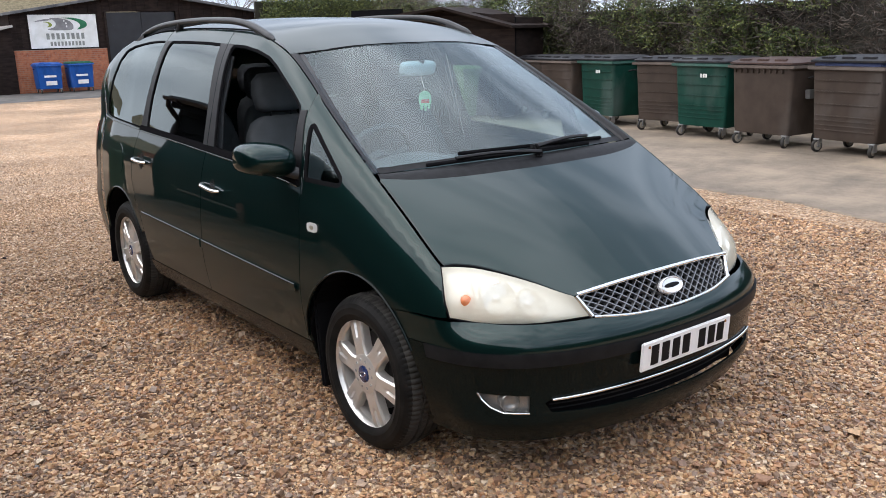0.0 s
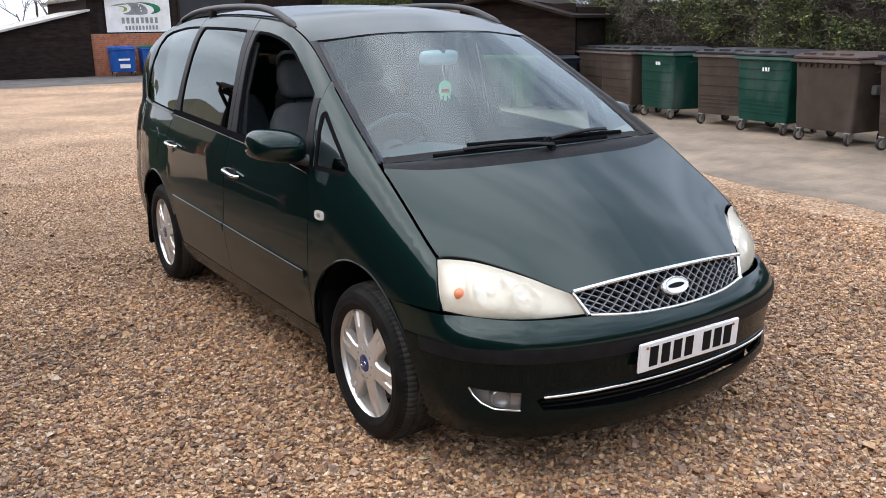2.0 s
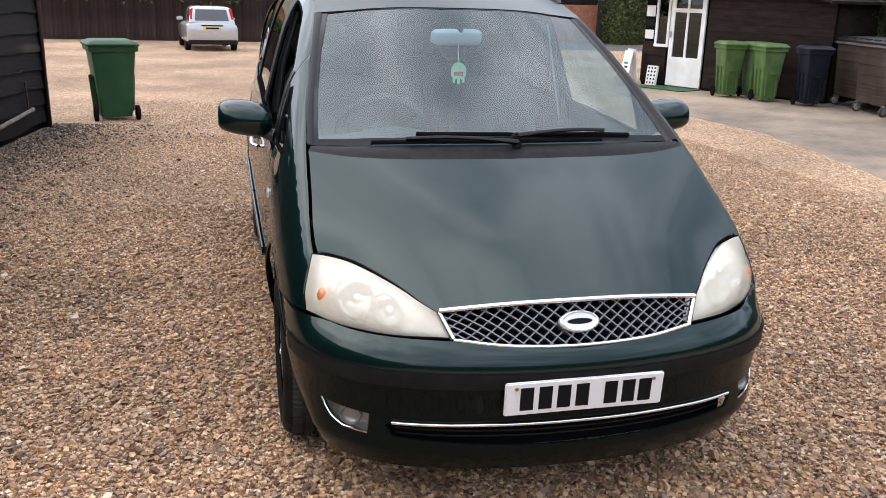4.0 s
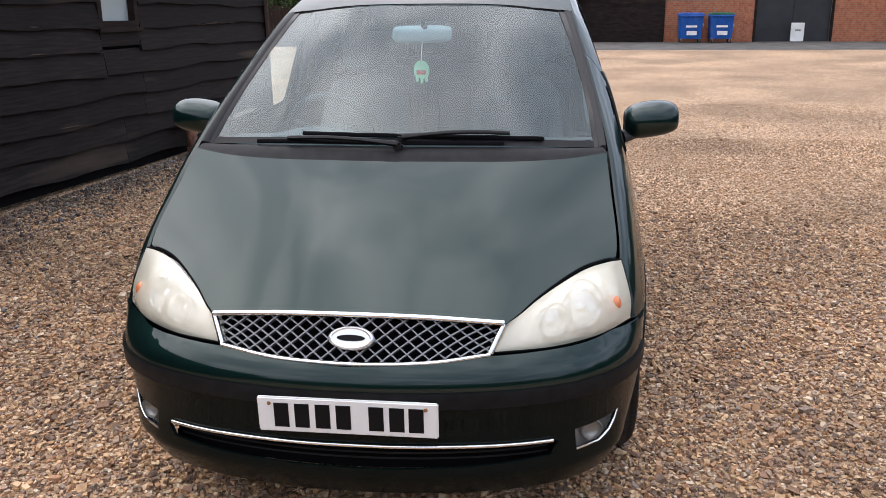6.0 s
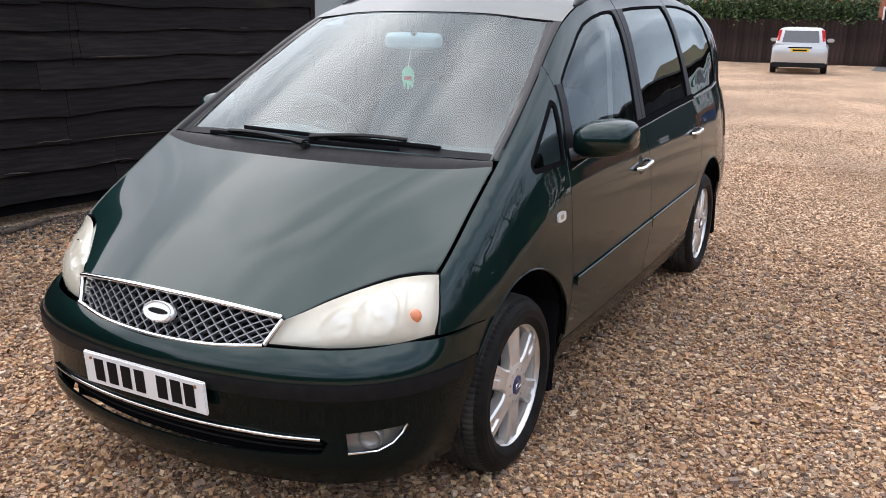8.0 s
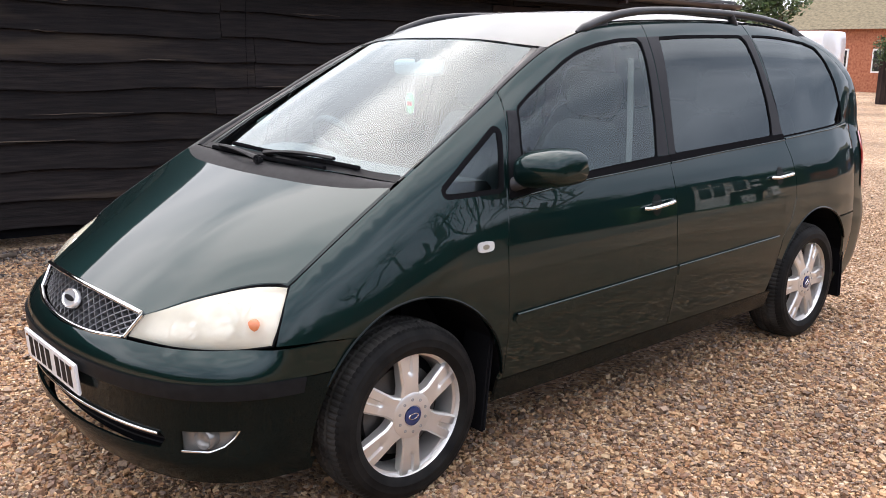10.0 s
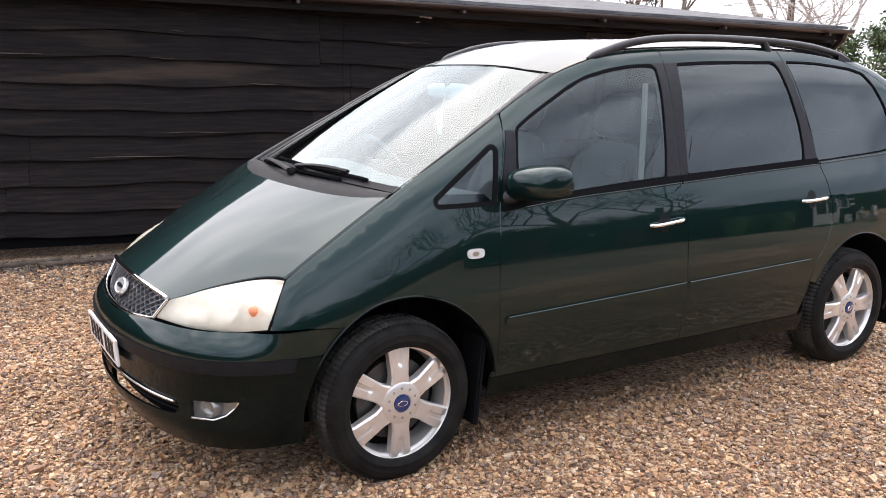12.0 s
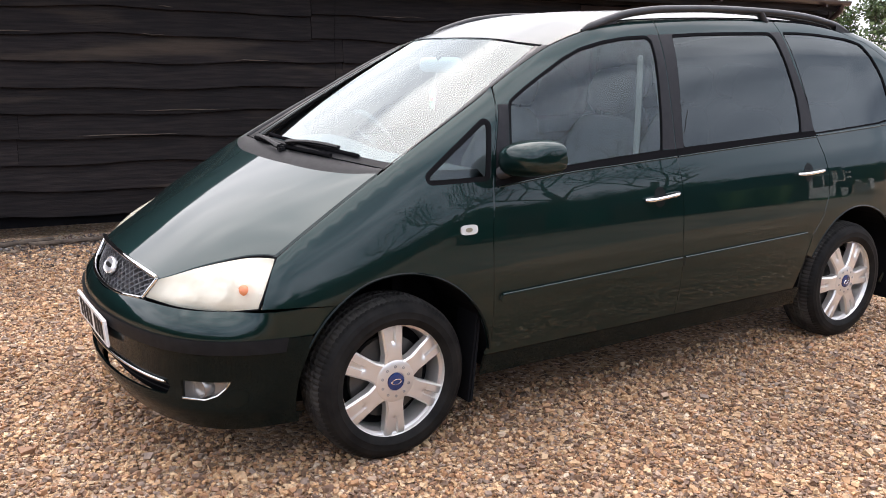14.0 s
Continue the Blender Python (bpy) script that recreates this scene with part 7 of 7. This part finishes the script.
        ob.rotation_euler = (0, radians(60 * k), 0)
    bm = bmesh.new()
    ring(bm, [(0.078, -0.02), (0.077, 0.002), (0.070, 0.006), (0.036, 0.009), (0.034, 0.006), (0.001, 0.006)], 36, turn_m)
    hub = part("hub", bm, ALLOY, wheel, "", 40)
    bm = bmesh.new()
    ring(bm, [(0.033, 0.004), (0.032, 0.011), (0.026, 0.013), (0.001, 0.014)], 28, turn_m)
    part("centre_cap", bm, mat("blue cap", (0.010, 0.030, 0.12), 0.15, 0, 0.8) if "blue cap" not in bpy.data.materials else bpy.data.materials["blue cap"], wheel, "blue centre cap", 50)
    bm = bmesh.new()
    ring(bm, [(0.021, 0.0135), (0.0195, 0.0155), (0.0175, 0.0155), (0.0165, 0.0135)], 24, turn_m @ Matrix.Diagonal((1.0, 0.5, 1, 1)))
    part("oval_mark", bm, CHROME, wheel)
    for k in range(10):
        a = 2 * math.pi * (k + 0.5) / 10
        bm = bmesh.new()
        ring(bm, [(0.0055, 0.004), (0.0055, 0.009), (0.003, 0.0095), (0.001, 0.006)], 8, Matrix.Translation((0.055 * math.cos(a), 0, 0.055 * math.sin(a))) @ turn_m)
        part("bolt", bm, STEEL, wheel)
    bm = bmesh.new()
    ring(bm, [(0.150, -0.085), (0.150, -0.062), (0.080, -0.060), (0.078, -0.040), (0.02, -0.04)], 36, turn_m)
    part("brake_disc", bm, mat("dull brake disc", (0.10, 0.095, 0.09), 0.5, 0.8) if "dull brake disc" not in bpy.data.materials else bpy.data.materials["dull brake disc"], wheel, "", 40)
    bm = bmesh.new()
    ring(bm, [(0.200, -0.10), (0.200, -0.115), (0.001, -0.115)], 32, turn_m)
    part("backing_plate", bm, DARK, wheel)
    for me in {ob.data for ob in (wheel, *wheel.children_recursive) if ob is not tyre}:
        me.transform(Matrix.Diagonal((1.075, 1.0, 1.075, 1.0)))
    return wheel


first = wheel_parts(car)
first.matrix_world = pose(1.42, 0.858, 0.318, 0, 1, 0)
for x, s, a in ((-1.42, 1, 31), (1.42, -1, 20), (-1.42, -1, 50)):
    copy_thing(first, pose(x, s * 0.858, 0.318, 0, a, 0 if s > 0 else 180))
for x in (1.42, -1.42):
    for s in (1, -1):
        bm = bmesh.new()
        rr, a0, a1 = 0.430, 0, 182
        steps = np.linspace(radians(a0), radians(a1), 26)
        rows = [[bm.verts.new((x + rr * math.cos(a), s * y, 0.315 + rr * math.sin(a))) for y in (0.55, min(side_y(x + rr * math.cos(a), 0.315 + rr * math.sin(a)), 0.88) - 0.012)] for a in steps]
        for p, q in zip(rows, rows[1:]):
            bm.faces.new((p[0], p[1], q[1], q[0]))
        bm.faces.new([r[0] for r in rows])
        part("arch_liner", bm, DARK, car)
    for s in (1, -1):
        x0 = 1.035 if x > 0 else -1.835
        bm = bmesh.new()
        box(bm, x0 - 0.012, x0 + 0.012, s * 0.79 - 0.075, s * 0.79 + 0.075, 0.15, 0.56 if x > 0 else 0.50, 0.008)
        bmesh.ops.transform(bm, matrix=Matrix.Translation((x0, 0, 0.5)) @ pose(0, 0, 0, 0, -6 if x > 0 else 6, 0) @ Matrix.Translation((-x0, 0, -0.5)), verts=bm.verts)
        part("mudflap", bm, RUBBER, car, "black rubber mudflap", 40)

# ---- car: floor, engine bay, cabin ----
boxed("floor_pan", (-2.12, 2.10, -0.62, 0.62, 0.215, 0.30), DARK, car)
for s in (1, -1):
    boxed("floor_pan", (-0.93, 0.93, s * 0.71 - 0.10, s * 0.71 + 0.10, 0.245, 0.31), DARK, car)
boxed("engine_bay", (1.50, 2.06, -0.545, 0.545, 0.302, 0.72), DARK, car)
boxed("bulkhead", (1.30, 1.34, -0.70, 0.70, 0.30, 1.02), DARK, car)
GREYPLASTIC = varied(mat("dark grey dashboard plastic", (0.035, 0.037, 0.04), 0.6), (0.028, 0.030, 0.033), (0.042, 0.045, 0.048), 20)
dash = grid("dashboard", lambda u, v: Vector((1.36 - 0.50 * v + 0.06 * (2 * u - 1) ** 2 * (v - 1), (2 * u - 1) * 0.74, 1.10 + 0.0 * v - 0.02 * v - (0.38 * max(0, v - 0.8) / 0.2) + 0.05 * math.exp(-(((2 * u - 1) + 0.5) / 0.25) ** 2) * math.sin(math.pi * min(v / 0.9, 1)))), 24, 16, GREYPLASTIC, car)
bm = bmesh.new()
loop = [(0.19 * math.cos(a), 0.19 * math.sin(a), 0) for a in np.linspace(0, 2 * math.pi, 37)]
tube(bm, loop, 0.016, 8)
for a in (0.3, math.pi - 0.3, -math.pi / 2):
    tube(bm, [(0.05 * math.cos(a), 0.05 * math.sin(a), -0.02), (0.18 * math.cos(a), 0.18 * math.sin(a), 0)], 0.018, 6)
ring(bm, [(0.07, -0.05), (0.07, -0.01), (0.05, 0.0), (0.001, 0.002)], 20)
wheel_ob = part("steering_wheel", bm, GREYPLASTIC, car, "", 50)
wheel_ob.matrix_world = Matrix.Translation((0.82, -0.38, 1.075)) @ Vector((-0.85, 0, 0.52)).to_track_quat("Z", "Y").to_matrix().to_4x4()


def cushion(loops, m=None):
    """A padded shape through level outlines of (x0, x1, half width, z, corner radius)."""
    bm = bmesh.new()
    loft(bm, [rrect(x0, x1, -w, w, z, r, 5) for x0, x1, w, z, r in loops])
    if m is not None:
        bmesh.ops.transform(bm, matrix=m, verts=bm.verts)
    return bm


def seat(x, y, w=0.50):
    """A cushion, a shaped back with side bolsters, and a headrest on two posts."""
    h = w / 2
    base = part("seat", cushion([(0.04, 0.46, h - 0.06, 0.44, 0.05), (0.0, 0.52, h - 0.01, 0.49, 0.07), (0.0, 0.53, h, 0.56, 0.08), (0.0, 0.51, h - 0.015, 0.615, 0.08), (0.05, 0.44, h - 0.08, 0.64, 0.08)], Matrix.Translation((x, y, 0))), FABRIC, car, "dark grey cloth seat", 60)
    lean_m = Matrix.Translation((x, y, 0.58)) @ pose(0, 0, 0, 0, -14, 0)
    part("backrest", cushion([(-0.05, 0.06, h - 0.05, 0.0, 0.05), (-0.07, 0.09, h - 0.01, 0.08, 0.06), (-0.07, 0.10, h, 0.25, 0.06), (-0.065, 0.085, h - 0.01, 0.45, 0.06), (-0.06, 0.07, h - 0.03, 0.58, 0.055), (-0.05, 0.055, h - 0.07, 0.65, 0.05), (-0.03, 0.03, h - 0.12, 0.675, 0.03)]), FABRIC, base, "", 60).matrix_world = lean_m
    for sd in (-1, 1):
        part("bolster", cushion([(0.0, 0.07, 0.025, 0.06, 0.02), (0.0, 0.125, 0.045, 0.14, 0.035), (0.0, 0.125, 0.045, 0.34, 0.035), (0.0, 0.07, 0.03, 0.50, 0.02)], Matrix.Translation((0, sd * (h - 0.055), 0))), FABRIC, base, "", 60).matrix_world = lean_m
        bm = bmesh.new()
        tube(bm, [(0, sd * 0.06, 0.64), (0.005, sd * 0.06, 0.74)], 0.006, 6)
        part("post", bm, BLACK, base, "", 50).matrix_world = lean_m
    part("headrest", cushion([(-0.03, 0.04, 0.10, 0.700, 0.03), (-0.045, 0.055, 0.135, 0.725, 0.04), (-0.05, 0.06, 0.145, 0.80, 0.045), (-0.045, 0.055, 0.135, 0.87, 0.045), (-0.02, 0.03, 0.10, 0.905, 0.025)]), FABRIC, base, "", 60).matrix_world = lean_m


for x, y in ((0.10, 0.38), (0.10, -0.40), (-0.85, 0.48), (-0.85, 0.0), (-0.85, -0.48), (-1.65, 0.32), (-1.65, -0.32)):
    seat(x, y, 0.50 if x > 0 else 0.44)
HEAD = mat("pale headlining", (0.32, 0.32, 0.30), 0.9)
grid("headlining", lambda u, v: roof_at(0.03 + 0.94 * u, 0.03 + 0.92 * v) + Vector((0, 0, -0.035)), 16, 20, HEAD, car)
for s in (1, -1):
    grid("door_lining", lambda u, v, s=s: Vector((0.95 - 1.85 * u, s * (0.80 - 0.02 * v), 0.32 + 0.72 * v)), 8, 4, GREYPLASTIC, car)
    bm = bmesh.new()
    tube(bm, [(-0.07, s * 0.66, 1.56), (-0.065, s * 0.745, 1.3), (-0.05, s * 0.79, 1.05)], 0.04, 8, 0.5)
    part("pillar_lining", bm, GREYPLASTIC, car, "", 60)
    if s < 0:
        continue
    bm = bmesh.new()
    tube(bm, [(0.03, s * 0.665, 1.53), (0.06, s * 0.70, 1.30), (0.10, s * 0.74, 1.02)], 0.013, 6, 0.15)
    part("seat_belt", bm, mat("grey belt webbing", (0.22, 0.22, 0.21), 0.8) if s > 0 else bpy.data.materials["grey belt webbing"], car, "", 60)
bm = bmesh.new()
rows = []
for dx, k in ((-0.022, 0.90), (-0.018, 0.97), (-0.008, 1.0), (0.006, 0.98), (0.016, 0.90), (0.022, 0.74), (0.025, 0.45)):
    rows.append([])
    for a in np.linspace(0, 2 * math.pi, 40, endpoint=False):
        c, d = math.cos(a), math.sin(a)
        rows[-1].append(bm.verts.new((dx, 0.130 * (0.2 + 0.8 * k) * math.copysign(abs(c) ** 0.32, c), 0.036 * k * math.copysign(abs(d) ** 0.45, d))))
for ra, rb in zip(rows, rows[1:]):
    for i in range(40):
        bm.faces.new((ra[i], ra[(i + 1) % 40], rb[(i + 1) % 40], rb[i]))
bm.faces.new(rows[0][::-1])
bm.faces.new(rows[-1])
rear_mirror = part("rear_view_mirror", bm, mat("pale mirror back", (0.42, 0.45, 0.44), 0.45), car, "pale grey rear-view mirror", 50)
rear_mirror.matrix_world = pose(0.675, -0.006, 1.478, 0, 10, 16)
bm = bmesh.new()
tube(bm, [(0.008, 0.006, 0.022), (0.012, 0.006, 0.050), (0.012, 0.006, 0.070)], 0.014, 8)
part("stalk", bm, BLACK, rear_mirror, "", 60)


# ---- things that hang in the car's cabin ----
toy = thing("air_freshener", "pale green card air freshener on a white string", "air freshener", pose(0.722, -0.006, 1.325, 0, 0, -10))
verts = []
outline_ = [(0.034 * math.cos(a), 0.012 + 0.034 * math.sin(a)) for a in np.linspace(0, math.pi, 14)] + [(-0.034, -0.014), (-0.026, -0.024), (-0.026, -0.046), (-0.016, -0.046), (-0.014, -0.028), (-0.006, -0.028), (-0.004, -0.052), (0.006, -0.052), (0.008, -0.028), (0.014, -0.030), (0.018, -0.044), (0.027, -0.044), (0.028, -0.022), (0.034, -0.012)]
n = len(outline_)
verts = [(0.002, y, z) for y, z in outline_] + [(-0.002, y, z) for y, z in outline_]
raw("card", verts, [list(range(n)), list(range(2 * n - 1, n - 1, -1))] + [(k, n + k, n + (k + 1) % n, (k + 1) % n) for k in range(n)], plastic("pale green card", (0.34, 0.62, 0.36)), toy)
boxed("red_patch", (0.0021, 0.0035, -0.022, 0.022, -0.014, 0.004), plastic("red print", (0.62, 0.10, 0.06)), toy)
bm = bmesh.new()
tube(bm, [(0, 0, 0.045), (-0.02, -0.004, 0.10), (-0.03, 0.0, 0.145)], 0.0012, 4)
part("string", bm, WHITE, toy)

# ---- loose gravel ----
PEBBLE = mat("gravel pebbles", (0.3, 0.2, 0.12), 0.62)


def pebble_colours(m, stops, dark=1.0):
    geo, ra = nd(m, "ShaderNodeNewGeometry"), nd(m, "ShaderNodeValToRGB")
    ra.color_ramp.interpolation = "CONSTANT"
    while len(ra.color_ramp.elements) < len(stops):
        ra.color_ramp.elements.new(0.5)
    for e, (p, c) in zip(ra.color_ramp.elements, stops):
        e.position, e.color = p, (*[v * dark for v in c], 1)
    ln(m, geo.outputs["Random Per Island"], ra.inputs["Fac"])
    co, no, mr, hs = nd(m, "ShaderNodeTexCoord"), nd(m, "ShaderNodeTexNoise", Scale=70.0, Detail=4.0), nd(m, "ShaderNodeMapRange"), nd(m, "ShaderNodeHueSaturation")
    mr.inputs["From Min"].default_value, mr.inputs["From Max"].default_value = 0.3, 0.7
    mr.inputs["To Min"].default_value, mr.inputs["To Max"].default_value = 0.7, 1.25
    ln(m, co.outputs["Object"], no.inputs["Vector"])
    ln(m, no.outputs["Fac"], mr.inputs["Value"])
    big, mb, mu = nd(m, "ShaderNodeTexNoise", Scale=0.7, Detail=4.0), nd(m, "ShaderNodeMapRange"), nd(m, "ShaderNodeMath")
    mb.inputs["From Min"].default_value, mb.inputs["From Max"].default_value, mb.inputs["To Min"].default_value, mb.inputs["To Max"].default_value = 0.30, 0.62, 0.66, 1.20
    mu.operation = "MULTIPLY"
    ln(m, co.outputs["Object"], big.inputs["Vector"])
    ln(m, big.outputs["Fac"], mb.inputs["Value"])
    ln(m, mb.outputs["Result"], mu.inputs[0])
    ln(m, mr.outputs["Result"], mu.inputs[1])
    ln(m, mu.outputs[0], hs.inputs["Value"])
    ln(m, ra.outputs["Color"], hs.inputs["Color"])
    ln(m, hs.outputs["Color"], shader(m).inputs["Base Color"])


STONES = ((0.0, (0.107, 0.06, 0.037)), (0.11, (0.349, 0.18, 0.088)), (0.24, (0.475, 0.275, 0.137)), (0.38, (0.233, 0.122, 0.071)), (0.49, (0.524, 0.335, 0.18)), (0.61, (0.339, 0.232, 0.160)), (0.71, (0.155, 0.094, 0.068)), (0.79, (0.601, 0.42, 0.248)), (0.88, (0.200, 0.148, 0.118)), (0.955, (0.60, 0.475, 0.345)))
pebble_colours(PEBBLE, [(p, tuple(0.84 * v + 0.16 * m_ for v, m_ in zip(c, (0.350, 0.225, 0.132)))) for p, c in STONES])
# Same stones lightened and pulled to a mean, for softer contrast far off.
EVENPEB = mat("evened far gravel", (0.36, 0.23, 0.13), 0.7)
pebble_colours(EVENPEB, [(p, tuple(0.42 * v + 0.58 * m_ for v, m_ in zip(c, (0.400, 0.255, 0.150)))) for p, c in STONES])
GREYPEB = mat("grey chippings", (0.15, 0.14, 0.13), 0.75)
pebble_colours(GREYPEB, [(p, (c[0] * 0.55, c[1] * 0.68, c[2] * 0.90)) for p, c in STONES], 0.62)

BOX_V = np.array([(x, y, z) for x in (-0.72, 0.72) for y in (-0.72, 0.72) for z in (-0.72, 0.72)])
BOX_F = np.array([(0, 1, 3), (0, 3, 2), (4, 6, 7), (4, 7, 5), (0, 4, 5), (0, 5, 1), (2, 3, 7), (2, 7, 6), (1, 5, 7), (1, 7, 3)])
OCT_V = np.array([(1, 0, 0), (-1, 0, 0), (0, 1, 0), (0, -1, 0), (0, 0, 1), (0, 0, -1)], float)
OCT_F = np.array([(0, 2, 4), (2, 1, 4), (1, 3, 4), (3, 0, 4), (2, 0, 5), (1, 2, 5), (3, 1, 5), (0, 3, 5)])


def pebbles(name, label, pos, size, material, seed, base_v, base_f, smooth=True):
    """One mesh of many small irregular stones, each lying as it fell."""
    g = np.random.default_rng(seed)
    n = len(pos)
    rad = size * np.exp(g.normal(0, 0.30, n))
    squash = np.stack([g.uniform(0.8, 1.25, n), g.uniform(0.6, 1.0, n), g.uniform(0.42, 0.72, n)], 1)
    shape = base_v[None] * (1 + g.uniform(-0.42, 0.42, (n, len(base_v), 3))) * squash[:, None]
    az, tl = g.uniform(0, 2 * np.pi, n), g.normal(0, 0.75, n)
    c, s_ = np.cos(tl), np.sin(tl)
    y, z = shape[..., 1] * c[:, None] - shape[..., 2] * s_[:, None], shape[..., 1] * s_[:, None] + shape[..., 2] * c[:, None]
    c, s_ = np.cos(az)[:, None], np.sin(az)[:, None]
    v = np.stack([shape[..., 0] * c - y * s_, shape[..., 0] * s_ + y * c, z], -1) * rad[:, None, None]
    v[..., 2] += (rad * 0.30 + g.uniform(0, 0.35, n) * rad)[:, None]
    v[..., :2] += pos[:, None, :]
    v = v.reshape(-1, 3)
    f = (base_f[None] + (np.arange(n) * len(base_v))[:, None, None]).reshape(-1, 3)
    me = bpy.data.meshes.new(name)
    me.vertices.add(len(v))
    me.vertices.foreach_set("co", v.ravel())
    me.loops.add(3 * len(f))
    me.loops.foreach_set("vertex_index", f.ravel().astype(np.int32))
    me.polygons.add(len(f))
    me.polygons.foreach_set("loop_start", np.arange(0, 3 * len(f), 3, dtype=np.int32))
    me.polygons.foreach_set("use_smooth", np.full(len(f), smooth))
    me.update(calc_edges=True)
    me.materials.append(material)
    return tagged(new(name, me), label, "gravel", kind="stuff")


g = np.random.default_rng(77)


def scatter(n, x0, x1, y0, y1):
    return np.stack([g.uniform(x0, x1, n), g.uniform(y0, y1, n)], 1)


pos = scatter(205000, -2.6, 4.4, -3.7, 4.3)
under = (np.abs(pos[:, 1]) < 0.55) & (pos[:, 0] < 1.9) & (pos[:, 0] > -2.2)
behind = (pos[:, 0] > 3.3) & (pos[:, 1] > -1.0)
d = np.maximum(-pos[:, 0] - 0.4, 0) * 0.44
pos = pos[~under & ~behind & (g.uniform(0, 1, len(pos)) > d)]
pebbles("gravel_stones", "loose golden and brown gravel stones round the car", pos, 0.0086, PEBBLE, 1, BOX_V, BOX_F, False)
far = np.concatenate([scatter(9000, -2.2, -0.4, -3.3, 4.6), scatter(42000, -6.0, -2.0, -3.3, 4.6), scatter(9000, -9.5, -6.0, -2.6, 5.2)])
far = far[(np.abs(far[:, 1]) > 0.7) | (far[:, 0] < -2.4)]
pebbles("gravel_stones", "loose golden and brown gravel stones behind the car", far, 0.0085, EVENPEB, 2, OCT_V, OCT_F, True)
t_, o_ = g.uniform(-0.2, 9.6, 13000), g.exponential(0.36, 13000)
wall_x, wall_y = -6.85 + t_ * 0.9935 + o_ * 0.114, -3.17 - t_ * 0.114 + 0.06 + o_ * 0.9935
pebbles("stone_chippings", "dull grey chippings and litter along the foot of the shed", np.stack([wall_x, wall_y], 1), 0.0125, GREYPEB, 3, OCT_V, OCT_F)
for x, y, a, l in ((1.9, -3.98, 8, 1.1), (1.4, -3.80, -3, 0.7), (-0.2, -3.80, 12, 0.5)):
    bm = bmesh.new()
    tube(bm, [(0, 0, 0.03), (l / 2, 0.02, 0.032), (l, 0.0, 0.03)], 0.018, 6)
    ob = part("stick", bm, BARK, None, "", 60)
    ob.matrix_world = pose(x, y, 0.0, 0, 0, a)
    tagged(ob, "weathered stick lying at the foot of the shed", "stick")
